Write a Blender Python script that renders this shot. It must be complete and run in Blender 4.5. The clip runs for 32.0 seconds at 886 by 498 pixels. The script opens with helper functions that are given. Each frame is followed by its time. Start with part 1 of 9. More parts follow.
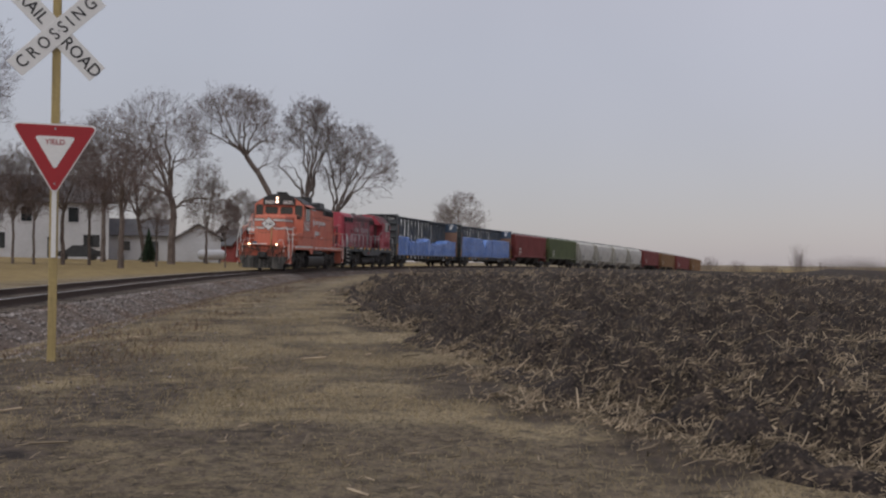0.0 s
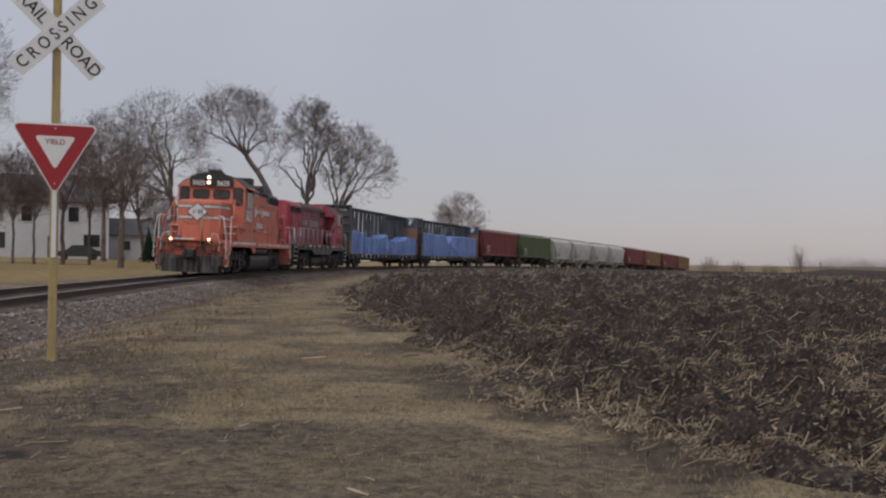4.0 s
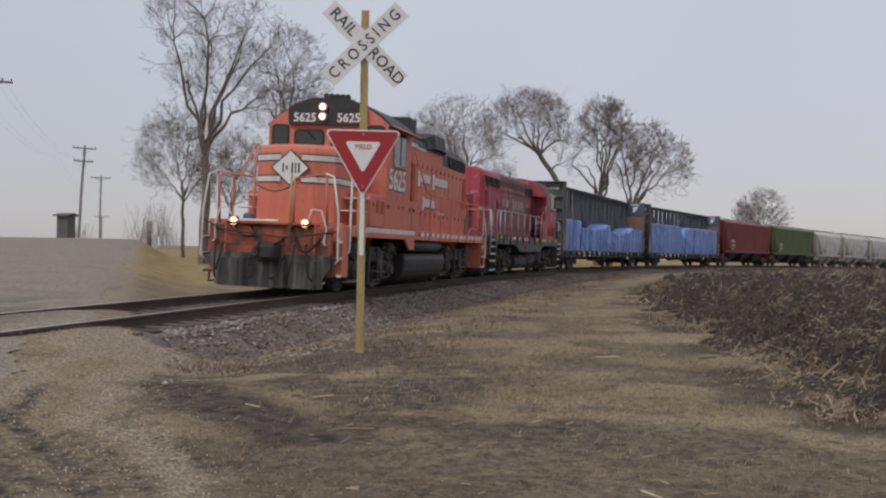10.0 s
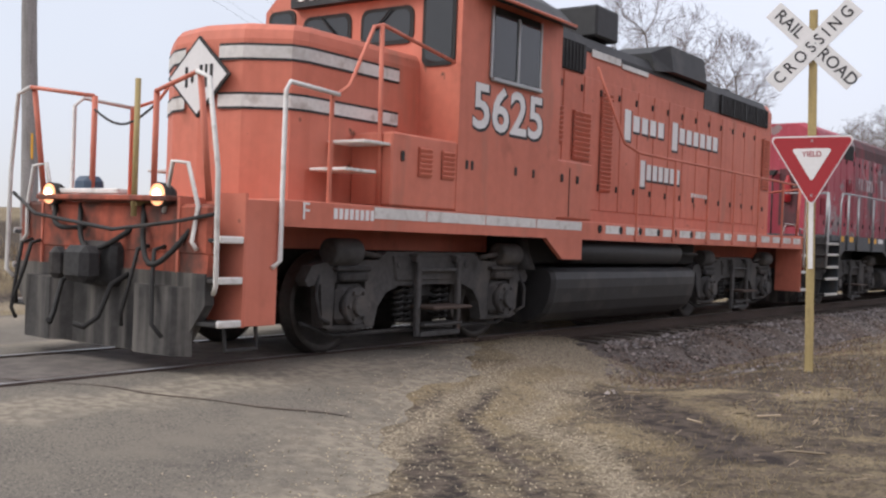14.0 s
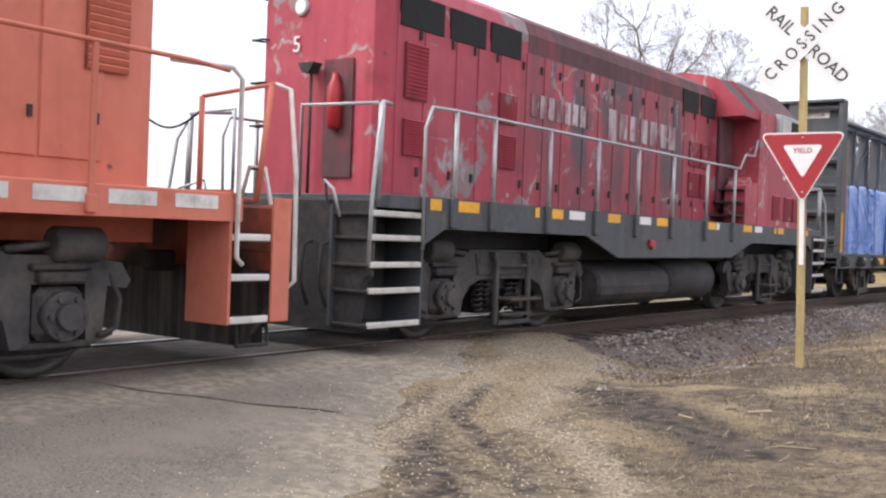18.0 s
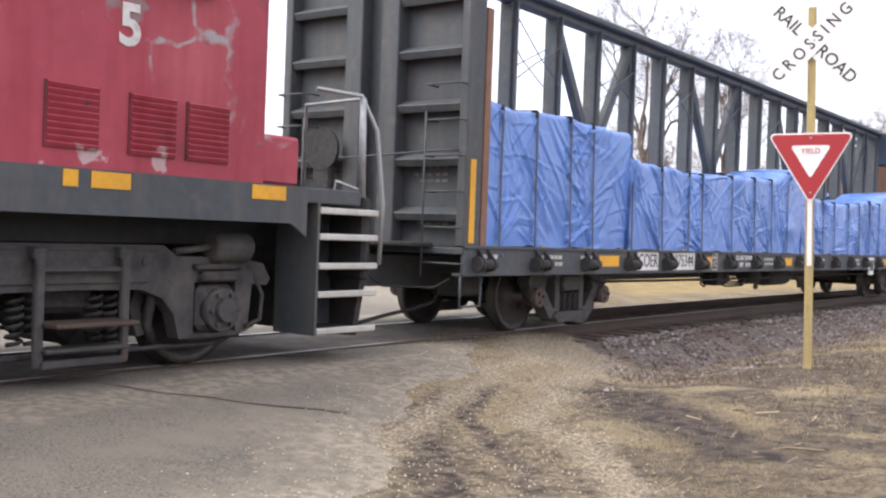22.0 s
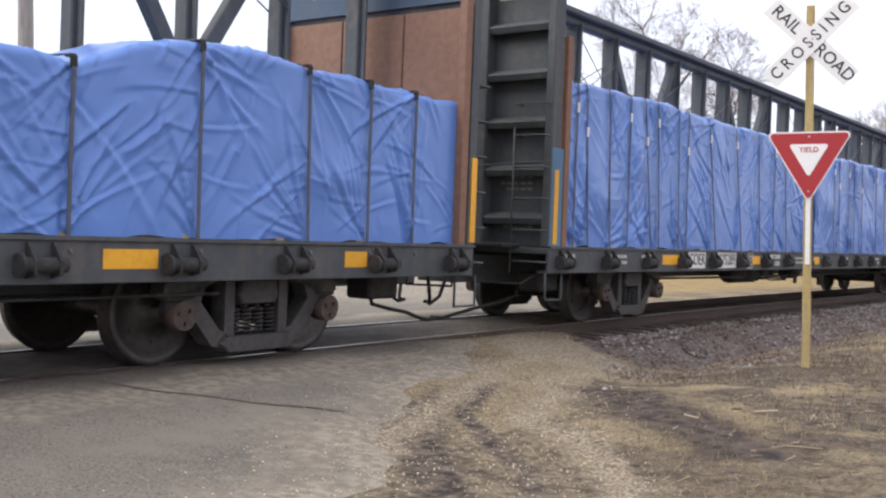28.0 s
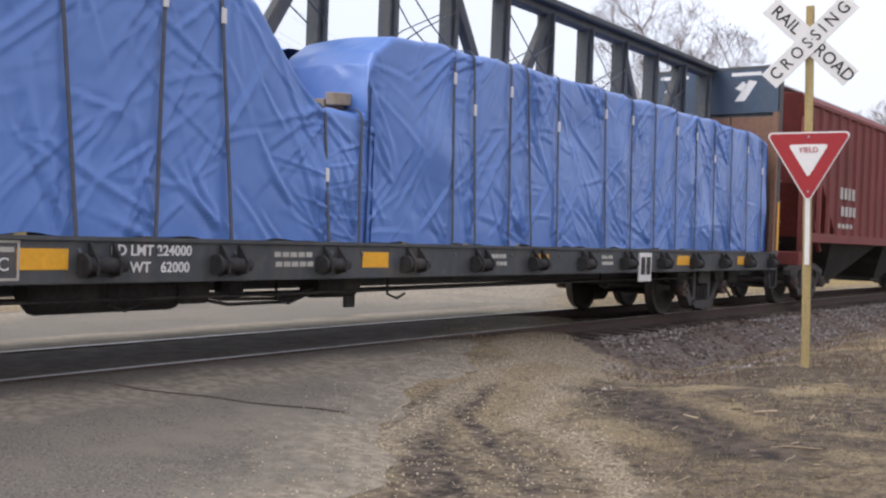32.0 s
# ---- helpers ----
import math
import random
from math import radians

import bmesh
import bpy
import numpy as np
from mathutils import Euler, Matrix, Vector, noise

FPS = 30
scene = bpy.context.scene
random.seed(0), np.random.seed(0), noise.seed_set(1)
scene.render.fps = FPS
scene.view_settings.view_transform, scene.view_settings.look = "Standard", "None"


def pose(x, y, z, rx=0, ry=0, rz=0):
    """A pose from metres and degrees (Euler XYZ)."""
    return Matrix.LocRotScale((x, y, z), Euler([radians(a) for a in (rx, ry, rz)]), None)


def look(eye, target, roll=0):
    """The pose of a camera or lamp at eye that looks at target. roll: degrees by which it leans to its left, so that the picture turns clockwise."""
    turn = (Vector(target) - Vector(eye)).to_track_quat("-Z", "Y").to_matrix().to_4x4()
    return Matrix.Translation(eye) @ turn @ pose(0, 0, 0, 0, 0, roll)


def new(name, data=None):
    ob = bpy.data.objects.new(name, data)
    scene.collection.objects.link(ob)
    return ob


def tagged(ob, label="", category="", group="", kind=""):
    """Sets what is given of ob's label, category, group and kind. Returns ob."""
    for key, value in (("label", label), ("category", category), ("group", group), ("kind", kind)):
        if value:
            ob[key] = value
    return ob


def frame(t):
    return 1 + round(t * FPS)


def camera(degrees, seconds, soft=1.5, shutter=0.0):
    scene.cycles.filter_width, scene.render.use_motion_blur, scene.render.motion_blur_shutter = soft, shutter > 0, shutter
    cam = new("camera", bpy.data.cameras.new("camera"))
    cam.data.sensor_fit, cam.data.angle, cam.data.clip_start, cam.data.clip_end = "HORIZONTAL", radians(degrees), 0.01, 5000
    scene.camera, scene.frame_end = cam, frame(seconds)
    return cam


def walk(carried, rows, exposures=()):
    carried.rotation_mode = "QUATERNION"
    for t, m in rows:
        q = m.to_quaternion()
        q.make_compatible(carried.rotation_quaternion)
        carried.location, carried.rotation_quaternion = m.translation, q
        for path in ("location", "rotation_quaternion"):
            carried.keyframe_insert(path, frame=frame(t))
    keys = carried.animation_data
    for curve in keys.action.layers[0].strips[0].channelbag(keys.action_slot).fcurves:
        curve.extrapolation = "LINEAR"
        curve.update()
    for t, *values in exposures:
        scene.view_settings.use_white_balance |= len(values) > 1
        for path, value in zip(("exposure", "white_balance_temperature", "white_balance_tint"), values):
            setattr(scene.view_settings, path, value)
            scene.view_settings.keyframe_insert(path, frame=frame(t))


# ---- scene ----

# camera: a tripod beside a country road, panned once to the left
EYE = (0.0, 0.0, 1.3)
cam = camera(46.4, 32.0, soft=2.3)
AIM = [
    (0, -0.000, 0.976, -0.263), (8, 0.010, 0.971, -0.288), (8.5, 0.035, 0.990, -0.262), (9, 1.048, 0.954, -0.289),
    (9.5, 6.875, 0.834, -0.318), (10, 16.147, 0.781, -0.581), (10.5, 24.791, 0.763, -0.626), (11, 31.475, 0.711, -0.771),
    (11.5, 37.458, 0.678, -0.614), (12, 40.600, 0.711, -0.540), (12.5, 41.964, 1.130, -0.567), (13, 42.151, 1.333, -0.665),
    (13.5, 40.978, 1.299, -0.766), (14, 40.235, 1.198, -0.849), (14.5, 39.777, 1.175, -0.849), (15, 39.420, 1.149, -0.849),
    (15.5, 39.283, 1.100, -0.870), (17.5, 39.610, 1.024, -0.818), (18, 39.779, 1.007, -0.802), (18.5, 39.910, 1.054, -0.786),
    (19, 40.028, 0.992, -0.797), (19.5, 40.111, 1.045, -0.800), (20, 40.197, 1.082, -0.767), (20.5, 40.197, 1.042, -0.763),
    (21, 40.179, 1.093, -0.765), (21.5, 40.242, 1.055, -0.781), (22, 40.175, 1.045, -0.804), (22.5, 40.189, 1.059, -0.803),
    (23, 40.137, 0.976, -0.799), (23.5, 40.142, 0.937, -0.820), (24, 40.121, 0.985, -0.804), (24.5, 40.119, 0.975, -0.795),
    (25, 40.079, 0.985, -0.785), (25.5, 40.073, 1.021, -0.763), (27.5, 40.062, 0.972, -0.788), (28, 40.083, 0.972, -0.801),
    (28.5, 40.086, 1.015, -0.790), (29, 40.088, 1.053, -0.778), (29.5, 40.087, 1.045, -0.778), (30, 40.071, 1.023, -0.781),
    (30.5, 40.062, 1.028, -0.794), (31, 40.063, 1.065, -0.794), (31.5, 40.060, 1.034, -0.782), (32, 40.062, 0.988, -0.795)]


def aim(turn, tilt, lean):
    return Matrix.Translation(EYE) @ pose(0, 0, 0, 0, 0, turn) @ pose(0, 0, 0, tilt) @ pose(0, 0, 0, 0, lean) @ pose(0, 0, 0, 90)


walk(cam, [(t, aim(a, b, c)) for t, a, b, c in AIM],
     exposures=[(0, 0.0), (9, 0.02), (9.6, 0.12), (10, 0.3), (11, 0.33), (12, 0.25), (13, 0.3), (14, 0.92), (15, 1.5), (17.5, 1.55), (18, 1.58), (19, 1.7), (20, 1.85), (21, 1.92), (22, 1.75), (23, 1.6), (23.6, 1.4), (24, 1.15), (25, 1.15), (25.5, 1.2), (28, 1.4), (29, 1.42), (30, 1.35), (31, 1.15), (32, 1.15)])

# overcast winter sky
world = bpy.data.worlds.new("overcast_sky")
scene.world = world
world.use_nodes = True


def build_sky():
    n, l = world.node_tree.nodes, world.node_tree.links
    n.clear()
    out, bg = n.new("ShaderNodeOutputWorld"), n.new("ShaderNodeBackground")
    sky = n.new("ShaderNodeTexSky")
    sky.sky_type, sky.sun_disc = "NISHITA", False
    sky.sun_elevation, sky.sun_rotation = radians(32), radians(200)
    coord, sep, ramp, mix = (n.new("ShaderNodeTexCoord"), n.new("ShaderNodeSeparateXYZ"), n.new("ShaderNodeValToRGB"), n.new("ShaderNodeMix"))
    cloud, cmix, cramp = n.new("ShaderNodeTexNoise"), n.new("ShaderNodeMix"), n.new("ShaderNodeValToRGB")
    ramp.color_ramp.elements[0].position, ramp.color_ramp.elements[0].color = 0.0, (0.335, 0.315, 0.335, 1)
    ramp.color_ramp.elements[1].position, ramp.color_ramp.elements[1].color = 1.0, (0.52, 0.535, 0.57, 1)
    for at, col in ((0.06, (0.345, 0.33, 0.355, 1)), (0.2, (0.40, 0.405, 0.44, 1)), (0.45, (0.47, 0.48, 0.52, 1))):
        ramp.color_ramp.elements.new(at).color = col
    cloud.inputs["Scale"].default_value, cloud.inputs["Detail"].default_value = 2.2, 3.0
    cramp.color_ramp.elements[0].position, cramp.color_ramp.elements[0].color = 0.3, (0.93, 0.93, 0.93, 1)
    cramp.color_ramp.elements[1].position, cramp.color_ramp.elements[1].color = 0.7, (1.05, 1.05, 1.05, 1)
    mix.data_type = cmix.data_type = "RGBA"
    cmix.blend_type, cmix.inputs["Factor"].default_value = "MULTIPLY", 1.0
    mix.blend_type, mix.inputs["Factor"].default_value = "MIX", 0.02
    l.new(coord.outputs["Generated"], sep.inputs[0])
    l.new(sep.outputs["Z"], ramp.inputs[0])
    l.new(coord.outputs["Generated"], cloud.inputs["Vector"])
    l.new(cloud.outputs["Fac"], cramp.inputs[0])
    l.new(ramp.outputs[0], cmix.inputs["A"]), l.new(cramp.outputs[0], cmix.inputs["B"])
    side, lean = n.new("ShaderNodeMapRange"), n.new("ShaderNodeMix")
    side.inputs[1].default_value, side.inputs[2].default_value, side.inputs[3].default_value, side.inputs[4].default_value = -0.9, 0.5, 0.0, 1.0
    lean.data_type, lean.blend_type, lean.inputs["B"].default_value = "RGBA", "MULTIPLY", (1.17, 1.09, 1.09, 1)
    low = n.new("ShaderNodeMix")
    low.data_type, low.blend_type, low.inputs["Factor"].default_value, low.inputs["B"].default_value = "RGBA", "MULTIPLY", 1.0, (0.93, 0.94, 0.96, 1)
    l.new(sep.outputs["X"], side.inputs[0]), l.new(side.outputs[0], lean.inputs["Factor"])
    l.new(cmix.outputs["Result"], low.inputs["A"]), l.new(low.outputs["Result"], lean.inputs["A"])
    l.new(lean.outputs["Result"], mix.inputs["A"]), l.new(sky.outputs[0], mix.inputs["B"])
    l.new(mix.outputs["Result"], bg.inputs[0])
    l.new(bg.outputs[0], out.inputs[0])


build_sky()
sun = new("sun", bpy.data.lights.new("sun", "SUN"))
sun.data.energy, sun.data.angle, sun.data.color = 1.1, radians(40), (1.0, 0.97, 0.93)
sun.matrix_world = look((0, 0, 60), (25, 45, 0))

# ---- helpers of the scene
def part(name, bm, mat, parent=None, label="", smooth=False):
    """Links a bmesh as one mesh object under a thing or a part."""
    me = bpy.data.meshes.new(name)
    bm.normal_update()
    bm.to_mesh(me)
    bm.free()
    for m in (mat if isinstance(mat, (list, tuple)) else [mat]):
        me.materials.append(m)
    if smooth:
        me.polygons.foreach_set("use_smooth", [True] * len(me.polygons))
    ob = new(name, me)
    if parent is not None:
        ob.parent = parent
    if label:
        tagged(ob, label=label)
    if name in ("stencil", "latch", "panel_seam", "sill_hole", "model_blocks", "bolt"):
        tagged(ob, label=label, kind="stuff")
    return ob


def box(bm, c, size, m=None, bevel=0.0, mat=0):
    """A block with its centre and size, turned by m about its centre; bevel chamfers all edges."""
    x, y, z = (v / 2 for v in size)
    q = Matrix.Translation(c) @ (m if m else Matrix())
    if bevel <= 0:
        vs = [bm.verts.new(q @ Vector((sx * x, sy * y, sz * z))) for sx in (-1, 1) for sy in (-1, 1) for sz in (-1, 1)]
        for f in ((0, 1, 3, 2), (4, 6, 7, 5), (0, 4, 5, 1), (2, 3, 7, 6), (0, 2, 6, 4), (1, 5, 7, 3)):
            bm.faces.new([vs[i] for i in f]).material_index = mat
        return
    b = min(bevel, 0.45 * min(size))
    vs = {}
    for sx in (-1, 1):
        for sy in (-1, 1):
            for sz in (-1, 1):
                for ax in range(3):
                    p = [sx * (x - b), sy * (y - b), sz * (z - b)]
                    p[ax] = (sx * x, sy * y, sz * z)[ax]
                    vs[sx, sy, sz, ax] = bm.verts.new(q @ Vector(p))
    faces = []
    for s in (-1, 1):
        faces.append([vs[s, a, c2, 0] for a, c2 in ((-1, -1), (1, -1), (1, 1), (-1, 1))][::s])
        faces.append([vs[a, s, c2, 1] for a, c2 in ((-1, -1), (1, -1), (1, 1), (-1, 1))][::-s])
        faces.append([vs[a, c2, s, 2] for a, c2 in ((-1, -1), (1, -1), (1, 1), (-1, 1))][::s])
    for a in (-1, 1):
        for c2 in (-1, 1):
            faces.append([vs[-1, a, c2, 1], vs[1, a, c2, 1], vs[1, a, c2, 2], vs[-1, a, c2, 2]])
            faces.append([vs[a, -1, c2, 0], vs[a, 1, c2, 0], vs[a, 1, c2, 2], vs[a, -1, c2, 2]])
            faces.append([vs[a, c2, -1, 0], vs[a, c2, 1, 0], vs[a, c2, 1, 1], vs[a, c2, -1, 1]])
            for d in (-1, 1):
                faces.append([vs[a, c2, d, 0], vs[a, c2, d, 1], vs[a, c2, d, 2]])
    for f in faces:
        bm.faces.new(f).material_index = mat


def tube(bm, pts, r, n=6, mat=0, caps=True):
    """A round bar along points."""
    pts = [Vector(p) for p in pts]
    rings = []
    for i, p in enumerate(pts):
        d = (pts[min(i + 1, len(pts) - 1)] - pts[max(i - 1, 0)]).normalized()
        a = d.orthogonal().normalized() if i == 0 else (a - d * a.dot(d)).normalized()
        b = d.cross(a)
        rr = r[i] if isinstance(r, (list, tuple)) else r
        rings.append([bm.verts.new(p + (a * math.cos(k * 2 * math.pi / n) + b * math.sin(k * 2 * math.pi / n)) * rr) for k in range(n)])
    for u, v in zip(rings, rings[1:]):
        for k in range(n):
            f = bm.faces.new((u[k], u[(k + 1) % n], v[(k + 1) % n], v[k]))
            f.material_index, f.smooth = mat, True
    if caps:
        bm.faces.new(rings[0][::-1]).material_index = mat
        bm.faces.new(rings[-1]).material_index = mat


def prism(bm, outline, y0, y1, plane="xz", mat=0, bevel=0.0):
    """An outline drawn in a plane and pushed along the third axis; bevel narrows both faces."""
    def at(u, v, w):
        return {"xz": (u, w, v), "yz": (w, u, v), "xy": (u, v, w)}[plane]
    area = sum(a[0] * b[1] - b[0] * a[1] for a, b in zip(outline, outline[1:] + outline[:1]))
    if (area > 0) == (plane == "xz"):
        outline = outline[::-1]
    lo, hi = min(y0, y1), max(y0, y1)
    c = Vector((sum(p[0] for p in outline) / len(outline), sum(p[1] for p in outline) / len(outline)))

    def ring(w, inset):
        res = []
        for p in outline:
            d = Vector(p) - c
            k = 1 - inset / max(d.length, inset * 1.01) if inset else 1
            res.append(bm.verts.new(at(c.x + d.x * k, c.y + d.y * k, w)))
        return res
    rings = [ring(lo, bevel), ring(lo + bevel, 0), ring(hi - bevel, 0), ring(hi, bevel)] if bevel else [ring(lo, 0), ring(hi, 0)]
    for u, v in zip(rings, rings[1:]):
        for k in range(len(u)):
            bm.faces.new((u[k], u[(k + 1) % len(u)], v[(k + 1) % len(u)], v[k])).material_index = mat
    bm.faces.new(rings[0][::-1]).material_index = mat
    bm.faces.new(rings[-1]).material_index = mat


def loft(bm, sections, mat=0, close=True, caps=True, smooth=False):
    """Skin over sections with equal numbers of points."""
    rings = [[bm.verts.new(p) for p in s] for s in sections]
    n = len(rings[0])
    for u, v in zip(rings, rings[1:]):
        for k in range(n if close else n - 1):
            f = bm.faces.new((u[k], u[(k + 1) % n], v[(k + 1) % n], v[k]))
            f.material_index, f.smooth = mat, smooth
    if caps and close:
        bm.faces.new(rings[0][::-1]).material_index = mat
        bm.faces.new(rings[-1]).material_index = mat


def disc(bm, c, axis, r, h, n=24, mat=0):
    """A solid round plate of thickness h along an axis through its centre c."""
    a = Vector(axis).normalized()
    tube(bm, [Vector(c) - a * h / 2, Vector(c) + a * h / 2], r, n, mat)


def letters(text, size, mat, parent, m, depth=0.004, squeeze=1.0, name="lettering", label="", bold=0.0, align="CENTER"):
    """Raised lettering from the built-in font, turned into a mesh."""
    cu = bpy.data.curves.new(name, "FONT")
    cu.body, cu.size, cu.extrude, cu.align_x, cu.align_y, cu.offset = text, size, depth, align, "CENTER", bold
    cu.resolution_u = 3
    tmp = bpy.data.objects.new(name, cu)
    scene.collection.objects.link(tmp)
    me = bpy.data.meshes.new_from_object(tmp.evaluated_get(bpy.context.evaluated_depsgraph_get()))
    bpy.data.objects.remove(tmp)
    bpy.data.curves.remove(cu)
    me.name = name
    me.transform(m @ Matrix.Diagonal((squeeze, 1, 1, 1)))
    me.materials.clear()
    me.materials.append(mat)
    ob = new(name, me)
    if parent is not None:
        ob.parent = parent
    if label:
        tagged(ob, label=label)
    return ob


def thing(name, label, category, group="", kind="", m=None):
    """An empty at a thing's base, which carries its parts."""
    ob = new(name)
    ob.empty_display_size = 0.2
    if m:
        ob.matrix_basis = m
    return tagged(ob, label, category, group, kind)


# ---- materials
def material(name, color, rough=0.7, metal=0.0, spots=None, grain=(30.0, 0.12), large=(0.8, 0.2), bump=0.1, streak=None, bump_scale=None, spec=0.5, island=0.0, rand=0.0, crinkle=False):
    """A surface with variation at two scales, optional stains of a second colour (colour, scale, low, high) and vertical streaks."""
    m = bpy.data.materials.new(name)
    m.use_nodes = True
    n, l = m.node_tree.nodes, m.node_tree.links
    b = n["Principled BSDF"]
    b.inputs["Roughness"].default_value, b.inputs["Metallic"].default_value = rough, metal
    b.inputs["Specular IOR Level"].default_value = spec
    tc = n.new("ShaderNodeTexCoord")

    def noise_tex(scale, detail=4.0, stretch=None):
        t = n.new("ShaderNodeTexNoise")
        t.inputs["Scale"].default_value, t.inputs["Detail"].default_value = scale, detail
        if stretch:
            mp = n.new("ShaderNodeMapping")
            mp.inputs["Scale"].default_value = stretch
            l.new(tc.outputs["Object"], mp.inputs["Vector"])
            l.new(mp.outputs[0], t.inputs["Vector"])
        else:
            l.new(tc.outputs["Object"], t.inputs["Vector"])
        return t

    def mixed(kind, fac, a, c):
        x = n.new("ShaderNodeMix")
        x.data_type, x.blend_type = "RGBA", kind
        for key, v in (("Factor", fac), ("A", a), ("B", c)):
            s = x.inputs[key]
            if isinstance(v, bpy.types.NodeSocket):
                l.new(v, s)
            else:
                s.default_value = v if key == "Factor" else (*v, 1)
        return x.outputs["Result"]

    def span(src, lo, hi, a=0.0, c=1.0):
        x = n.new("ShaderNodeMapRange")
        x.inputs[1].default_value, x.inputs[2].default_value, x.inputs[3].default_value, x.inputs[4].default_value = lo, hi, a, c
        l.new(src, x.inputs[0])
        return x.outputs[0]
    g, big = noise_tex(grain[0]), noise_tex(large[0], 3.0)
    col = mixed("MULTIPLY", 1.0, color, (1, 1, 1))
    for t, amt in ((g, grain[1]), (big, large[1])):
        v = span(t.outputs["Fac"], 0.25, 0.75, 1 - amt, 1 + amt)
        cc = n.new("ShaderNodeCombineColor")
        for k in range(3):
            l.new(v, cc.inputs[k])
        col = mixed("MULTIPLY", 1.0, col, cc.outputs[0])
    for sp in (spots or []):
        sc, scale, lo, hi = sp[:4]
        s = noise_tex(scale, 6.0, sp[4] if len(sp) > 4 else None)
        col = mixed("MIX", span(s.outputs["Fac"], lo, hi), col, sc)
    if streak:
        sc, amt = streak
        s = noise_tex(1.0, 5.0, (7.0, 7.0, 0.5))
        col = mixed("MIX", span(s.outputs["Fac"], 0.45, 0.75, 0.0, amt), col, sc)
    if island or rand:
        geo = n.new("ShaderNodeNewGeometry") if island else n.new("ShaderNodeObjectInfo")
        v = span(geo.outputs["Random Per Island"] if island else geo.outputs["Random"], 0, 1, 1 - (island or rand), 1 + (island or rand))
        cc = n.new("ShaderNodeCombineColor")
        for k in range(3):
            l.new(v, cc.inputs[k])
        col = mixed("MULTIPLY", 1.0, col, cc.outputs[0])
    l.new(col, b.inputs["Base Color"])
    if bump:
        bp = n.new("ShaderNodeBump")
        bp.inputs["Strength"].default_value, bp.inputs["Distance"].default_value = bump, 0.02
        src = noise_tex(bump_scale or grain[0], 5.0)
        if crinkle:
            src.noise_type = "RIDGED_MULTIFRACTAL"
            src.inputs["Distortion"].default_value = 0.5
        l.new(src.outputs["Fac"], bp.inputs["Height"])
        l.new(bp.outputs[0], b.inputs["Normal"])
    return m


def glow(name, color, strength):
    m = bpy.data.materials.new(name)
    m.use_nodes = True
    b = m.node_tree.nodes["Principled BSDF"]
    b.inputs["Base Color"].default_value = (*color, 1)
    b.inputs["Emission Color"].default_value, b.inputs["Emission Strength"].default_value = (*color, 1), strength
    return m


M = {}
M["grass"] = material("dry_grass", (0.262, 0.208, 0.130), 0.95, spots=[((0.13, 0.095, 0.06), 0.55, 0.45, 0.72), ((0.27, 0.205, 0.115), 2.1, 0.52, 0.8), ((0.085, 0.066, 0.048), 7.0, 0.55, 0.72), ((0.30, 0.235, 0.14), 22.0, 0.58, 0.72), ((0.34, 0.275, 0.175), 55.0, 0.56, 0.63), ((0.065, 0.051, 0.041), 32.0, 0.555, 0.63)], grain=(60, 0.5), large=(0.25, 0.25), bump=0.9, bump_scale=60, spec=0.15)
M["soil"] = material("plowed_soil", (0.038, 0.030, 0.027), 0.95, spots=[((0.024, 0.019, 0.018), 1.2, 0.45, 0.7), ((0.085, 0.064, 0.050), 7.0, 0.53, 0.70), ((0.135, 0.102, 0.072), 30.0, 0.54, 0.64), ((0.018, 0.015, 0.014), 16.0, 0.56, 0.64)], grain=(38, 0.5), large=(0.5, 0.3), bump=1.0, bump_scale=26, spec=0.15)
M["stubble"] = material("corn_stubble", (0.26, 0.205, 0.145), 0.9, grain=(12, 0.25), bump=0.0, island=0.75, spec=0.2)
M["asphalt"] = material("old_asphalt", (0.150, 0.133, 0.110), 0.9, spots=[((0.180, 0.158, 0.128), 0.45, 0.48, 0.70), ((0.105, 0.093, 0.080), 0.9, 0.52, 0.75), ((0.175, 0.154, 0.126), 3.0, 0.55, 0.72), ((0.24, 0.212, 0.172), 64.0, 0.55, 0.64), ((0.080, 0.071, 0.061), 52.0, 0.55, 0.64), ((0.19, 0.166, 0.134), 1.6, 0.56, 0.75)], grain=(90, 0.3), large=(0.3, 0.14), bump=0.4, bump_scale=80, spec=0.2)
M["gravel"] = material("pale_gravel", (0.36, 0.29, 0.195), 0.95, spots=[((0.14, 0.105, 0.075), 0.9, 0.5, 0.68), ((0.43, 0.36, 0.26), 3.5, 0.55, 0.75)], grain=(55, 0.35), large=(0.6, 0.2), bump=1.0, bump_scale=45, spec=0.2)
M["mud"] = material("dark_mud", (0.10, 0.078, 0.058), 0.95, spots=[((0.055, 0.042, 0.034), 1.3, 0.45, 0.7), ((0.2, 0.16, 0.11), 6.0, 0.58, 0.75)], grain=(40, 0.35), bump=0.9, bump_scale=30, spec=0.2)
M["ballast"] = material("ballast_stone", (0.27, 0.24, 0.225), 0.9, grain=(20, 0.25), spots=[((0.15, 0.11, 0.088), 0.8, 0.42, 0.62)], bump=0.3, island=0.55, spec=0.25)
M["ballast_bed"] = material("ballast_bed", (0.12, 0.098, 0.085), 0.95, grain=(28, 0.5), spots=[((0.22, 0.195, 0.18), 16, 0.54, 0.66), ((0.11, 0.08, 0.062), 0.7, 0.45, 0.65)], bump=1.0, bump_scale=24, spec=0.2)
M["rail"] = material("rusty_rail", (0.075, 0.052, 0.042), 0.75, 0.3, grain=(25, 0.25), bump=0.2)
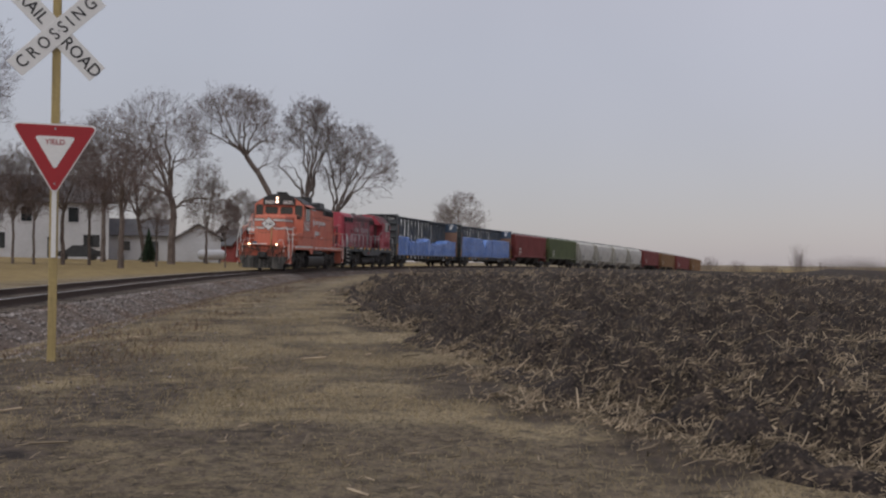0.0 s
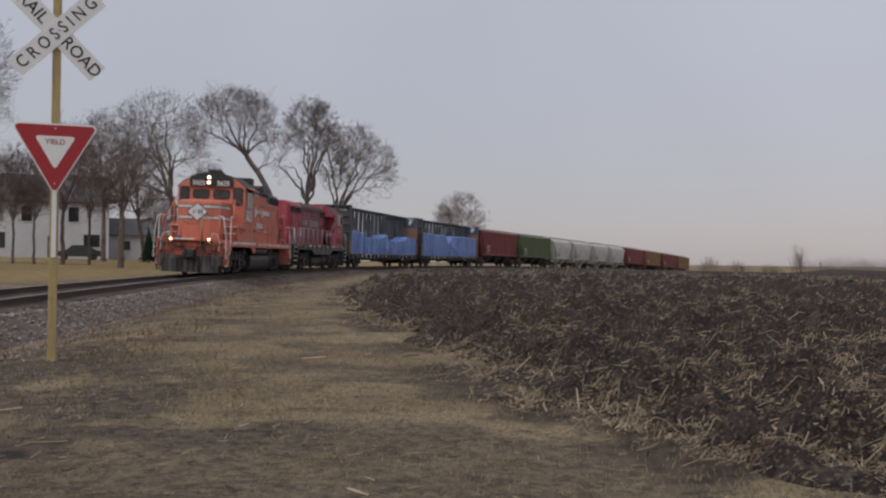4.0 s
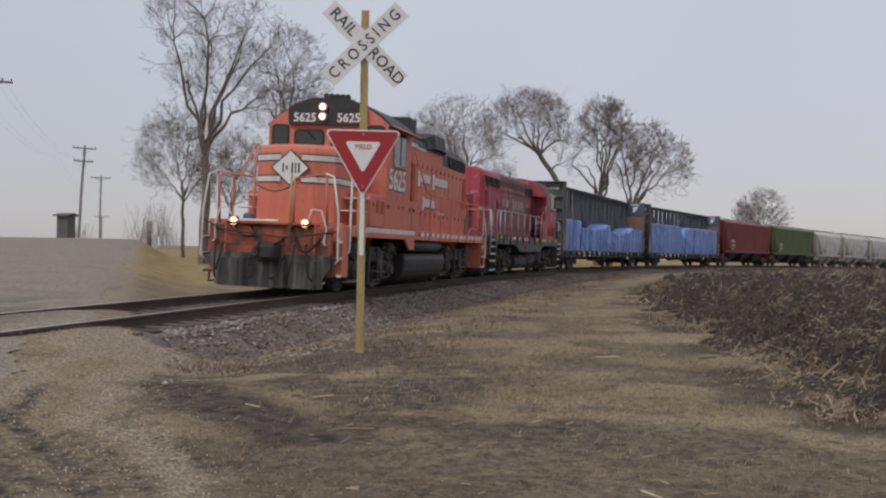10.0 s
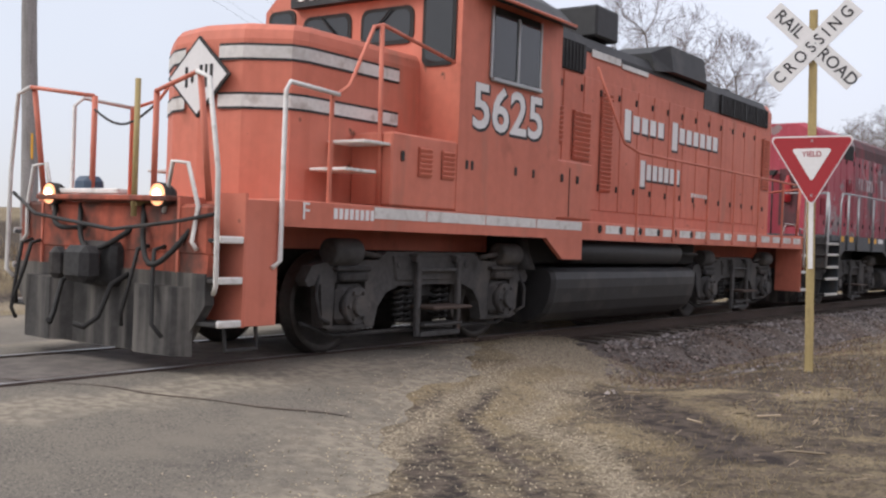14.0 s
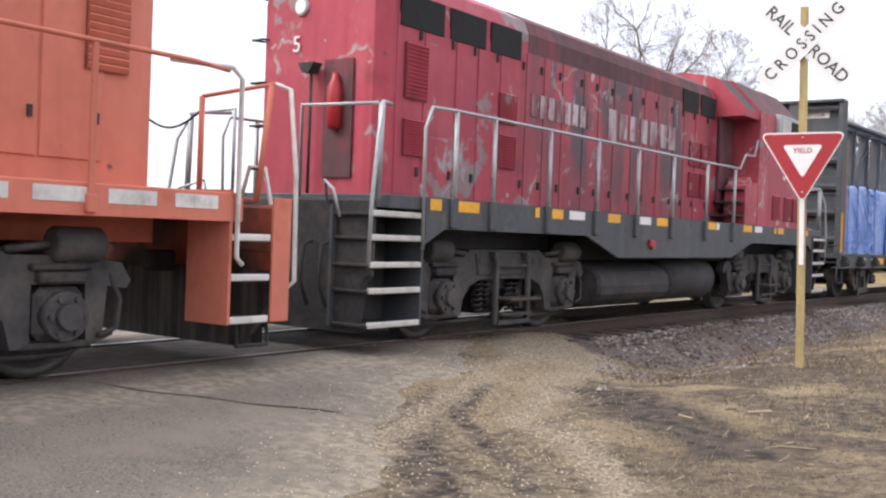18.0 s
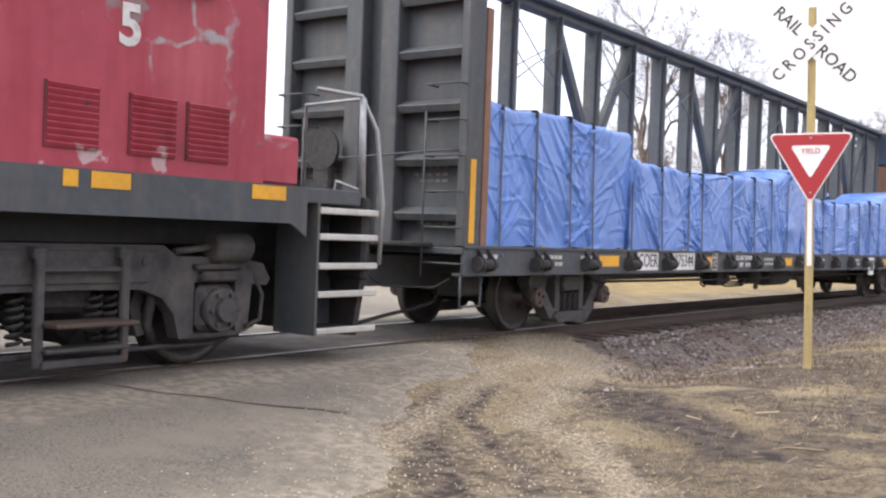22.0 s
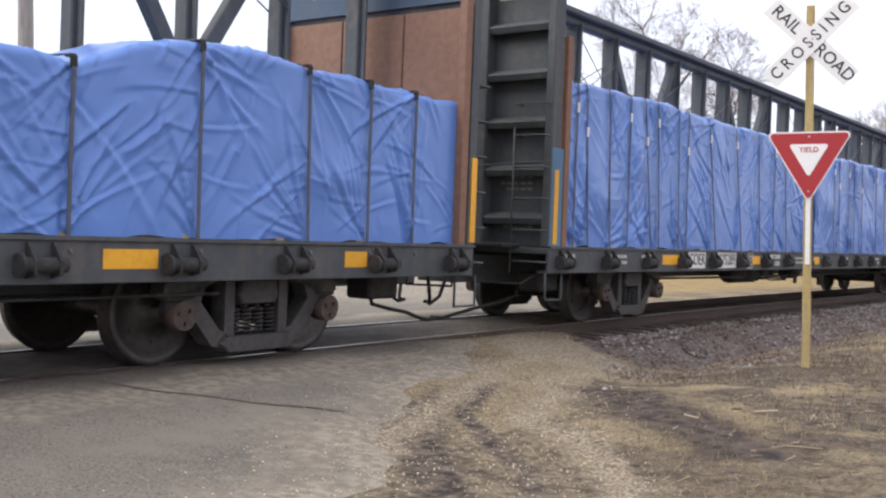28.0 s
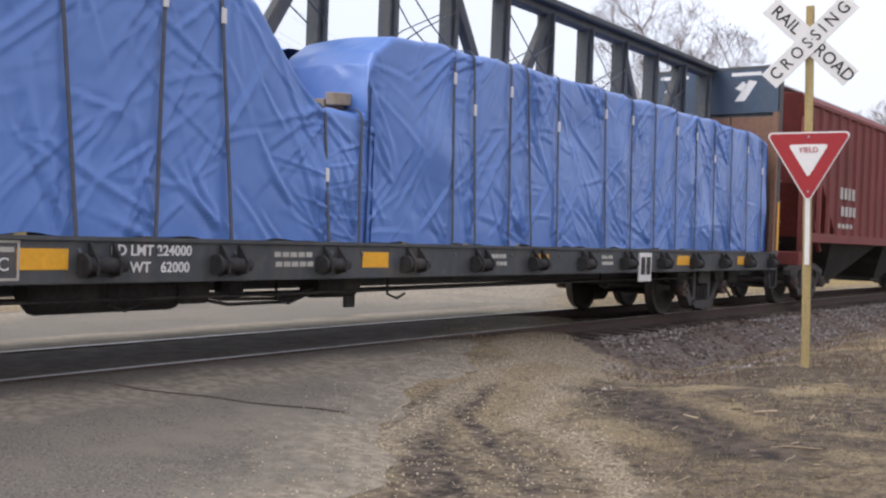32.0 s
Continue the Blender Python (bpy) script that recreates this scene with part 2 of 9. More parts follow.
M["rail_top"] = material("worn_rail_head", (0.42, 0.40, 0.39), 0.38, 0.9, grain=(12, 0.15), bump=0.05)
M["tie"] = material("weathered_tie", (0.085, 0.068, 0.055), 0.9, grain=(18, 0.35), bump=0.6, rand=0.3)
M["orange"] = material("faded_orange_paint", (0.56, 0.176, 0.117), 0.6, streak=((0.38, 0.10, 0.06), 0.3), spots=[((0.30, 0.10, 0.06), 2.3, 0.62, 0.84), ((0.63, 0.22, 0.155), 0.8, 0.5, 0.8), ((0.16, 0.075, 0.05), 6.0, 0.69, 0.75), ((0.36, 0.17, 0.12), 1.6, 0.62, 0.80, (1.5, 1.5, 0.35))], grain=(9, 0.07), large=(0.7, 0.12), bump=0.04, spec=0.3)
# grime on the end beams; also painted shade behind the orange louvre slats
M["grime_shade_orange"] = material("grime_and_slat_shade_orange", (0.36, 0.088, 0.052), 0.7, streak=((0.08, 0.045, 0.036), 0.8), spots=[((0.07, 0.045, 0.038), 2.6, 0.46, 0.66), ((0.03, 0.027, 0.026), 1.3, 0.56, 0.72)], grain=(12, 0.2), bump=0.1, spec=0.3)
M["red"] = material("faded_red_paint", (0.355, 0.056, 0.080), 0.55, streak=((0.24, 0.022, 0.032), 0.5), spots=[((0.16, 0.04, 0.04), 2.0, 0.60, 0.80), ((0.43, 0.10, 0.115), 1.1, 0.52, 0.75), ((0.25, 0.195, 0.195), 0.85, 0.625, 0.64), ((0.46, 0.33, 0.33), 3.2, 0.675, 0.70), ((0.10, 0.085, 0.085), 5.0, 0.70, 0.72)], grain=(9, 0.09), large=(0.7, 0.16), bump=0.05, spec=0.3)


def weathered(m, x0, x1, soot, bare):
    """Lays hanging soot streaks over one stretch of a hull, and branching bare scratches where the paint has cracked."""
    n, l = m.node_tree.nodes, m.node_tree.links
    b = n["Principled BSDF"]
    src = b.inputs["Base Color"].links[0].from_socket
    tc, sep = n.new("ShaderNodeTexCoord"), n.new("ShaderNodeSeparateXYZ")
    l.new(tc.outputs["Object"], sep.inputs[0])

    def ranged(sock, lo, hi, a=0.0, c=1.0):
        r = n.new("ShaderNodeMapRange")
        r.inputs[1].default_value, r.inputs[2].default_value, r.inputs[3].default_value, r.inputs[4].default_value = lo, hi, a, c
        l.new(sock, r.inputs[0])
        return r.outputs[0]

    def times(u, v):
        k = n.new("ShaderNodeMath")
        k.operation = "MULTIPLY"
        l.new(u, k.inputs[0]), l.new(v, k.inputs[1])
        return k.outputs[0]

    def noise(scale, stretch):
        mp, t = n.new("ShaderNodeMapping"), n.new("ShaderNodeTexNoise")
        mp.inputs["Scale"].default_value = stretch
        t.inputs["Scale"].default_value, t.inputs["Detail"].default_value = scale, 5.0
        l.new(tc.outputs["Object"], mp.inputs["Vector"]), l.new(mp.outputs[0], t.inputs["Vector"])
        return t.outputs["Fac"]

    def over(fac, colour, under):
        x = n.new("ShaderNodeMix")
        x.data_type = "RGBA"
        x.inputs["B"].default_value = (*colour, 1)
        l.new(fac, x.inputs["Factor"]), l.new(under, x.inputs["A"])
        return x.outputs["Result"]
    stretch = times(ranged(sep.outputs["X"], x0, x0 + 0.8), ranged(sep.outputs["X"], x1, x1 - 0.8))
    src = over(times(times(ranged(noise(2.6, (1.0, 1.0, 0.14)), 0.38, 0.56), ranged(noise(0.8, (1, 1, 1)), 0.26, 0.50)), times(stretch, ranged(sep.outputs["Z"], 1.6, 2.4, 0.55, 0.95))), soot, src)
    vor, bend = n.new("ShaderNodeTexVoronoi"), n.new("ShaderNodeTexNoise")
    vor.feature = "DISTANCE_TO_EDGE"
    vor.inputs["Scale"].default_value, bend.inputs["Scale"].default_value = 1.5, 3.0
    shift = n.new("ShaderNodeMix")
    shift.data_type, shift.blend_type, shift.inputs["Factor"].default_value = "RGBA", "ADD", 0.35
    l.new(tc.outputs["Object"], bend.inputs["Vector"])
    l.new(tc.outputs["Object"], shift.inputs["A"]), l.new(bend.outputs["Color"], shift.inputs["B"])
    l.new(shift.outputs["Result"], vor.inputs["Vector"])
    src = over(times(times(ranged(vor.outputs["Distance"], 0.045, 0.015), ranged(noise(1.1, (1, 1, 1)), 0.53, 0.60)), ranged(noise(9.0, (1, 1, 1)), 0.40, 0.56, 0.2, 1.0)), bare, src)
    l.new(src, b.inputs["Base Color"])


weathered(M["red"], -1.6, 4.3, (0.085, 0.066, 0.072), (0.33, 0.31, 0.31))
# soot on hood and cab; also painted shade behind the red louvre slats
M["soot"] = material("soot_and_slat_shade_red", (0.105, 0.046, 0.050), 0.7, streak=((0.06, 0.04, 0.042), 0.8), spots=[((0.24, 0.05, 0.06), 1.3, 0.5, 0.75)], grain=(9, 0.15), bump=0.05, spec=0.3)
M["white"] = material("dirty_white_paint", (0.62, 0.60, 0.57), 0.6, spots=[((0.33, 0.28, 0.24), 6, 0.55, 0.8)], grain=(20, 0.1), bump=0.03)
M["cream"] = material("white_reflective_sheet", (0.70, 0.69, 0.68), 0.5, grain=(30, 0.04), large=(1.5, 0.06), bump=0.02)
M["black"] = material("black_roof_paint", (0.02, 0.02, 0.021), 0.6, grain=(10, 0.2), large=(0.9, 0.25), bump=0.05, spots=[((0.06, 0.055, 0.05), 2.5, 0.55, 0.8)])
M["under"] = material("grimy_running_gear", (0.038, 0.037, 0.037), 0.8, spots=[((0.082, 0.072, 0.064), 3.0, 0.52, 0.75), ((0.016, 0.015, 0.015), 6.0, 0.55, 0.75)], grain=(20, 0.3), bump=0.25, spec=0.35)
M["plough"] = material("dusty_plough_plate", (0.050, 0.047, 0.045), 0.75, streak=((0.19, 0.175, 0.155), 0.8), spots=[((0.016, 0.015, 0.015), 2.2, 0.5, 0.7)], grain=(18, 0.25), bump=0.1, spec=0.35)
M["faint_stencil"] = material("faded_stencil_paint", (0.20, 0.20, 0.195), 0.7, spots=[((0.09, 0.09, 0.09), 9.0, 0.5, 0.65)], grain=(20, 0.15), bump=0.0)
M["hub"] = material("rusty_bearing_cap", (0.075, 0.052, 0.044), 0.75, spots=[((0.035, 0.03, 0.028), 9.0, 0.5, 0.7)], grain=(20, 0.25), bump=0.15)
M["cast"] = material("dusty_cast_steel", (0.060, 0.058, 0.057), 0.75, spots=[((0.11, 0.098, 0.087), 3.0, 0.54, 0.76), ((0.024, 0.023, 0.023), 5.0, 0.56, 0.74), ((0.10, 0.06, 0.045), 2.2, 0.66, 0.78)], grain=(20, 0.25), bump=0.2, spec=0.35)
# near-black for openings and seams, and for shade filled in below the locomotives
M["dark"] = material("void_and_shade_black", (0.012, 0.012, 0.012), 0.9, grain=(10, 0.2), bump=0.1)
M["steel"] = material("worn_wheel_steel", (0.075, 0.069, 0.065), 0.55, 0.6, grain=(18, 0.25), bump=0.1)
M["flat"] = material("slate_car_paint", (0.058, 0.066, 0.074), 0.65, streak=((0.10, 0.09, 0.08), 0.6), spots=[((0.13, 0.105, 0.085), 3.0, 0.6, 0.8)], grain=(12, 0.15), large=(0.8, 0.2), bump=0.06)
M["tarp"] = material("blue_tarpaulin", (0.116, 0.232, 0.575), 0.30, grain=(3, 0.05), large=(0.7, 0.09), bump=0.75, bump_scale=3.4, spec=0.5, crinkle=True)
M["strap"] = material("dark_strap", (0.085, 0.092, 0.115), 0.7, grain=(30, 0.2), bump=0.05)
M["rust"] = material("brown_board", (0.215, 0.118, 0.078), 0.8, grain=(14, 0.15), large=(0.8, 0.15), bump=0.1)
M["yellow"] = material("yellow_reflective_sheet", (0.72, 0.36, 0.02), 0.5, grain=(20, 0.1), bump=0.02)
M["hopper_red"] = material("oxide_red_hopper_paint", (0.20, 0.045, 0.042), 0.7, streak=((0.11, 0.035, 0.03), 0.6), grain=(10, 0.1), bump=0.06)
M["hopper_green"] = material("olive_green_hopper_paint", (0.10, 0.125, 0.055), 0.7, streak=((0.07, 0.075, 0.04), 0.6), grain=(10, 0.1), bump=0.06)
M["hopper_grey"] = material("pale_grey_hopper_paint", (0.50, 0.49, 0.45), 0.7, streak=((0.28, 0.25, 0.21), 0.5), grain=(10, 0.1), bump=0.06)
M["hopper_tan"] = material("tan_hopper_paint", (0.24, 0.13, 0.055), 0.7, streak=((0.12, 0.06, 0.03), 0.6), grain=(10, 0.1), bump=0.06)
M["sign_red"] = material("red_sign_sheet", (0.33, 0.016, 0.022), 0.4, grain=(20, 0.04), large=(2, 0.06), bump=0.01)
M["sign_black"] = material("black_sign_lettering", (0.016, 0.016, 0.018), 0.5, grain=(20, 0.1), bump=0.0)
M["post"] = material("treated_pine_post", (0.37, 0.285, 0.125), 0.8, spots=[((0.25, 0.19, 0.09), 5, 0.5, 0.75, (6, 6, 0.6))], grain=(30, 0.12), bump=0.2)
M["pole"] = material("weathered_pole_wood", (0.27, 0.255, 0.245), 0.9, spots=[((0.15, 0.14, 0.13), 4, 0.5, 0.75, (8, 8, 0.4))], grain=(30, 0.2), bump=0.4)
M["bark"] = material("grey_brown_bark", (0.17, 0.138, 0.122), 0.95, spots=[((0.06, 0.05, 0.045), 4, 0.5, 0.7, (3, 3, 0.5))], grain=(15, 0.3), bump=0.5, spec=0.1)
M["twig"] = material("brown_twigs", (0.15, 0.114, 0.103), 0.95, grain=(1.2, 0.25), bump=0.0, spec=0.1)
M["weeds"] = material("tall_dead_weeds", (0.28, 0.22, 0.145), 0.95, grain=(2, 0.3), bump=0.0, island=0.4, spec=0.1)
M["blade"] = material("dead_grass_blades", (0.29, 0.232, 0.142), 0.95, grain=(1.5, 0.25), bump=0.0, island=0.4, spec=0.1)
M["house"] = material("white_siding", (0.50, 0.50, 0.52), 0.7, grain=(5, 0.06), large=(0.4, 0.1), bump=0.05)
M["shingle"] = material("grey_shingle", (0.11, 0.105, 0.11), 0.9, grain=(8, 0.25), bump=0.3)
M["barn"] = material("barn_red_boards", (0.26, 0.04, 0.035), 0.8, grain=(6, 0.15), bump=0.15)
M["glass"] = material("dusky_glass", (0.02, 0.023, 0.026), 0.08, grain=(2, 0.1), bump=0.0, spec=0.6)
M["rubber"] = material("black_rubber", (0.02, 0.019, 0.018), 0.8, grain=(20, 0.2), bump=0.1)
M["lamp"] = glow("lit_headlight", (1.0, 0.86, 0.70), 7.0)
M["ditch_lamp"] = glow("lit_ditch_light", (1.0, 0.80, 0.58), 7.0)
# weak emission that gives the lit lamps their warm halo
M["lamp_halo"] = glow("warm_halo_glow", (1.0, 0.42, 0.20), 0.75)
M["galv"] = material("galvanised_steel", (0.36, 0.37, 0.375), 0.5, 0.5, grain=(15, 0.12), bump=0.05)
M["blue_paint"] = material("blue_end_post_paint", (0.06, 0.17, 0.28), 0.6, streak=((0.09, 0.09, 0.09), 0.5), grain=(10, 0.12), bump=0.05)
M["teal"] = material("faded_navy_panel", (0.045, 0.075, 0.12), 0.6, streak=((0.07, 0.08, 0.09), 0.5), grain=(10, 0.12), bump=0.05)
M["gravel_stone"] = material("limestone_gravel", (0.37, 0.312, 0.225), 0.95, grain=(20, 0.2), bump=0.0, island=0.6, spec=0.2)
M["weed_red"] = material("brown_dead_weeds", (0.165, 0.118, 0.088), 0.95, grain=(1.5, 0.3), bump=0.0, island=0.45, spec=0.1)
M["evergreen"] = material("dark_conifer_needles", (0.028, 0.045, 0.026), 0.9, grain=(3, 0.3), bump=0.0, island=0.3, spec=0.2)
M["ghost"] = material("worn_ghost_lettering", (0.44, 0.39, 0.40), 0.7, spots=[((0.17, 0.06, 0.068), 1.6, 0.46, 0.60, (1.6, 1.6, 0.4)), ((0.30, 0.10, 0.11), 6.0, 0.55, 0.66)], grain=(9, 0.15), bump=0.02)

# ---- the plan: track, road and land
# The rail line: a gentle curve, banked towards its inner side; way s runs with the travel of the train.
BEND = ((0.0, -0.0018), (-40.0, 0.0013), (-80.0, 0.0052), (-140.0, 0.0023), (-220.0, 0.0004))


def build_line():
    s = np.arange(120.0, -700.5, -1.0)
    k = np.interp(-s, [-a for a, _ in BEND], [b for _, b in BEND])
    i0 = 120
    head = np.zeros(len(s))
    head[i0] = -1.5148
    for i in range(i0 + 1, len(s)):
        head[i] = head[i - 1] - (k[i] + k[i - 1]) / 2
    for i in range(i0 - 1, -1, -1):
        head[i] = head[i + 1] + (k[i] + k[i + 1]) / 2
    x, y = np.zeros(len(s)), np.zeros(len(s))
    x[i0], y[i0] = -6.6712, -19.065
    for i in range(i0 + 1, len(s)):
        m = (head[i] + head[i - 1]) / 2
        x[i], y[i] = x[i - 1] - math.cos(m), y[i - 1] - math.sin(m)
    for i in range(i0 - 1, -1, -1):
        m = (head[i] + head[i + 1]) / 2
        x[i], y[i] = x[i + 1] + math.cos(m), y[i + 1] + math.sin(m)
    u = np.clip(-s / 100, -1.2, 3.2)
    z = 1.3 - 1.1665 + 1.3618 * u - 0.1857 * u ** 2 - 0.1084 * u ** 3
    cant = np.interp(-s, [0, 150], [0.0413, 0.0235])
    return s, x, y, z, head, cant


LINE = build_line()


def rail_at(s, lat=0.0, up=0.0):
    """A point by the way along the line, the offset to the left of the travel and the height over the rails."""
    g = [float(np.interp(-s, -LINE[0], a)) for a in LINE[1:]]
    x, y, z, h, c = g
    o = lat * math.cos(c) + up * math.sin(c)
    return Vector((x - math.sin(h) * o, y + math.cos(h) * o, z - lat * math.sin(c) + up * math.cos(c)))


def rail_frame(s):
    """Heading and bank of the line."""
    return float(np.interp(-s, -LINE[0], LINE[4])), float(np.interp(-s, -LINE[0], LINE[5]))


# The road: straight, over the line at a slant.
ROAD_AT, ROAD_DIR, ROAD_HALF = np.array((-11.4, 9.2)), np.array((-0.530, 0.848)), 3.75
ROAD_SIDE = np.array((0.848, 0.530))


def smooth_step(x, a, b):
    t = np.clip((x - a) / (b - a), 0, 1)
    return t * t * (3 - 2 * t)


def line_coords(x, y):
    """Way along the line and offset to its left for arrays of points."""
    x, y = np.asarray(x, float), np.asarray(y, float)
    sh = x.shape
    x, y = x.ravel(), y.ravel()
    idx = np.zeros(len(x), int)
    lx, ly = LINE[1], LINE[2]
    for a in range(0, len(x), 4000):
        q = slice(a, a + 4000)
        idx[q] = np.argmin((x[q, None] - lx[None]) ** 2 + (y[q, None] - ly[None]) ** 2, axis=1)
    h = LINE[4][idx]
    dx, dy = x - lx[idx], y - ly[idx]
    s = LINE[0][idx] + dx * np.cos(h) + dy * np.sin(h)
    lat = -dx * np.sin(h) + dy * np.cos(h)
    return s.reshape(sh), lat.reshape(sh)


def road_coords(x, y):
    dx, dy = np.asarray(x, float) - ROAD_AT[0], np.asarray(y, float) - ROAD_AT[1]
    return dx * ROAD_DIR[0] + dy * ROAD_DIR[1], dx * ROAD_SIDE[0] + dy * ROAD_SIDE[1]


def road_height(a, b):
    """Surface of the road: level with the rails at the crossing, rising to a crest beyond it."""
    up = np.where(a > 4, 0.0395 * (np.minimum(a, 62) - 4), 0.028 * (a - 4))
    up = np.maximum(up, -0.55)
    crest = -0.02 * np.maximum(a - 66, 0)
    return 0.50 + up + np.maximum(crest, -14.0)


def land(x, y):
    """Height of the land."""
    x, y = np.asarray(x, float), np.asarray(y, float)
    s, lat = line_coords(x, y)
    a, b = road_coords(x, y)
    zt = np.interp(-s, -LINE[0], LINE[3])
    near = 1.0 * (1 - np.exp(-np.clip(y, -25, 2000) / 45)) - 0.016 * np.maximum(x - 10, 0)
    near = np.maximum(near, -9.0)
    far = np.minimum(zt - 0.30 + 0.030 * np.maximum(-lat - 4, 0), 3.6) - 0.004 * np.maximum(-lat - 150, 0)
    z = near + (far - near) * smooth_step(-lat, -2.0, 2.0)
    bed = zt - 0.62
    z = z + (bed - z) * (1 - smooth_step(np.abs(lat), 2.2, 4.6)) * smooth_step(-s, -60, 0) * (1 - smooth_step(-s, 480, 620))
    bank = road_height(a, b) + 0.85 * smooth_step(-b, 6.3, 10.5) + 0.075 * np.maximum(-b - 10.5, 0) * smooth_step(a, -10, 30)
    bank = np.minimum(bank, 5.6)
    z = z + (bank - z) * smooth_step(-b, 2.0, 6.5) * smooth_step(-lat, -9.0, -2.5)
    on = road_height(a, b) - 0.06
    w = 1 - smooth_step(np.where(b < 0, -b - 1.7, b), ROAD_HALF + 0.1, ROAD_HALF + 2.6)
    zc = np.interp(-s, -LINE[0], LINE[3]) - 0.06 - lat * np.interp(-s, -LINE[0], LINE[5])
    on = on + (zc - on) * (1 - smooth_step(np.abs(lat), 0.9, 4.5))
    z = z + (on - z) * w
    return z


def land_at(x, y):
    return float(land(np.array([x]), np.array([y]))[0])


def sheet(name, x, y, z, mat, keep=None, smooth=True):
    """A grid of points as one mesh."""
    h, w = x.shape
    co = np.stack([x, y, z], -1).reshape(-1, 3)
    i = np.arange(h * w).reshape(h, w)
    f = np.stack([i[:-1, :-1], i[:-1, 1:], i[1:, 1:], i[1:, :-1]], -1).reshape(-1, 4)
    if keep is not None:
        k = keep.reshape(-1)
        f = f[k[f].all(1)]
    me = bpy.data.meshes.new(name)
    me.from_pydata(co.tolist(), [], f.tolist())
    me.materials.append(mat)
    me.polygons.foreach_set("use_smooth", [smooth] * len(me.polygons))
    me.update()
    return new(name, me)


def wave(x, y, scale, seed):
    """Smooth noise by sums of turned sines, for arrays."""
    rng = np.random.RandomState(seed)
    out = np.zeros_like(x)
    for k in range(9):
        t, f, p = rng.uniform(0, 6.28), scale * rng.uniform(0.6, 1.9), rng.uniform(0, 6.28)
        out += np.sin((x * math.cos(t) + y * math.sin(t)) * f + p)
    return out / 4.2


def build_ground():
    az = np.radians(np.concatenate([np.arange(-180, -30, 5.0), np.arange(-30, 8, 0.4), np.arange(8, 52, 0.25), np.arange(52, 84, 0.6), np.arange(84, 181, 5.0)]))
    r = np.concatenate([np.linspace(0.0, 1.0, 3), 1.5 * 1.05 ** np.arange(0, 24), 4.8 * 1.0075 ** np.arange(0, 240), 29.0 * 1.024 ** np.arange(0, 195)])
    rr, aa = np.meshgrid(r, az, indexing="ij")
    x, y = -rr * np.sin(aa), rr * np.cos(aa)
    z = land(x, y) + 0.018 * wave(x, y, 2.3, 3) * np.exp(-rr / 60) - 0.0
    return tagged(sheet("ground", x, y, z, M["grass"]), "dry brown winter grass on gently rolling farmland", "ground", kind="structure")


GROUND = build_ground()


def build_road():
    a = np.concatenate([np.arange(-60, -20, 1.0), np.arange(-20, 30, 0.12), np.arange(30, 140, 1.5)])
    b = np.linspace(-1, 1, 81)
    aa, bb = np.meshgrid(a, b, indexing="ij")
    ragged = 0.12 * np.sin(aa * 1.3) + 0.08 * np.sin(aa * 3.1 + 1) + 0.04 * np.sin(aa * 9.7)
    edge = np.where(bb > 0, 3.5 + ragged + 0.5 * smooth_step(aa, -1.5, 1.5), 5.25 + ragged + 0.018 * np.clip(aa, 0, 70))
    bb = bb * edge
    x = ROAD_AT[0] + ROAD_DIR[0] * aa + ROAD_SIDE[0] * bb
    y = ROAD_AT[1] + ROAD_DIR[1] * aa + ROAD_SIDE[1] * bb
    z = land(x, y) + 0.053 - 0.05 * (np.abs(bb) / edge) ** 8
    s, lat = line_coords(x, y)
    # grooves for the wheel flanges beside both rails
    for c in (-0.75, 0.75):
        z = z - 0.018 * np.exp(-((lat - c) / 0.09) ** 2)
    ob = sheet("road", x, y, z, M["asphalt"])
    wob = 0.5 * wave(x, y, 2.0, 71) + 0.3 * wave(x, y, 6.0, 72)
    swept = np.exp(-((lat - 1.65 + 0.25 * wob) / 0.42) ** 2) + 0.8 * np.exp(-((lat + 1.9 + 0.3 * wob) / 0.5) ** 2)
    swept = np.maximum(swept * (1.0 + 0.5 * wob), smooth_step(bb / edge + 0.16 * wob, 0.62, 1.02) * 0.85)
    swept = np.maximum(swept, 0.75 * np.exp(-((-bb - 4.4 + 0.4 * wob) / 0.7) ** 2) * (bb < 0))
    swept = np.maximum(swept, 0.9 * smooth_step(aa, 3, 9) * (0.85 + 0.4 * wob))
    oiled = (1 - smooth_step(np.abs(lat) + 0.1 * wob, 0.7, 1.05)) * 0.9
    for key, v in (("dirt", swept), ("oil", oiled)):
        at = ob.data.attributes.new(key, "FLOAT", "POINT")
        at.data.foreach_set("value", np.clip(v, 0, 1).ravel().astype(np.float32))
    # a wandering crack from side to side
    bm = bmesh.new()
    rows = []
    for k in range(46):
        v = -4.6 + 0.17 * k
        u = -6.42 - 0.03 * v + 0.05 * math.sin(2.3 * v) + 0.03 * math.sin(7.1 * v)
        rows.append([])
        for q in (-1, 1):
            w = 0.014 + 0.007 * math.sin(5.3 * v + q)
            px, py = (float(ROAD_AT[i] + ROAD_DIR[i] * (u + q * w) + ROAD_SIDE[i] * v) for i in (0, 1))
            rows[-1].append(bm.verts.new((px, py, land_at(px, py) + 0.053 + 0.005 - 0.05 * (abs(v) / (3.5 if v > 0 else 5.25)) ** 8)))
    for a, b in zip(rows, rows[1:]):
        bm.faces.new((a[0], b[0], b[1], a[1]))
    part("crack", bm, M["ballast_bed"], ob, "dark open crack across the asphalt")
    return tagged(ob, "worn grey asphalt country road with patched cracks", "road", kind="structure")


build_road()


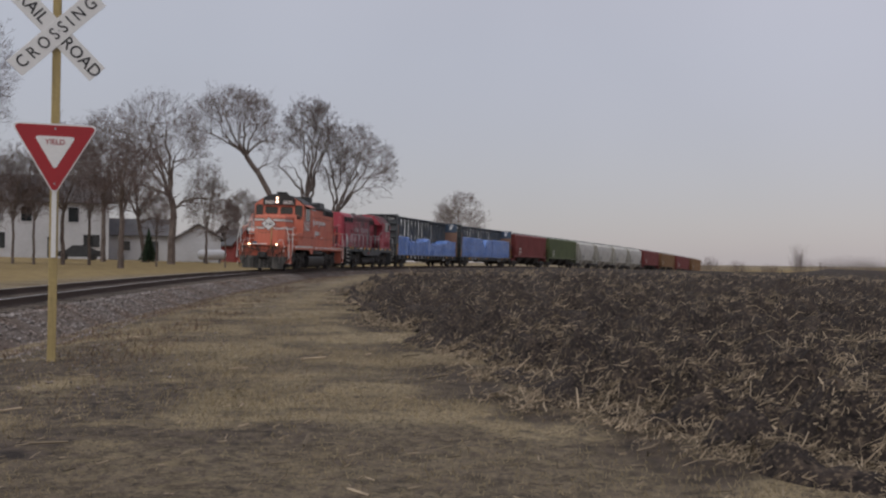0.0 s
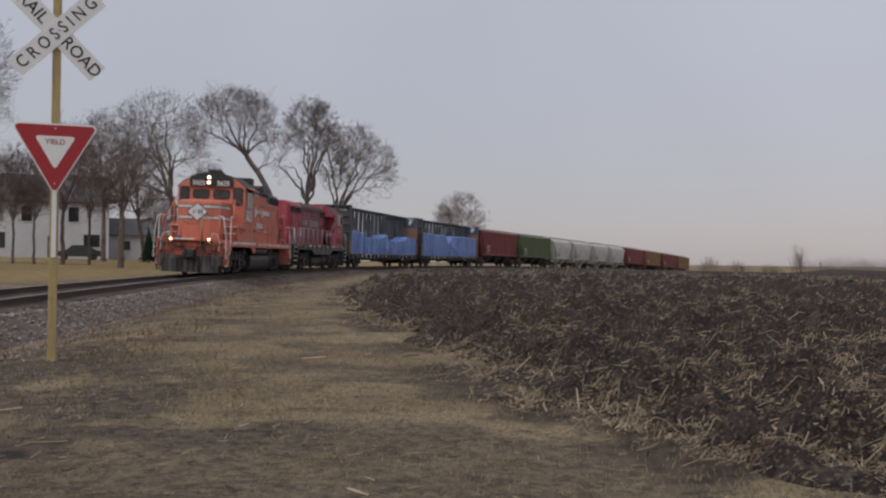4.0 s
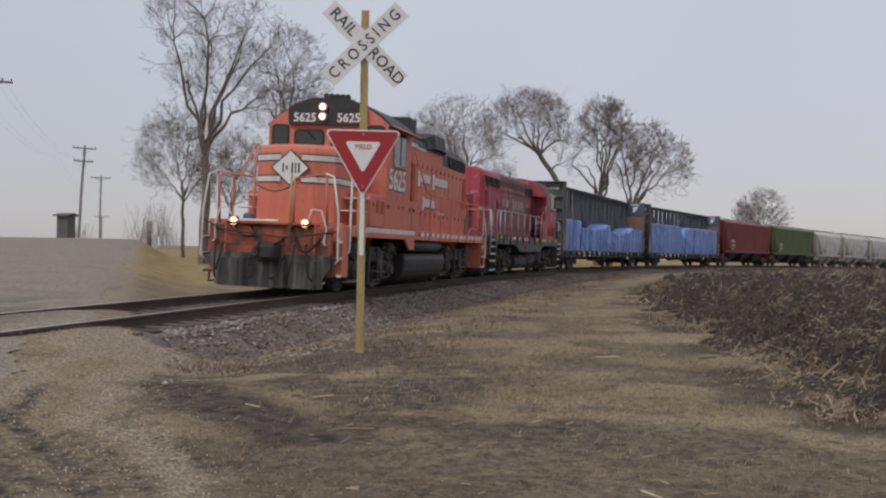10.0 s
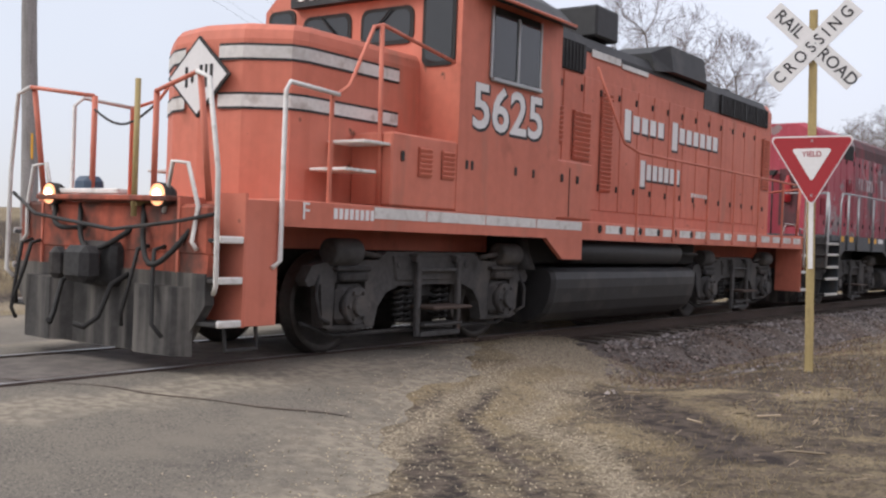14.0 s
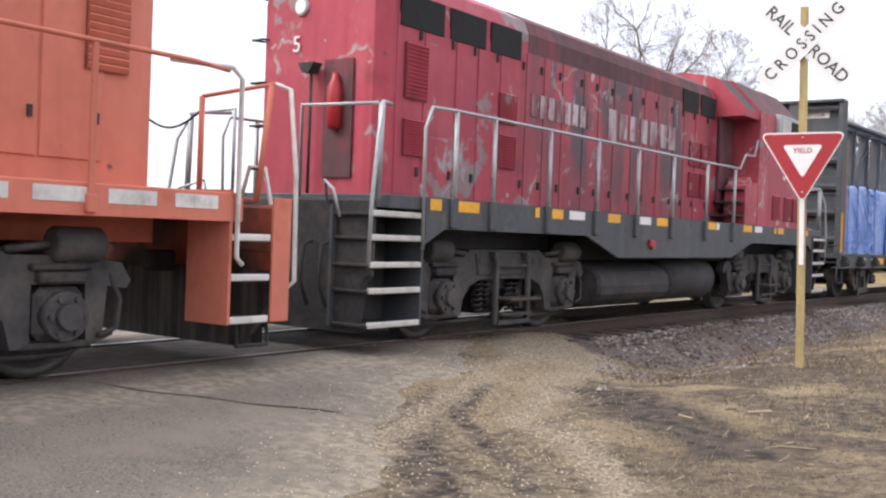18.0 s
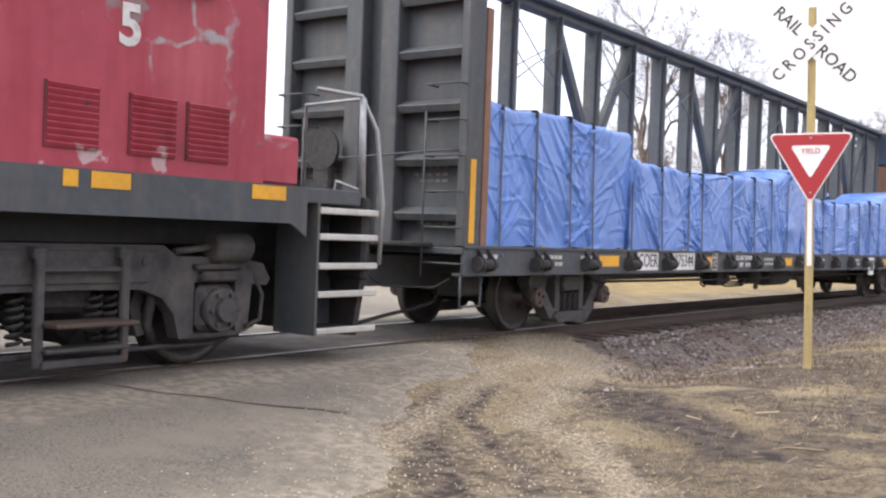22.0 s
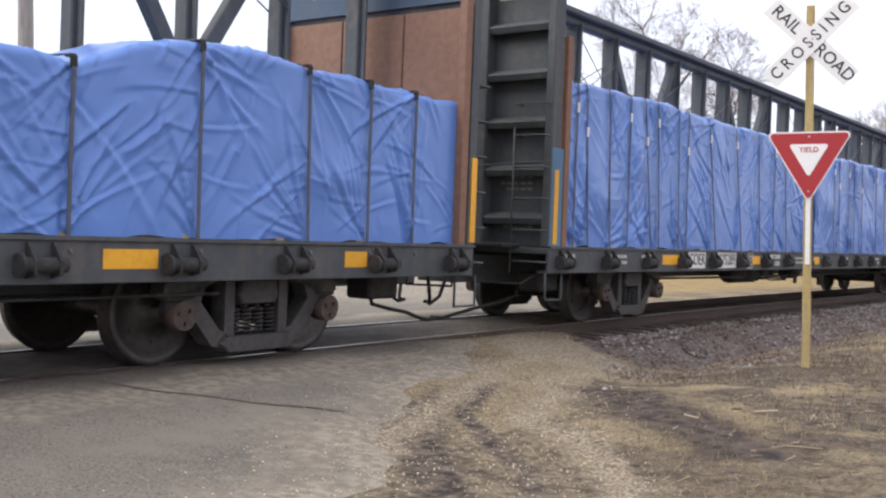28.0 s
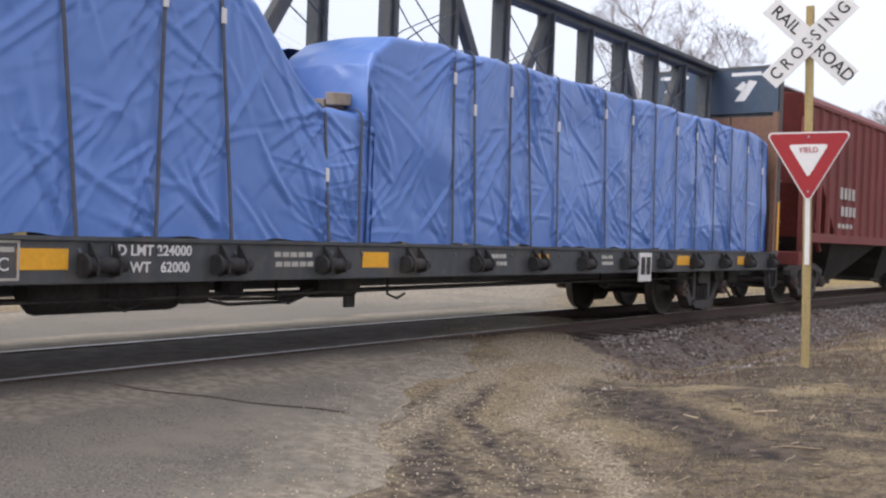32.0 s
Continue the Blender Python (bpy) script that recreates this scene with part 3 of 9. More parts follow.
def sweep_rail(lat, s0, s1, name, step=2.0):
    """One rail with foot, web and head."""
    prof = [(-0.07, -0.17), (0.07, -0.17), (0.07, -0.155), (0.012, -0.14), (0.012, -0.045), (0.037, -0.036), (0.037, -0.008), (0.03, 0.0),
            (-0.03, 0.0), (-0.037, -0.008), (-0.037, -0.036), (-0.012, -0.045), (-0.012, -0.14), (-0.07, -0.155)]
    bm = bmesh.new()
    rings = []
    for s in np.arange(s0, s1, step):
        rings.append([bm.verts.new(rail_at(s, lat + p, q)) for p, q in prof])
    for u, v in zip(rings, rings[1:]):
        for k in range(len(prof)):
            f = bm.faces.new((u[k], v[k], v[(k + 1) % len(prof)], u[(k + 1) % len(prof)]))
            f.material_index = 1 if k == 7 else 0
    return part(name, bm, [M["rail"], M["rail_top"]], None)


tagged(sweep_rail(0.75, -330, 60, "rail"), "rusty steel rail with a polished head", "rail", "rails of the line", "structure")
tagged(sweep_rail(-0.75, -330, 60, "rail"), "rusty steel rail with a polished head", "rail", "rails of the line", "structure")


def build_ballast():
    s = np.arange(-330, 40, 0.5)
    lat = np.array([-4.2, -3.3, -2.6, -2.0, -1.7, -1.4, -1.05, -0.8, -0.5, 0, 0.5, 0.8, 1.05, 1.4, 1.7, 2.0, 2.6, 3.3, 4.0, 4.7])
    ss, ll = np.meshgrid(s, lat, indexing="ij")
    x, y, z, h, c = (np.interp(-ss, -LINE[0], q) for q in LINE[1:])
    px, py = x - np.sin(h) * ll, y + np.cos(h) * ll
    top = z - ll * np.sin(c) - 0.20
    pz = top - 0.42 * np.maximum(np.abs(ll) - 1.6, 0)
    a, b = road_coords(px, py)
    g = land(px, py)
    pz = np.where(np.abs(ll) > 3.9, g - 0.1, pz)
    pz = pz + 0.03 * wave(px, py, 6.0, 5)
    pz = np.where(np.abs(b) < ROAD_HALF + 0.6, np.minimum(pz, g - 0.09), pz)
    return tagged(sheet("ballast_bed", px, py, pz, M["ballast_bed"]), "grey crushed stone ballast bed under the line", "ballast", kind="structure")


build_ballast()

# ---- the train: every car stands on x along its travel, y to its left, z up from the rail heads
CARS, SPIN = [], []
TURN_SIDE = pose(0, 0, 0, 90, 0, 180)     # lettering that faces the car's left side


def side_letters(text, size, mat, parent, x, y, z, squeeze=1.0, bold=0.0, name="lettering", label=""):
    return letters(text, size, mat, parent, Matrix.Translation((x, y, z)) @ TURN_SIDE, 0.003, squeeze, name, label, bold)


def wheelset(parent, x, r, gauge=0.75, cap=True):
    """Two wheels on an axle, turned about its own middle."""
    bm = bmesh.new()
    n = 32
    for s in (1, -1):
        prof = [(0.0, 0.06), (0.12, 0.065), (0.14, 0.02), (r * 0.78, 0.0), (r * 0.84, 0.055), (r - 0.005, 0.06), (r, 0.05), (r + 0.004, -0.04), (r + 0.028, -0.055), (r + 0.028, -0.075), (r * 0.86, -0.08), (r * 0.8, -0.03), (0.12, -0.07), (0.0, -0.07)]
        rings = []
        for rad, off in prof:
            rings.append([bm.verts.new((rad * math.cos(k * 2 * math.pi / n), s * (gauge + off), rad * math.sin(k * 2 * math.pi / n))) for k in range(n)] if rad > 0 else [bm.verts.new((0, s * (gauge + off), 0))])
        for u, v in zip(rings, rings[1:]):
            for k in range(n):
                a = [u[k % len(u)], u[(k + 1) % len(u)], v[(k + 1) % len(v)], v[k % len(v)]]
                a = list(dict.fromkeys(a))
                f = bm.faces.new(a)
                f.smooth = True
        for k in range(6):
            w = k * math.pi / 3
            disc(bm, (r * 0.55 * math.cos(w), s * (gauge + 0.012), r * 0.55 * math.sin(w)), (0, 1, 0), 0.03, 0.03, 8)
    tube(bm, [(0, -1.05, 0), (0, 1.05, 0)], 0.08, 10)
    if cap:
        for s in (1, -1):
            disc(bm, (0, s * 1.12, 0), (0, 1, 0), 0.125, 0.16, 16, 1)
            for k in range(3):
                w = k * 2.094
                disc(bm, (0.065 * math.cos(w), s * 1.21, 0.065 * math.sin(w)), (0, 1, 0), 0.022, 0.04, 6, 1)
    bmesh.ops.recalc_face_normals(bm, faces=bm.faces)
    ob = part("wheelset", bm, [M["steel"], M["hub"]], parent, "grimy steel wheel pair on an axle")
    ob.matrix_basis = pose(x, 0, r)
    SPIN.append((ob, x, r))
    return ob


def freight_truck(car, x):
    """Two-axle freight truck with cast side frames and spring nests."""
    r, w = 0.457, 0.89
    bm = bmesh.new()
    box(bm, (0, 0, 0.62), (0.42, 2.0, 0.3), bevel=0.04)
    tk = part("truck", bm, M["under"], car, "dark cast steel freight truck")
    tk.matrix_basis = pose(x, 0, 0)
    for s in (1, -1):
        bm = bmesh.new()
        y0, y1 = s * 0.94, s * 1.12
        prism(bm, [(-1.06, 0.62), (-1.04, 0.72), (-0.55, 0.87), (0.55, 0.87), (1.04, 0.72), (1.06, 0.62), (0.82, 0.60), (0.46, 0.745), (-0.46, 0.745), (-0.82, 0.60)], y0, y1)
        for q in (1, -1):
            prism(bm, [(q * 0.60, 0.72), (q * 0.86, 0.66), (q * 0.80, 0.50), (q * 0.52, 0.17), (q * 0.30, 0.13), (q * 0.30, 0.25), (q * 0.44, 0.31), (q * 0.66, 0.56)], y0, y1)
            prism(bm, [(q * 0.27, 0.76), (q * 0.385, 0.76), (q * 0.385, 0.22), (q * 0.27, 0.22)], y0, y1, bevel=0.012)
        prism(bm, [(-0.46, 0.19), (-0.36, 0.11), (0.36, 0.11), (0.46, 0.19), (0.40, 0.25), (-0.40, 0.25)], s * 0.90, s * 1.17, bevel=0.015)
        prism(bm, [(-0.24, 0.60), (-0.20, 0.74), (0.20, 0.74), (0.24, 0.60), (0.20, 0.53), (-0.20, 0.53)], s * 0.90, s * 1.16, bevel=0.02)
        part("side_frame", bm, M["cast"], tk, "cast side frame with open windows")
        bm = bmesh.new()
        for i in range(4):
            tube(bm, [(-0.22 + i * 0.145 + 0.052 * math.cos(k * 0.9), s * 1.04 + 0.052 * math.sin(k * 0.9), 0.27 + k * 0.0055) for k in range(44)], 0.014, 5)
        part("spring_nest", bm, M["under"], tk, "row of coil springs")
        for q in (1, -1):
            bm = bmesh.new()
            box(bm, (q * w, s * 1.05, 0.50), (0.24, 0.16, 0.20), bevel=0.04)
            box(bm, (q * w, s * 1.05, 0.60), (0.30, 0.14, 0.05), bevel=0.01)
            part("bearing_adapter", bm, M["under"], tk)
    bm = bmesh.new()
    for q in (1, -1):
        box(bm, (q * 0.42, 0, 0.36), (0.10, 1.5, 0.12), bevel=0.02)
        for s in (1, -1):
            box(bm, (q * 0.44, s * 0.75, 0.42), (0.07, 0.12, 0.34), bevel=0.015)
    part("brake_beam", bm, M["under"], tk)
    for q in (1, -1):
        wheelset(tk, q * w, r)
    return tk


def loco_truck(car, x):
    """Two-axle powered truck: arched cast frame with pedestals round the bearings, brake cylinders on top and a hanging step in the middle."""
    r, w = 0.508, 1.372
    C = M["cast"]
    bm = bmesh.new()
    box(bm, (0, 0, 0.66), (0.6, 1.9, 0.30), bevel=0.05)
    tk = part("truck", bm, M["under"], car, "grimy black two-axle power truck")
    tk.matrix_basis = pose(x, 0, 0)
    half = [(0.0, 1.05), (0.80, 1.05), (0.95, 0.96), (1.62, 0.95), (1.93, 0.90), (2.02, 0.76), (1.98, 0.70), (1.80, 0.72), (1.76, 0.30), (1.62, 0.27), (1.60, 0.74), (1.14, 0.74), (1.14, 0.27), (0.99, 0.27), (0.93, 0.48), (0.80, 0.62), (0.60, 0.69), (0.0, 0.70)]
    outline = half + [(-u, v) for u, v in half[-2:0:-1]]
    for s in (1, -1):
        bm = bmesh.new()
        prism(bm, outline, s * 0.99, s * 1.13)
        prism(bm, [(-0.72, 1.0), (0.72, 1.0), (0.66, 0.75), (-0.66, 0.75)], s * 1.12, s * 1.155, bevel=0.015)
        for q in (1, -1):
            disc(bm, (q * 0.62, s * 1.14, 0.92), (0, 1, 0), 0.045, 0.06, 10)
            box(bm, (q * 1.372, s * 1.08, 0.285), (0.62, 0.10, 0.05), bevel=0.012)
        part("side_frame", bm, C, tk, "heavy cast truck frame")
        for q in (1, -1):
            bm = bmesh.new()
            box(bm, (q * w, s * 1.08, 0.52), (0.42, 0.20, 0.40), bevel=0.06)
            disc(bm, (q * w, s * 1.20, 0.508), (0, 1, 0), 0.185, 0.10, 18)
            disc(bm, (q * w, s * 1.27, 0.508), (0, 1, 0), 0.10, 0.07, 14)
            for k in range(6):
                disc(bm, (q * w + 0.145 * math.cos(k * 1.047), s * 1.26, 0.508 + 0.145 * math.sin(k * 1.047)), (0, 1, 0), 0.022, 0.04, 6)
            part("journal_box", bm, C, tk, "oily journal box with bolted cap")
            bm = bmesh.new()
            box(bm, (q * w, s * 1.13, 0.79), (0.40, 0.16, 0.09), bevel=0.02)
            box(bm, (q * w, s * 1.13, 0.87), (0.52, 0.12, 0.05), bevel=0.015)
            part("spring_pad", bm, M["under"], tk, "rubber pad under the frame")
            bm = bmesh.new()
            tube(bm, [(q * 1.72, s * 1.13, 1.04), (q * 1.69, s * 1.13, 1.04), (q * 1.32, s * 1.13, 1.04), (q * 1.29, s * 1.13, 1.04)], [0.11, 0.135, 0.135, 0.10], 16)
            tube(bm, [(q * 1.3, s * 1.13, 1.04), (q * 0.92, s * 1.13, 1.0)], 0.03, 6)
            box(bm, (q * 1.5, s * 1.10, 0.93), (0.20, 0.12, 0.10), bevel=0.02)
            part("brake_cylinder", bm, C, tk, "small horizontal brake cylinder")
            bm = bmesh.new()
            tube(bm, [(q * 0.90, s * 0.95, 0.92), (q * 0.82, s * 0.98, 0.62), (q * 0.84, s * 0.90, 0.40), (q * 0.92, s * 0.86, 0.24)], 0.045, 7)
            prism(bm, [(q * 0.86, 0.74), (q * 0.79, 0.52), (q * 0.86, 0.30), (q * 0.76, 0.28), (q * 0.68, 0.52), (q * 0.76, 0.76)], s * 0.70, s * 0.88)
            part("brake_shoe", bm, C, tk, "worn brake shoe on its hanger")
            bm = bmesh.new()
            tube(bm, [(q * 1.80, s * 1.10, 0.86), (q * 1.90, s * 1.16, 0.62), (q * 1.86, s * 1.18, 0.40), (q * 1.70, s * 1.16, 0.34)], 0.022, 6)
            part("sand_pipe", bm, M["under"], tk, "bent sand pipe")
            bm = bmesh.new()
            for k2 in range(2):
                tube(bm, [(q * 0.34 - 0.07 + 0.14 * k2 + 0.055 * math.cos(k * 0.9), s * 0.98 + 0.055 * math.sin(k * 0.9), 0.30 + k * 0.009) for k in range(40)], 0.018, 5)
            part("coil_spring", bm, M["under"], tk)
        for q in (1, -1):
            bm = bmesh.new()
            box(bm, (q * 0.37, s * 1.22, 0.57), (0.075, 0.06, 0.86), bevel=0.014)
            box(bm, (q * 0.37, s * 1.18, 0.98), (0.11, 0.12, 0.09), bevel=0.014)
            part("step_hanger", bm, C, tk, "flat steel hanger")
        for z, y, h, d, mat, lab in ((0.17, 1.24, 0.06, 0.08, C, "bottom bar of the step"), (0.27, 1.22, 0.035, 0.20, C, "lower step plate"), (0.46, 1.27, 0.035, 0.34, M["rail"], "rusty upper step plate"), (0.86, 1.21, 0.04, 0.04, C, "cross bar")):
            bm = bmesh.new()
            box(bm, (0, s * y, z), (0.72, d, h), bevel=0.01)
            part("step_plate", bm, mat, tk, lab)
        bm = bmesh.new()
        tube(bm, [(-1.95, s * 1.0, 0.34), (-1.5, s * 1.02, 0.20), (1.5, s * 1.02, 0.20), (1.95, s * 1.0, 0.34)], 0.022, 6)
        part("brake_rod", bm, M["under"], tk, "low brake rod")
    bm = bmesh.new()
    for q in (1, -1):
        box(bm, (q * 0.72, 0, 0.48), (0.85, 1.1, 0.58), bevel=0.14)
    part("traction_motor", bm, M["under"], tk, "grimy motor casings between the wheels")
    for q in (1, -1):
        wheelset(tk, q * w, r, cap=False)
    return tk


def coupler(car, x):
    """Knuckle coupler, drawbar and hanging air hoses at one end."""
    s = 1 if x > 0 else -1
    bm = bmesh.new()
    box(bm, (x - s * 0.35, 0, 0.87), (0.7, 0.16, 0.2), bevel=0.03)
    box(bm, (x - s * 0.02, 0.10 * s, 0.87), (0.22, 0.34, 0.32), bevel=0.06)
    box(bm, (x + s * 0.06, -0.13 * s, 0.87), (0.16, 0.14, 0.28), bevel=0.05)
    part("coupler", bm, M["under"], car, "rusty knuckle coupler")
    for dy in (0.34, -0.38):
        bm = bmesh.new()
        tube(bm, [(x - s * 0.35, dy, 0.80), (x - s * 0.15, dy, 0.70), (x - s * 0.05, dy * 0.9, 0.42), (x + s * 0.04, dy * 0.7, 0.33), (x + s * 0.1, dy * 0.5, 0.36)], 0.024, 7)
        part("air_hose", bm, M["rubber"], car, "black rubber air hose")


def louvre(car, x, y, z, w, h, mat, rows=14):
    """A panel of slanted slats; its darker backing paints the shade between them."""
    s = 1 if y > 0 else -1
    bm = bmesh.new()
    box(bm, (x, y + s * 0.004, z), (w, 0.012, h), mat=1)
    for k in range(rows):
        zz = z - h / 2 + (k + 0.5) * h / rows
        box(bm, (x, y + s * 0.014, zz), (w * 0.94, 0.026, h / rows * 0.74), pose(0, 0, 0, -34 * s))
    # the backing takes a darker paint in place of shade between slats
    return part("louvre", bm, [mat, M["grime_shade_orange"] if mat is M["orange"] else M["soot"]], car, "louvred vent panel")


def stairs(car, x0, x1, s, levels, well, tread, name="step_well"):
    """Corner steps between two side plates; x0 is the inner edge, x1 the outer one."""
    bm = bmesh.new()
    box(bm, (x0, s * 1.24, (levels[0] + 1.5) / 2), (0.03, 0.52, 1.5 - levels[0] + 0.05))
    box(bm, ((x0 + x1) / 2, s * 0.99, (levels[0] + 1.45) / 2), (abs(x1 - x0), 0.03, 1.45 - levels[0] + 0.05))
    w = part(name, bm, well, car, "painted corner step well")
    for z in levels:
        bm = bmesh.new()
        box(bm, ((x0 + x1) / 2, s * 1.25, z), (abs(x1 - x0) - 0.04, 0.5, 0.035), bevel=0.008, mat=1)
        box(bm, ((x0 + x1) / 2, s * 1.49, z + 0.01), (abs(x1 - x0) - 0.04, 0.04, 0.06), bevel=0.01)
        part("step", bm, [tread, M["under"]], w, "worn white-edged step")


def word_blocks(car, x0, x1, z, h, n, y, mat, edge=None, first=1.3):
    """A name as plain blocks of its size, one a character, the first one taller."""
    pitch = (x1 - x0) / n
    side = 1 if y > 0 else -1
    for k in range(n):
        bm = bmesh.new()
        hh = h * (first if k == 0 else 1)
        zc, xc, w = z - (hh - h) / 2 * 0.4, x0 + (k + 0.5) * pitch, abs(pitch) * 0.70
        if edge:
            box(bm, (xc - 0.022, y - 0.002 * side, zc - 0.022), (w + 0.03, 0.004, hh + 0.03), mat=1)
        box(bm, (xc, y, zc), (w, 0.006, hh), mat=0)
        part("name_block", bm, [mat, edge or mat], car, "weathered white lettering block")


def locomotive_a():
    """Orange road switcher with a low nose, running nose first."""
    car = thing("locomotive", "weathered orange diesel locomotive with low nose and black roof", "locomotive", "train")
    O, K, Wt = M["orange"], M["black"], M["white"]
    bm = bmesh.new()
    box(bm, (-0.05, 0, 1.42), (14.9, 3.0, 0.16), bevel=0.01)
    part("walkway", bm, O, car, "orange walkway plate")
    for s in (1, -1):
        bm = bmesh.new()
        box(bm, (-0.05, s * 1.49, 1.36), (14.9, 0.03, 0.20))
        part("side_sill", bm, O, car, "orange side sill")
        bm = bmesh.new()
        prism(bm, [(2.9, 1.30), (2.42, 1.0), (1.92, 1.0), (1.92, 1.30)], s * 1.44, s * 1.50)
        part("sill_gusset", bm, O, car)
    bm = bmesh.new()
    box(bm, (0, 0, 1.2), (14.6, 1.2, 0.3))
    part("underframe", bm, O, car, "orange centre frame")
    for s in (1, -1):
        xs = [6.15, 5.3, 4.2, 3.1, 1.95]
        spans = [((a + b) / 2, abs(a - b) - 0.02, 1.43) for a, b in zip(xs, xs[1:])]
        x = 1.3
        while x > -7.2:
            spans.append((x - 0.24, 0.44, 1.41))
            x -= 0.62
        for x, w, z in spans:
            bm = bmesh.new()
            box(bm, (x, s * 1.508, z), (w, 0.006, 0.11))
            part("sill_stripe", bm, Wt, car, "dirty white reflective stripe")
        bm = bmesh.new()
        for k in range(6):
            disc(bm, (1.45 - 0.62 * k, s * 1.509, 1.41), (0, 1, 0), 0.055, 0.012, 14)
        part("sill_hole", bm, M["dark"], car)
    # nose
    def nose_ring(z, inset):
        p = [(4.7, 0.95), (6.55, 0.95), (6.72, 0.90), (6.98, 0.5), (7.08, 0.0)]
        p = p + [(x, -y) for x, y in p[-2::-1]]
        return [((x - inset * (1 if x > 5 else 0)), y * (1 - inset * 0.9), z) for x, y in p]
    bm = bmesh.new()
    loft(bm, [nose_ring(1.5, 0), nose_ring(2.2, 0), nose_ring(3.06, 0), nose_ring(3.15, 0.02), nose_ring(3.21, 0.07), nose_ring(3.23, 0.14)])
    box(bm, (6.2, 0, 3.235), (0.9, 0.7, 0.03), bevel=0.01)
    nose = part("nose", bm, O, car, "low orange nose with rounded top edge")
    for z in (2.93, 2.46):
        for s in (1, -1):
            bm = bmesh.new()
            zs = 0.058
            path = [(7.05, 0.24 * s), (6.984, 0.5 * s), (6.724, 0.90 * s), (6.554, 0.956 * s), (5.15, 0.956 * s)]
            rows = []
            for x, y in path:
                rows.append((bm.verts.new((x + 0.006, y + s * 0.004, z - zs)), bm.verts.new((x + 0.006, y + s * 0.004, z + zs))))
            for u, v in zip(rows, rows[1:]):
                bm.faces.new((u[0], v[0], v[1], u[1]) if s < 0 else (u[1], v[1], v[0], u[0]))
            part("nose_stripe", bm, Wt, nose, "dirty white stripe")
            bm = bmesh.new()
            for dz in (-zs - 0.012, zs + 0.012):
                rows = [(bm.verts.new((x + 0.005, y + s * 0.003, z + dz - 0.012)), bm.verts.new((x + 0.005, y + s * 0.003, z + dz + 0.012))) for x, y in path]
                for u, v in zip(rows, rows[1:]):
                    bm.faces.new((u[0], v[0], v[1], u[1]) if s < 0 else (u[1], v[1], v[0], u[0]))
            part("stripe_edge", bm, K, nose)
    bm = bmesh.new()
    prism(bm, [(-0.45, 2.70), (0, 3.10), (0.45, 2.70), (0, 2.30)], 7.075, 7.100, "yz", 1)
    prism(bm, [(-0.41, 2.70), (0, 3.065), (0.41, 2.70), (0, 2.335)], 7.090, 7.106, "yz", 0)
    for y, w, h in ((-0.16, 0.035, 0.20), (-0.075, 0.035, 0.11), (0.05, 0.04, 0.22), (0.125, 0.03, 0.22), (0.20, 0.04, 0.22)):
        box(bm, (7.108, y, 2.70), (0.008, w, h), mat=1)
    part("emblem", bm, [M["cream"], K], nose, "white diamond plate with dark shapes")
    # boxes beside nose and under cab
    for s in (1, -1):
        bm = bmesh.new()
        box(bm, (3.77, s * 1.22, 1.88), (4.22, 0.54, 0.74), bevel=0.02)
        part("equipment_box", bm, O, car, "orange battery and equipment box")
        for x in (5.35, 4.95):
            louvre(car, x, s * 1.492, 1.98, 0.22, 0.30, O, 6)
        bm = bmesh.new()
        for x in (5.72, 4.6, 4.5, 3.6, 3.2, 2.5, 2.1):
            box(bm, (x, s * 1.495, 2.02), (0.05, 0.03, 0.10), bevel=0.008)
        part("latch", bm, M["under"], car)
        bm = bmesh.new()
        for x in (4.72, 3.0, 2.3):
            box(bm, (x, s * 1.4935, 1.85), (0.012, 0.006, 0.62))
        part("panel_seam", bm, M["dark"], car)
        for x, z in ((6.3, 1.83), (6.05, 2.12)):
            bm = bmesh.new()
            box(bm, (x, s * 1.22, z), (0.45, 0.48, 0.03), bevel=0.006)
            part("nose_step", bm, Wt, car, "white-edged step beside the nose")
    # cab
    bm = bmesh.new()
    sect = [(-1.5, 1.5), (-1.5, 3.92), (-1.28, 4.12), (-0.85, 4.38), (-0.35, 4.52), (0.35, 4.52), (0.85, 4.38), (1.28, 4.12), (1.5, 3.92), (1.5, 1.5)]
    loft(bm, [[(4.78, y, z) for y, z in sect], [(2.62, y, z) for y, z in sect]])
    bmesh.ops.recalc_face_normals(bm, faces=bm.faces)
    cab = part("cab", bm, O, car, "orange cab with arched roof")
    bm = bmesh.new()
    top = [(-1.58, 3.90), (-1.32, 4.15), (-0.87, 4.42), (-0.36, 4.565), (0.36, 4.565), (0.87, 4.42), (1.32, 4.15), (1.58, 3.90), (1.55, 3.88), (1.28, 4.11), (0.85, 4.37), (0.35, 4.52), (-0.35, 4.52), (-0.85, 4.37), (-1.28, 4.11), (-1.55, 3.88)]
    loft(bm, [[(4.70, y, z) for y, z in top], [(2.4, y, z) for y, z in top]])
    bmesh.ops.recalc_face_normals(bm, faces=bm.faces)
    part("roof", bm, K, cab, "sooty black roof sheet")
    bm = bmesh.new()
    prism(bm, [(-0.98, 4.27), (-0.86, 4.375), (-0.36, 4.54), (0.36, 4.54), (0.86, 4.375), (0.98, 4.27), (0.96, 3.90), (-0.96, 3.90)], 4.76, 4.90, "yz")
    brow = part("number_board", bm, K, cab, "black number board over the windshield")
    for s in (1, -1):
        letters("5625", 0.29, M["cream"], brow, Matrix.Translation((4.905, s * 0.55, 4.06)) @ pose(0, 0, 0, 90, 0, 90), 0.004, 1.0, "board_number", "white road number", 0.006)
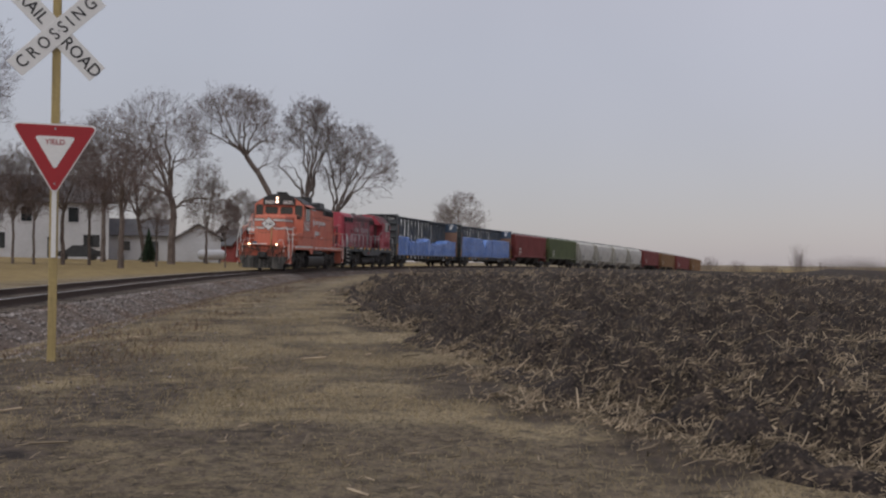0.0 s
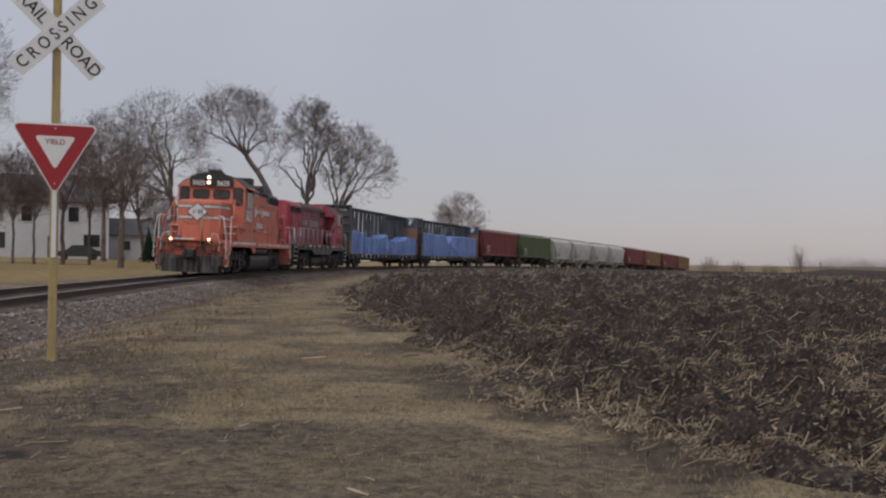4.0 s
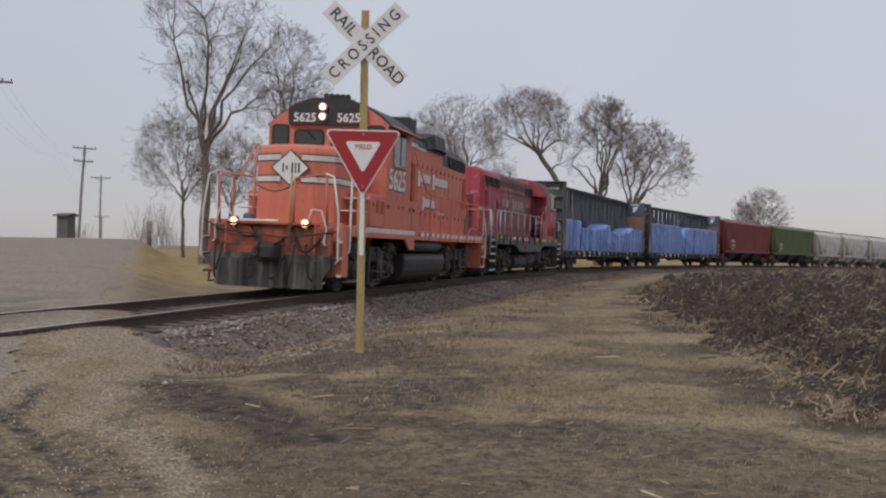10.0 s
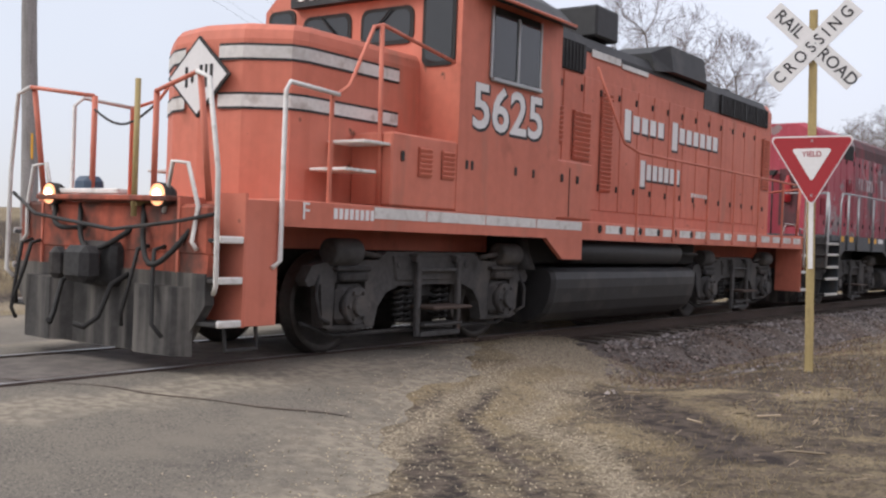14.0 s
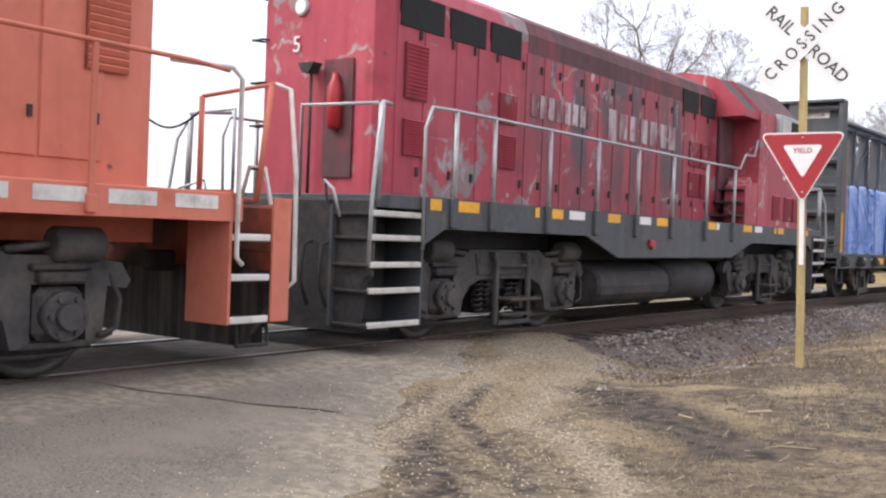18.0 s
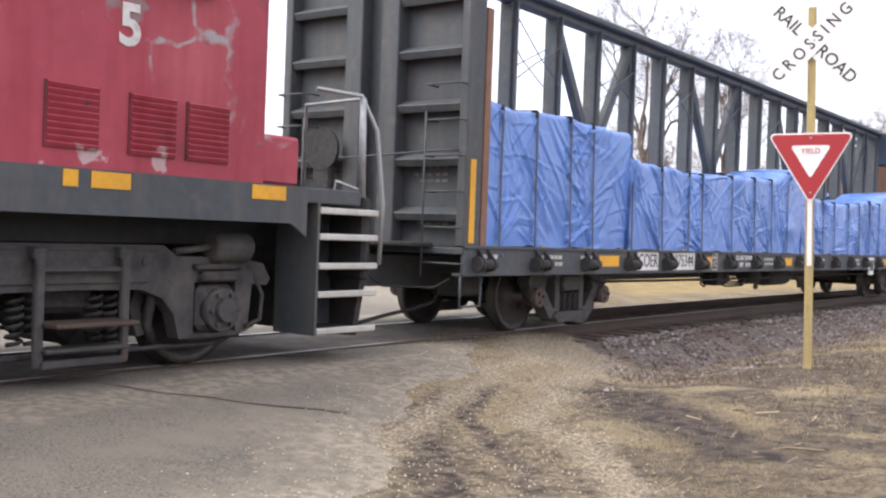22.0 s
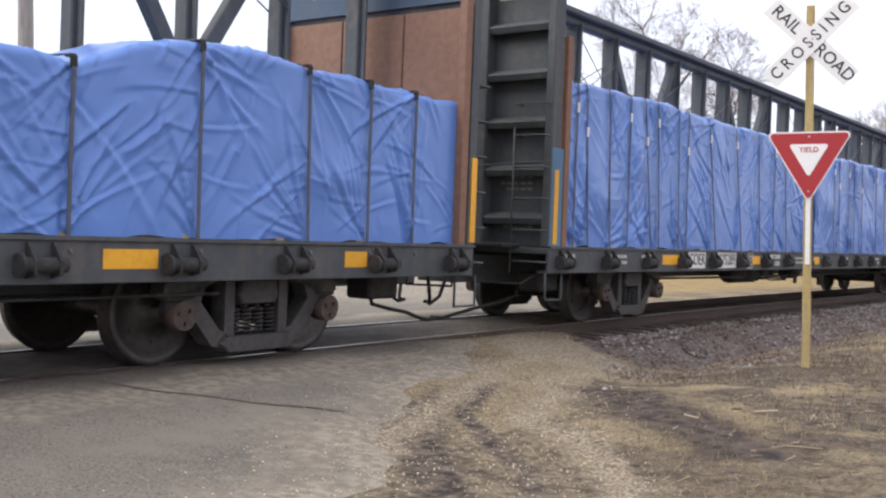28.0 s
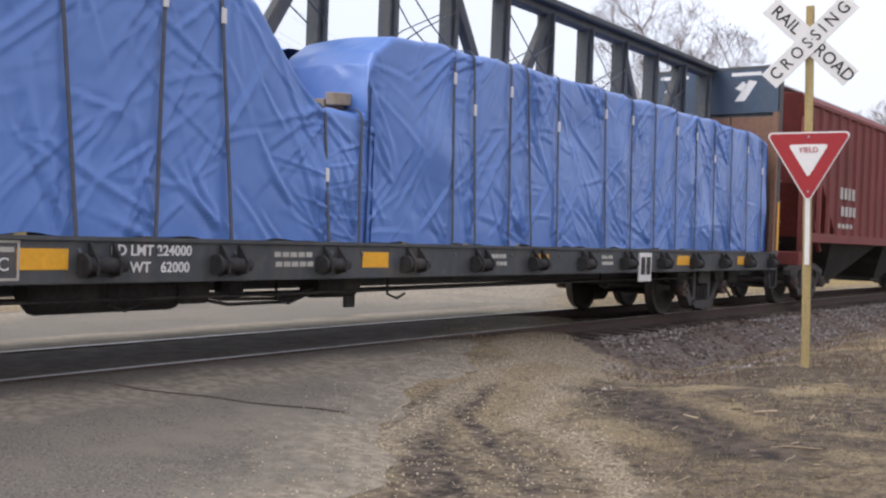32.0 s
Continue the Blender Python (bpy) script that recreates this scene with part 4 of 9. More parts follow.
    for z in (4.32, 4.09):
        bm = bmesh.new()
        tube(bm, [(4.88, -0.09, z), (4.97, -0.09, z)], 0.105, 16)
        rim = part("headlight", bm, M["galv"], cab, "round headlight rim")
        # a glowing disc behind the lens makes the halo of the headlight
        bm = bmesh.new()
        disc(bm, (4.972, -0.09, z), (1, 0, 0), 0.085, 0.010, 16)
        part("reflector", bm, M["lamp_halo"], rim, "glowing disc for the warm halo round the lens")
        bm = bmesh.new()
        disc(bm, (4.98, -0.09, z), (1, 0, 0), 0.05, 0.012, 16)
        part("lens", bm, M["lamp"], rim, "lit headlight lens")
    # windows: recessed dark glass with rubber frames
    def window(cx, cy, cz, w, h, axis, radius=0.09):
        pts = []
        for qx, qy in ((1, 1), (-1, 1), (-1, -1), (1, -1)):
            a0 = {(1, 1): 0, (-1, 1): 90, (-1, -1): 180, (1, -1): 270}[qx, qy]
            for k in range(4):
                a = radians(a0 + 30 * k)
                pts.append((qx * (w / 2 - radius) + radius * math.cos(a), qy * (h / 2 - radius) + radius * math.sin(a)))
        bm = bmesh.new()
        big = [(u * (1 + 0.09 / w), v * (1 + 0.09 / h)) for u, v in pts]
        if axis == "x":
            prism(bm, [(cy + u, cz + v) for u, v in big], cx - 0.012, cx + 0.012, "yz")
        else:
            prism(bm, [(cx + u, cz + v) for u, v in big], cy - 0.012, cy + 0.012, "xz")
        fr = part("window_frame", bm, M["rubber"], cab, "black rubber window frame")
        bm = bmesh.new()
        if axis == "x":
            prism(bm, [(cy + u, cz + v) for u, v in pts], cx - 0.010, cx + 0.016, "yz")
        else:
            prism(bm, [(cx + u, cz + v) for u, v in pts], cy - 0.010 if cy < 0 else cy - 0.016, cy + 0.016, "xz")
        part("pane", bm, M["glass"], fr)
        return fr
    for s in (1, -1):
        f = window(4.785, s * 0.46, 3.58, 0.68, 0.34, "x")
        bm = bmesh.new()
        tube(bm, [(4.83, s * 0.55, 3.78), (4.82, s * 0.30, 3.55)], 0.012, 5)
        part("wiper", bm, M["rubber"], f)
        window(4.785, s * 1.20, 3.50, 0.36, 0.74, "x", 0.08)
    for s in (1, -1):
        bm = bmesh.new()
        box(bm, (3.70, s * 1.502, 3.42), (1.02, 0.03, 0.82))
        op = part("side_window", bm, M["dark"], cab, "cab side window with sliding panes")
        for x, w in ((3.42, 0.44), (3.93, 0.50)):
            bm = bmesh.new()
            box(bm, (x, s * 1.515, 3.40), (w, 0.02, 0.70))
            part("pane", bm, M["glass"], op)
        bm = bmesh.new()
        box(bm, (3.68, s * 1.53, 3.40), (0.04, 0.03, 0.74), bevel=0.006)
        box(bm, (3.68, s * 1.53, 3.01), (1.06, 0.06, 0.05), bevel=0.01)
        box(bm, (3.17, s * 1.52, 3.42), (0.04, 0.03, 0.8), bevel=0.006)
        box(bm, (4.22, s * 1.52, 3.42), (0.04, 0.03, 0.8), bevel=0.006)
        part("sash", bm, M["galv"], op)
        if s > 0:
            bm = bmesh.new()
            box(bm, (3.62, 1.64, 3.90), (1.7, 0.32, 0.03), pose(0, 0, 0, -24), bevel=0.006)
            part("sunshade", bm, O, cab, "folded-out sun shade")
        if s > 0:
            side_letters("5625", 0.70, M["cream"], cab, 3.78, s * 1.503, 2.66, 1.10, 0.012, "road_number", "large white road number")
            side_letters("5625", 0.70, K, cab, 3.765, s * 1.5005, 2.645, 1.10, 0.030, "number_shadow", "black outline of the number")
    # horns and roof gear
    bm = bmesh.new()
    for k in range(5):
        tube(bm, [(3.9, -0.25 + 0.12 * k, 4.66), (4.2 - 0.05 * k, -0.25 + 0.12 * k, 4.67), (4.28 - 0.05 * k, -0.25 + 0.12 * k, 4.67)], [0.03, 0.04, 0.08], 8)
    box(bm, (3.9, 0, 4.60), (0.1, 0.7, 0.08), bevel=0.01)
    part("air_horn", bm, K, cab, "five-chime air horn")
    # long hood
    bm = bmesh.new()
    hs = [(-0.95, 1.5), (-0.95, 3.95), (-0.86, 4.10), (-0.5, 4.22), (0.5, 4.22), (0.86, 4.10), (0.95, 3.95), (0.95, 1.5)]
    loft(bm, [[(2.62, y, z) for y, z in hs], [(-6.85, y, z) for y, z in hs], [(-7.0, y * 0.93, 1.5 + (z - 1.5) * 0.97) for y, z in hs]])
    bmesh.ops.recalc_face_normals(bm, faces=bm.faces)
    hood = part("long_hood", bm, O, car, "faded orange engine hood")
    bm = bmesh.new()
    hs2 = [(-0.962, 3.62), (-0.962, 3.96), (-0.87, 4.115), (-0.5, 4.235), (0.5, 4.235), (0.87, 4.115), (0.962, 3.96), (0.962, 3.62)]
    loft(bm, [[(2.3, y, z + 0.02) for y, z in hs2], [(1.0, y, z + 0.02) for y, z in hs2]])
    hs3 = [(y, max(z, 3.90)) for y, z in hs2]
    loft(bm, [[(1.0, y, z) for y, z in hs3], [(-3.3, y, z) for y, z in hs3]])
    loft(bm, [[(-3.3, y, z + 0.006) for y, z in hs2], [(-6.55, y, z + 0.006) for y, z in hs2]])
    bmesh.ops.recalc_face_normals(bm, faces=bm.faces)
    part("hood_roof", bm, K, hood, "sooty dark hood top")
    for s in (1, -1):
        bm = bmesh.new()
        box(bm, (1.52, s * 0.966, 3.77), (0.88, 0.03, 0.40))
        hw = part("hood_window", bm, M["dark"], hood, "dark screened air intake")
        bm = bmesh.new()
        for k in range(9):
            box(bm, (1.14 + 0.095 * k, s * 0.985, 3.77), (0.02, 0.02, 0.38))
        part("bars", bm, K, hw)
        bm = bmesh.new()
        box(bm, (0.40, s * 0.97, 3.90), (0.9, 0.012, 0.10))
        box(bm, (-0.55, s * 0.97, 3.86), (0.9, 0.012, 0.07))
        part("hood_stripe", bm, Wt, hood)
        bm = bmesh.new()
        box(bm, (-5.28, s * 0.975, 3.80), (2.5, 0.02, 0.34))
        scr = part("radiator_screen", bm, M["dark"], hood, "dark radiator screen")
        bm = bmesh.new()
        for k in range(5):
            box(bm, (-4.05 - 0.61 * k, s * 0.99, 3.80), (0.04, 0.02, 0.34))
        for k in range(30):
            box(bm, (-4.09 - 0.082 * k, s * 0.986, 3.80), (0.012, 0.01, 0.32))
        part("bars", bm, K, scr)
        # doors
        x = 2.2
        while x > -6.4:
            w = 0.58
            bm = bmesh.new()
            box(bm, (x - w / 2, s * 0.955, 2.62), (w - 0.03, 0.022, 1.86), bevel=0.008)
            for dz in (-0.6, 0.75):
                box(bm, (x - w + 0.08, s * 0.975, 2.62 + dz), (0.035, 0.025, 0.09), mat=1)
            part("hood_door", bm, [O, M["under"]], hood, "hinged engine door")
            x -= w
        for lx, lz, lw, lh in ((1.80, 2.80, 0.32, 0.52), (1.10, 2.70, 0.50, 0.68), (0.36, 2.68, 0.36, 1.44)):
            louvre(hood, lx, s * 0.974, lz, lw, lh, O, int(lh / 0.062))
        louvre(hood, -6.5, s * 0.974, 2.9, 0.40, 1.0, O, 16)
        if s > 0:
            word_blocks(hood, -0.20, -1.69, 3.06, 0.24, 5, s * 0.972, M["cream"], K, 1.9)
            word_blocks(hood, -1.95, -4.0, 3.06, 0.24, 7, s * 0.972, M["cream"], K, 1.9)
            word_blocks(hood, -0.82, -2.37, 2.36, 0.24, 7, s * 0.972, M["cream"], K, 1.7)
            word_blocks(hood, -2.85, -3.6, 2.1, 0.06, 6, s * 0.970, M["white"])
            side_letters("F", 0.22, M["cream"], car, 7.1, 1.512, 1.40, name="end_letter")
            bm = bmesh.new()
            for k in range(8):
                box(bm, (6.70 - 0.075 * k, 1.508, 1.40), (0.05, 0.006, 0.10))
            part("model_blocks", bm, M["cream"], car)
    bm = bmesh.new()
    loft(bm, [[(-1.2, -1.0, 3.95), (-1.2, -0.9, 4.25), (-1.2, 0.9, 4.25), (-1.2, 1.0, 3.95)], [(-1.6, -1.12, 4.0), (-1.6, -1.05, 4.42), (-1.6, 1.05, 4.42), (-1.6, 1.12, 4.0)], [(-3.0, -1.12, 4.0), (-3.0, -1.05, 4.42), (-3.0, 1.05, 4.42), (-3.0, 1.12, 4.0)], [(-3.3, -1.0, 3.95), (-3.3, -0.9, 4.25), (-3.3, 0.9, 4.25), (-3.3, 1.0, 3.95)]])
    bmesh.ops.recalc_face_normals(bm, faces=bm.faces)
    part("dynamic_brake_housing", bm, K, hood, "black flared brake housing")
    bm = bmesh.new()
    box(bm, (0.27, 0.25, 4.42), (0.7, 1.3, 0.46), bevel=0.03)
    part("exhaust_box", bm, K, hood, "square black roof box")
    for x in (-3.9, -4.9, -5.9):
        bm = bmesh.new()
        disc(bm, (x, 0, 4.27), (0, 0, 1), 0.42, 0.14, 20)
        part("roof_fan", bm, K, hood, "low round fan housing")
    # fuel tank and air reservoirs
    bm = bmesh.new()
    # added near-black blocks stand in for the shade below the frame
    box(bm, (0, 0, 0.98), (13.6, 0.9, 0.5), bevel=0.03)
    box(bm, (0, 0, 1.1), (5.6, 2.2, 0.34), bevel=0.03)
    part("underbody", bm, M["dark"], car, "near-black filler blocks for the shade below the frame")
    bm = bmesh.new()
    prism(bm, [(-1.28, 0.88), (1.28, 0.88), (1.36, 0.83), (1.39, 0.74), (1.385, 0.62), (1.35, 0.44), (1.28, 0.30), (1.15, 0.20), (0.95, 0.14), (-0.95, 0.14), (-1.15, 0.20), (-1.28, 0.30), (-1.35, 0.44), (-1.385, 0.62), (-1.39, 0.74), (-1.36, 0.83)], -2.2, 2.4, "yz", bevel=0.05)
    part("fuel_tank", bm, K, car, "black fuel tank")
    for s in (1, -1):
        bm = bmesh.new()
        tube(bm, [(1.86, s * 1.22, 1.1), (1.76, s * 1.22, 1.1), (-1.6, s * 1.22, 1.1), (-1.7, s * 1.22, 1.1)], [0.1, 0.17, 0.17, 0.1], 16)
        tube(bm, [(-1.7, s * 1.22, 1.1), (-2.6, s * 1.22, 1.1)], 0.025, 6)
        part("air_reservoir", bm, K, car, "long black air cylinder")
        bm = bmesh.new()
        tube(bm, [(2.72, s * 1.1, 1.25), (2.72, s * 1.1, 1.05), (2.72, s * 1.1, 0.86)], [0.05, 0.09, 0.17], 14)
        part("bell", bm, M["under"], car, "dull bell under the frame")
    # pilot end
    for e in (1, -1):
        bm = bmesh.new()
        box(bm, (e * 8.04, 0, 1.20), (0.1, 2.74, 0.44), bevel=0.03)
        prism(bm, [(-1.36, 1.0), (1.36, 1.0), (1.35, 0.80), (-1.35, 0.80)], e * 8.0, e * 8.08, "yz")
        box(bm, (e * 7.8, 0, 1.46), (0.8, 1.9, 0.05), bevel=0.01)
        pil = part("pilot", bm, M["grime_shade_orange"], car, "grime-streaked orange end beam")
        bm = bmesh.new()
        prism(bm, [(-1.35, 0.84), (1.35, 0.84), (1.36, 0.58), (1.02, 0.13), (-1.02, 0.13), (-1.36, 0.58)], e * 8.0, e * 8.10, "yz")
        part("snow_plough", bm, M["plough"], pil, "grimy dust-streaked plough plate")
        for s in (1, -1):
            bm = bmesh.new()
            prism(bm, [(e * 8.08, s * 0.42), (e * 8.24, s * 0.62), (e * 8.20, s * 1.06), (e * 8.08, s * 1.20)], 0.14, 0.72, "xy")
            part("plough_wing", bm, M["plough"], pil, "angled plough wing with pale streaks")
            bm = bmesh.new()
            tube(bm, [(e * 7.92, s * 1.40, 0.42), (e * 7.92, s * 1.42, 0.20), (e * 7.56, s * 1.42, 0.20), (e * 7.56, s * 1.40, 0.42)], 0.02, 6)
            part("stirrup", bm, M["under"], car, "steel stirrup under the steps")
            bm = bmesh.new()
            tube(bm, [(e * 8.10, s * 0.80, 1.34), (e * 8.12, s * 0.92, 1.78), (e * 8.12, s * 1.12, 1.76), (e * 8.10, s * 1.24, 1.40), (e * 8.12, s * 1.20, 1.10), (e * 8.12, s * 1.26, 1.04)], 0.020, 7)
            part("grab_iron", bm, Wt, pil, "white bent grab iron on the end beam")
        bm = bmesh.new()
        box(bm, (e * 8.06, -0.30, 1.52), (0.12, 0.95, 0.05), bevel=0.01)
        part("drop_step", bm, Wt, pil, "white-edged drop step")
        for y, low, swing in ((-1.15, 0.30, 0.05), (-1.0, 0.45, -0.1), (0.60, 0.36, -0.10), (0.82, 0.30, 0.22)):
            bm = bmesh.new()
            tube(bm, [(e * 8.09, y, 1.05), (e * 8.20, y, 1.02), (e * 8.25, y + 0.2 * swing, 0.9 - 0.2 * (1 - low)), (e * 8.31, y + 0.6 * swing, low + 0.1), (e * 8.27, y + swing, low)], 0.02, 6)
            part("jumper_hose", bm, M["rubber"], pil, "hanging rubber hose")
        bm = bmesh.new()
        box(bm, (e * 8.11, 0.0, 0.87), (0.16, 0.5, 0.4), bevel=0.04)
        part("coupler_pocket", bm, M["under"], pil)
        bm = bmesh.new()
        tube(bm, [(e * 8.09, -1.5, 1.50), (e * 8.17, -1.0, 1.30), (e * 8.25, -0.3, 1.24), (e * 8.25, 0.3, 1.18), (e * 8.17, 1.0, 1.26), (e * 8.09, 1.45, 1.34)], 0.018, 6)
        part("uncoupling_lever", bm, M["under"], pil, "bent grimy lever rod")
        for y0, y1, dip, fwd in ((-0.80, -0.30, 0.10, 8.10), (-0.42, 0.36, 0.30, 8.14), (0.50, 1.12, 0.40, 8.12)):
            bm = bmesh.new()
            tube(bm, [(e * (8.07 + (fwd - 7.95) * math.sin(math.pi * k / 10)), y0 + (y1 - y0) * k / 10, 1.40 - 0.02 * k - dip * math.sin(math.pi * k / 10)) for k in range(11)], 0.026, 6)
            part("jumper_cable", bm, M["rubber"], pil, "thick black slack jumper cable")
        if e > 0:
            bm = bmesh.new()
            tube(bm, [(8.15, 0.46, 1.3), (8.15, 0.46, 2.5)], 0.026, 8)
            box(bm, (8.09, 0.46, 1.42), (0.14, 0.08, 0.05))
            part("flag_staff", bm, M["post"], pil, "dull brass staff beside the drawbar")
            bm = bmesh.new()
            box(bm, (7.9, -0.55, 1.58), (0.22, 0.24, 0.18), bevel=0.05)
            part("tool_bag", bm, M["teal"], pil, "small blue bag on the end platform")
        coupler(car, e * 8.42)
        for s in (1, -1):
            x0, x1, xp, wp = (7.80, 8.10, 7.61, 0.38) if e > 0 else (7.38, 7.86, 7.98, 0.22)
            stairs(car, e * x0, e * x1, s, (0.42, 0.78, 1.12), O, Wt)
            bm = bmesh.new()
            box(bm, (e * xp, s * 1.49, 0.94), (wp, 0.03, 1.08), bevel=0.006)
            part("corner_plate", bm, O, car, "orange corner plate behind the steps")
            if e > 0:
                bm = bmesh.new()
                tube(bm, [(8.01, s * 0.79, 1.49), (8.07, s * 0.79, 1.49), (8.16, s * 0.79, 1.49)], [0.07, 0.105, 0.11], 14)
                box(bm, (8.05, s * 0.79, 1.40), (0.08, 0.08, 0.14))
                dl = part("ditch_light", bm, M["under"], car, "round black ditch light can on a bracket")
                # halo of the ditch light, as a glowing disc wider than its lens
                bm = bmesh.new()
                disc(bm, (8.166, s * 0.79, 1.49), (1, 0, 0), 0.095, 0.010, 14)
                part("reflector", bm, M["lamp_halo"], dl, "glowing disc for the warm halo round the lens")
                bm = bmesh.new()
                disc(bm, (8.174, s * 0.79, 1.49), (1, 0, 0), 0.05, 0.012, 14)
                part("lens", bm, M["ditch_lamp"], dl, "lit amber-white lens")
            # grab rails
            bm = bmesh.new()
            tube(bm, [(e * 8.13, s * 1.2, 2.52), (e * 8.15, s * 1.38, 2.46), (e * 8.13, s * 1.5, 1.7), (e * 8.13, s * 1.52, 0.75), (e * 8.09, s * 1.45, 0.68)], 0.022, 7)
            part("grab_rail", bm, Wt, car, "white-painted grab rail")
            bm = bmesh.new()
            tube(bm, [(e * 7.5, s * 1.52, 0.9), (e * 7.42, s * 1.53, 0.96), (e * 7.42, s * 1.53, 2.44), (e * 7.34, s * 1.5, 2.53), (e * 6.7, s * 1.5, 2.5)], 0.022, 7)
            part("grab_rail", bm, Wt, car, "white-painted grab rail")
            bm = bmesh.new()
            for y in (0.45, 1.2):
                tube(bm, [(e * 7.95, s * y, 1.45), (e * 8.09, s * y, 2.5)] if y > 1 else [(e * 7.94, s * y, 1.45), (e * 7.94, s * y, 2.42)], 0.028, 7)
            tube(bm, [(e * 8.13, s * 1.22, 2.52), (e * 7.95, s * 0.45, 2.42)], 0.02, 7)
            part("end_rail", bm, O, car, "orange end handrail")
        bm = bmesh.new()
        tube(bm, [(e * 7.95, -0.45 + 0.1 * k, 2.3 - 0.16 * math.sin(math.pi * k / 9)) for k in range(10)], 0.012, 5)
        part("safety_chain", bm, M["under"], car)
    # side handrails
    for s in (1, -1):
        for x in (0.36, -0.93, -2.26, -3.43, -4.66, -6.0):
            bm = bmesh.new()
            box(bm, (x, s * 1.52, 1.93), (0.05, 0.03, 1.2), bevel=0.008)
            box(bm, (x, s * 1.52, 1.35), (0.08, 0.04, 0.14), bevel=0.01)
            part("stanchion", bm, O, car)
        bm = bmesh.new()
        tube(bm, [(1.1, s * 1.2, 3.65), (0.75, s * 1.48, 2.62), (0.36, s * 1.52, 2.52), (-6.0, s * 1.52, 2.52), (-6.9, s * 1.52, 2.52), (-7.3, s * 1.50, 2.50)], 0.02, 7)
        part("handrail", bm, O, car, "long orange handrail")
        bm = bmesh.new()
        tube(bm, [(6.72, s * 1.5, 2.5), (6.45, s * 1.4, 2.62), (6.0, s * 1.3, 3.28), (5.86, s * 1.3, 3.32), (4.82, s * 1.45, 3.1)], 0.02, 7)
        tube(bm, [(5.9, s * 1.35, 1.5), (5.9, s * 1.32, 3.3)], 0.025, 7)
        part("handrail", bm, O, car, "orange handrail climbing to the cab")
        bm = bmesh.new()
        box(bm, (6.75, s * 1.46, 1.95), (0.05, 0.03, 1.1), bevel=0.008)
        part("stanchion", bm, O, car)
    for x in (4.655, -4.655):
        loco_truck(car, x)
    CARS.append((car, 16.98, 4.655))


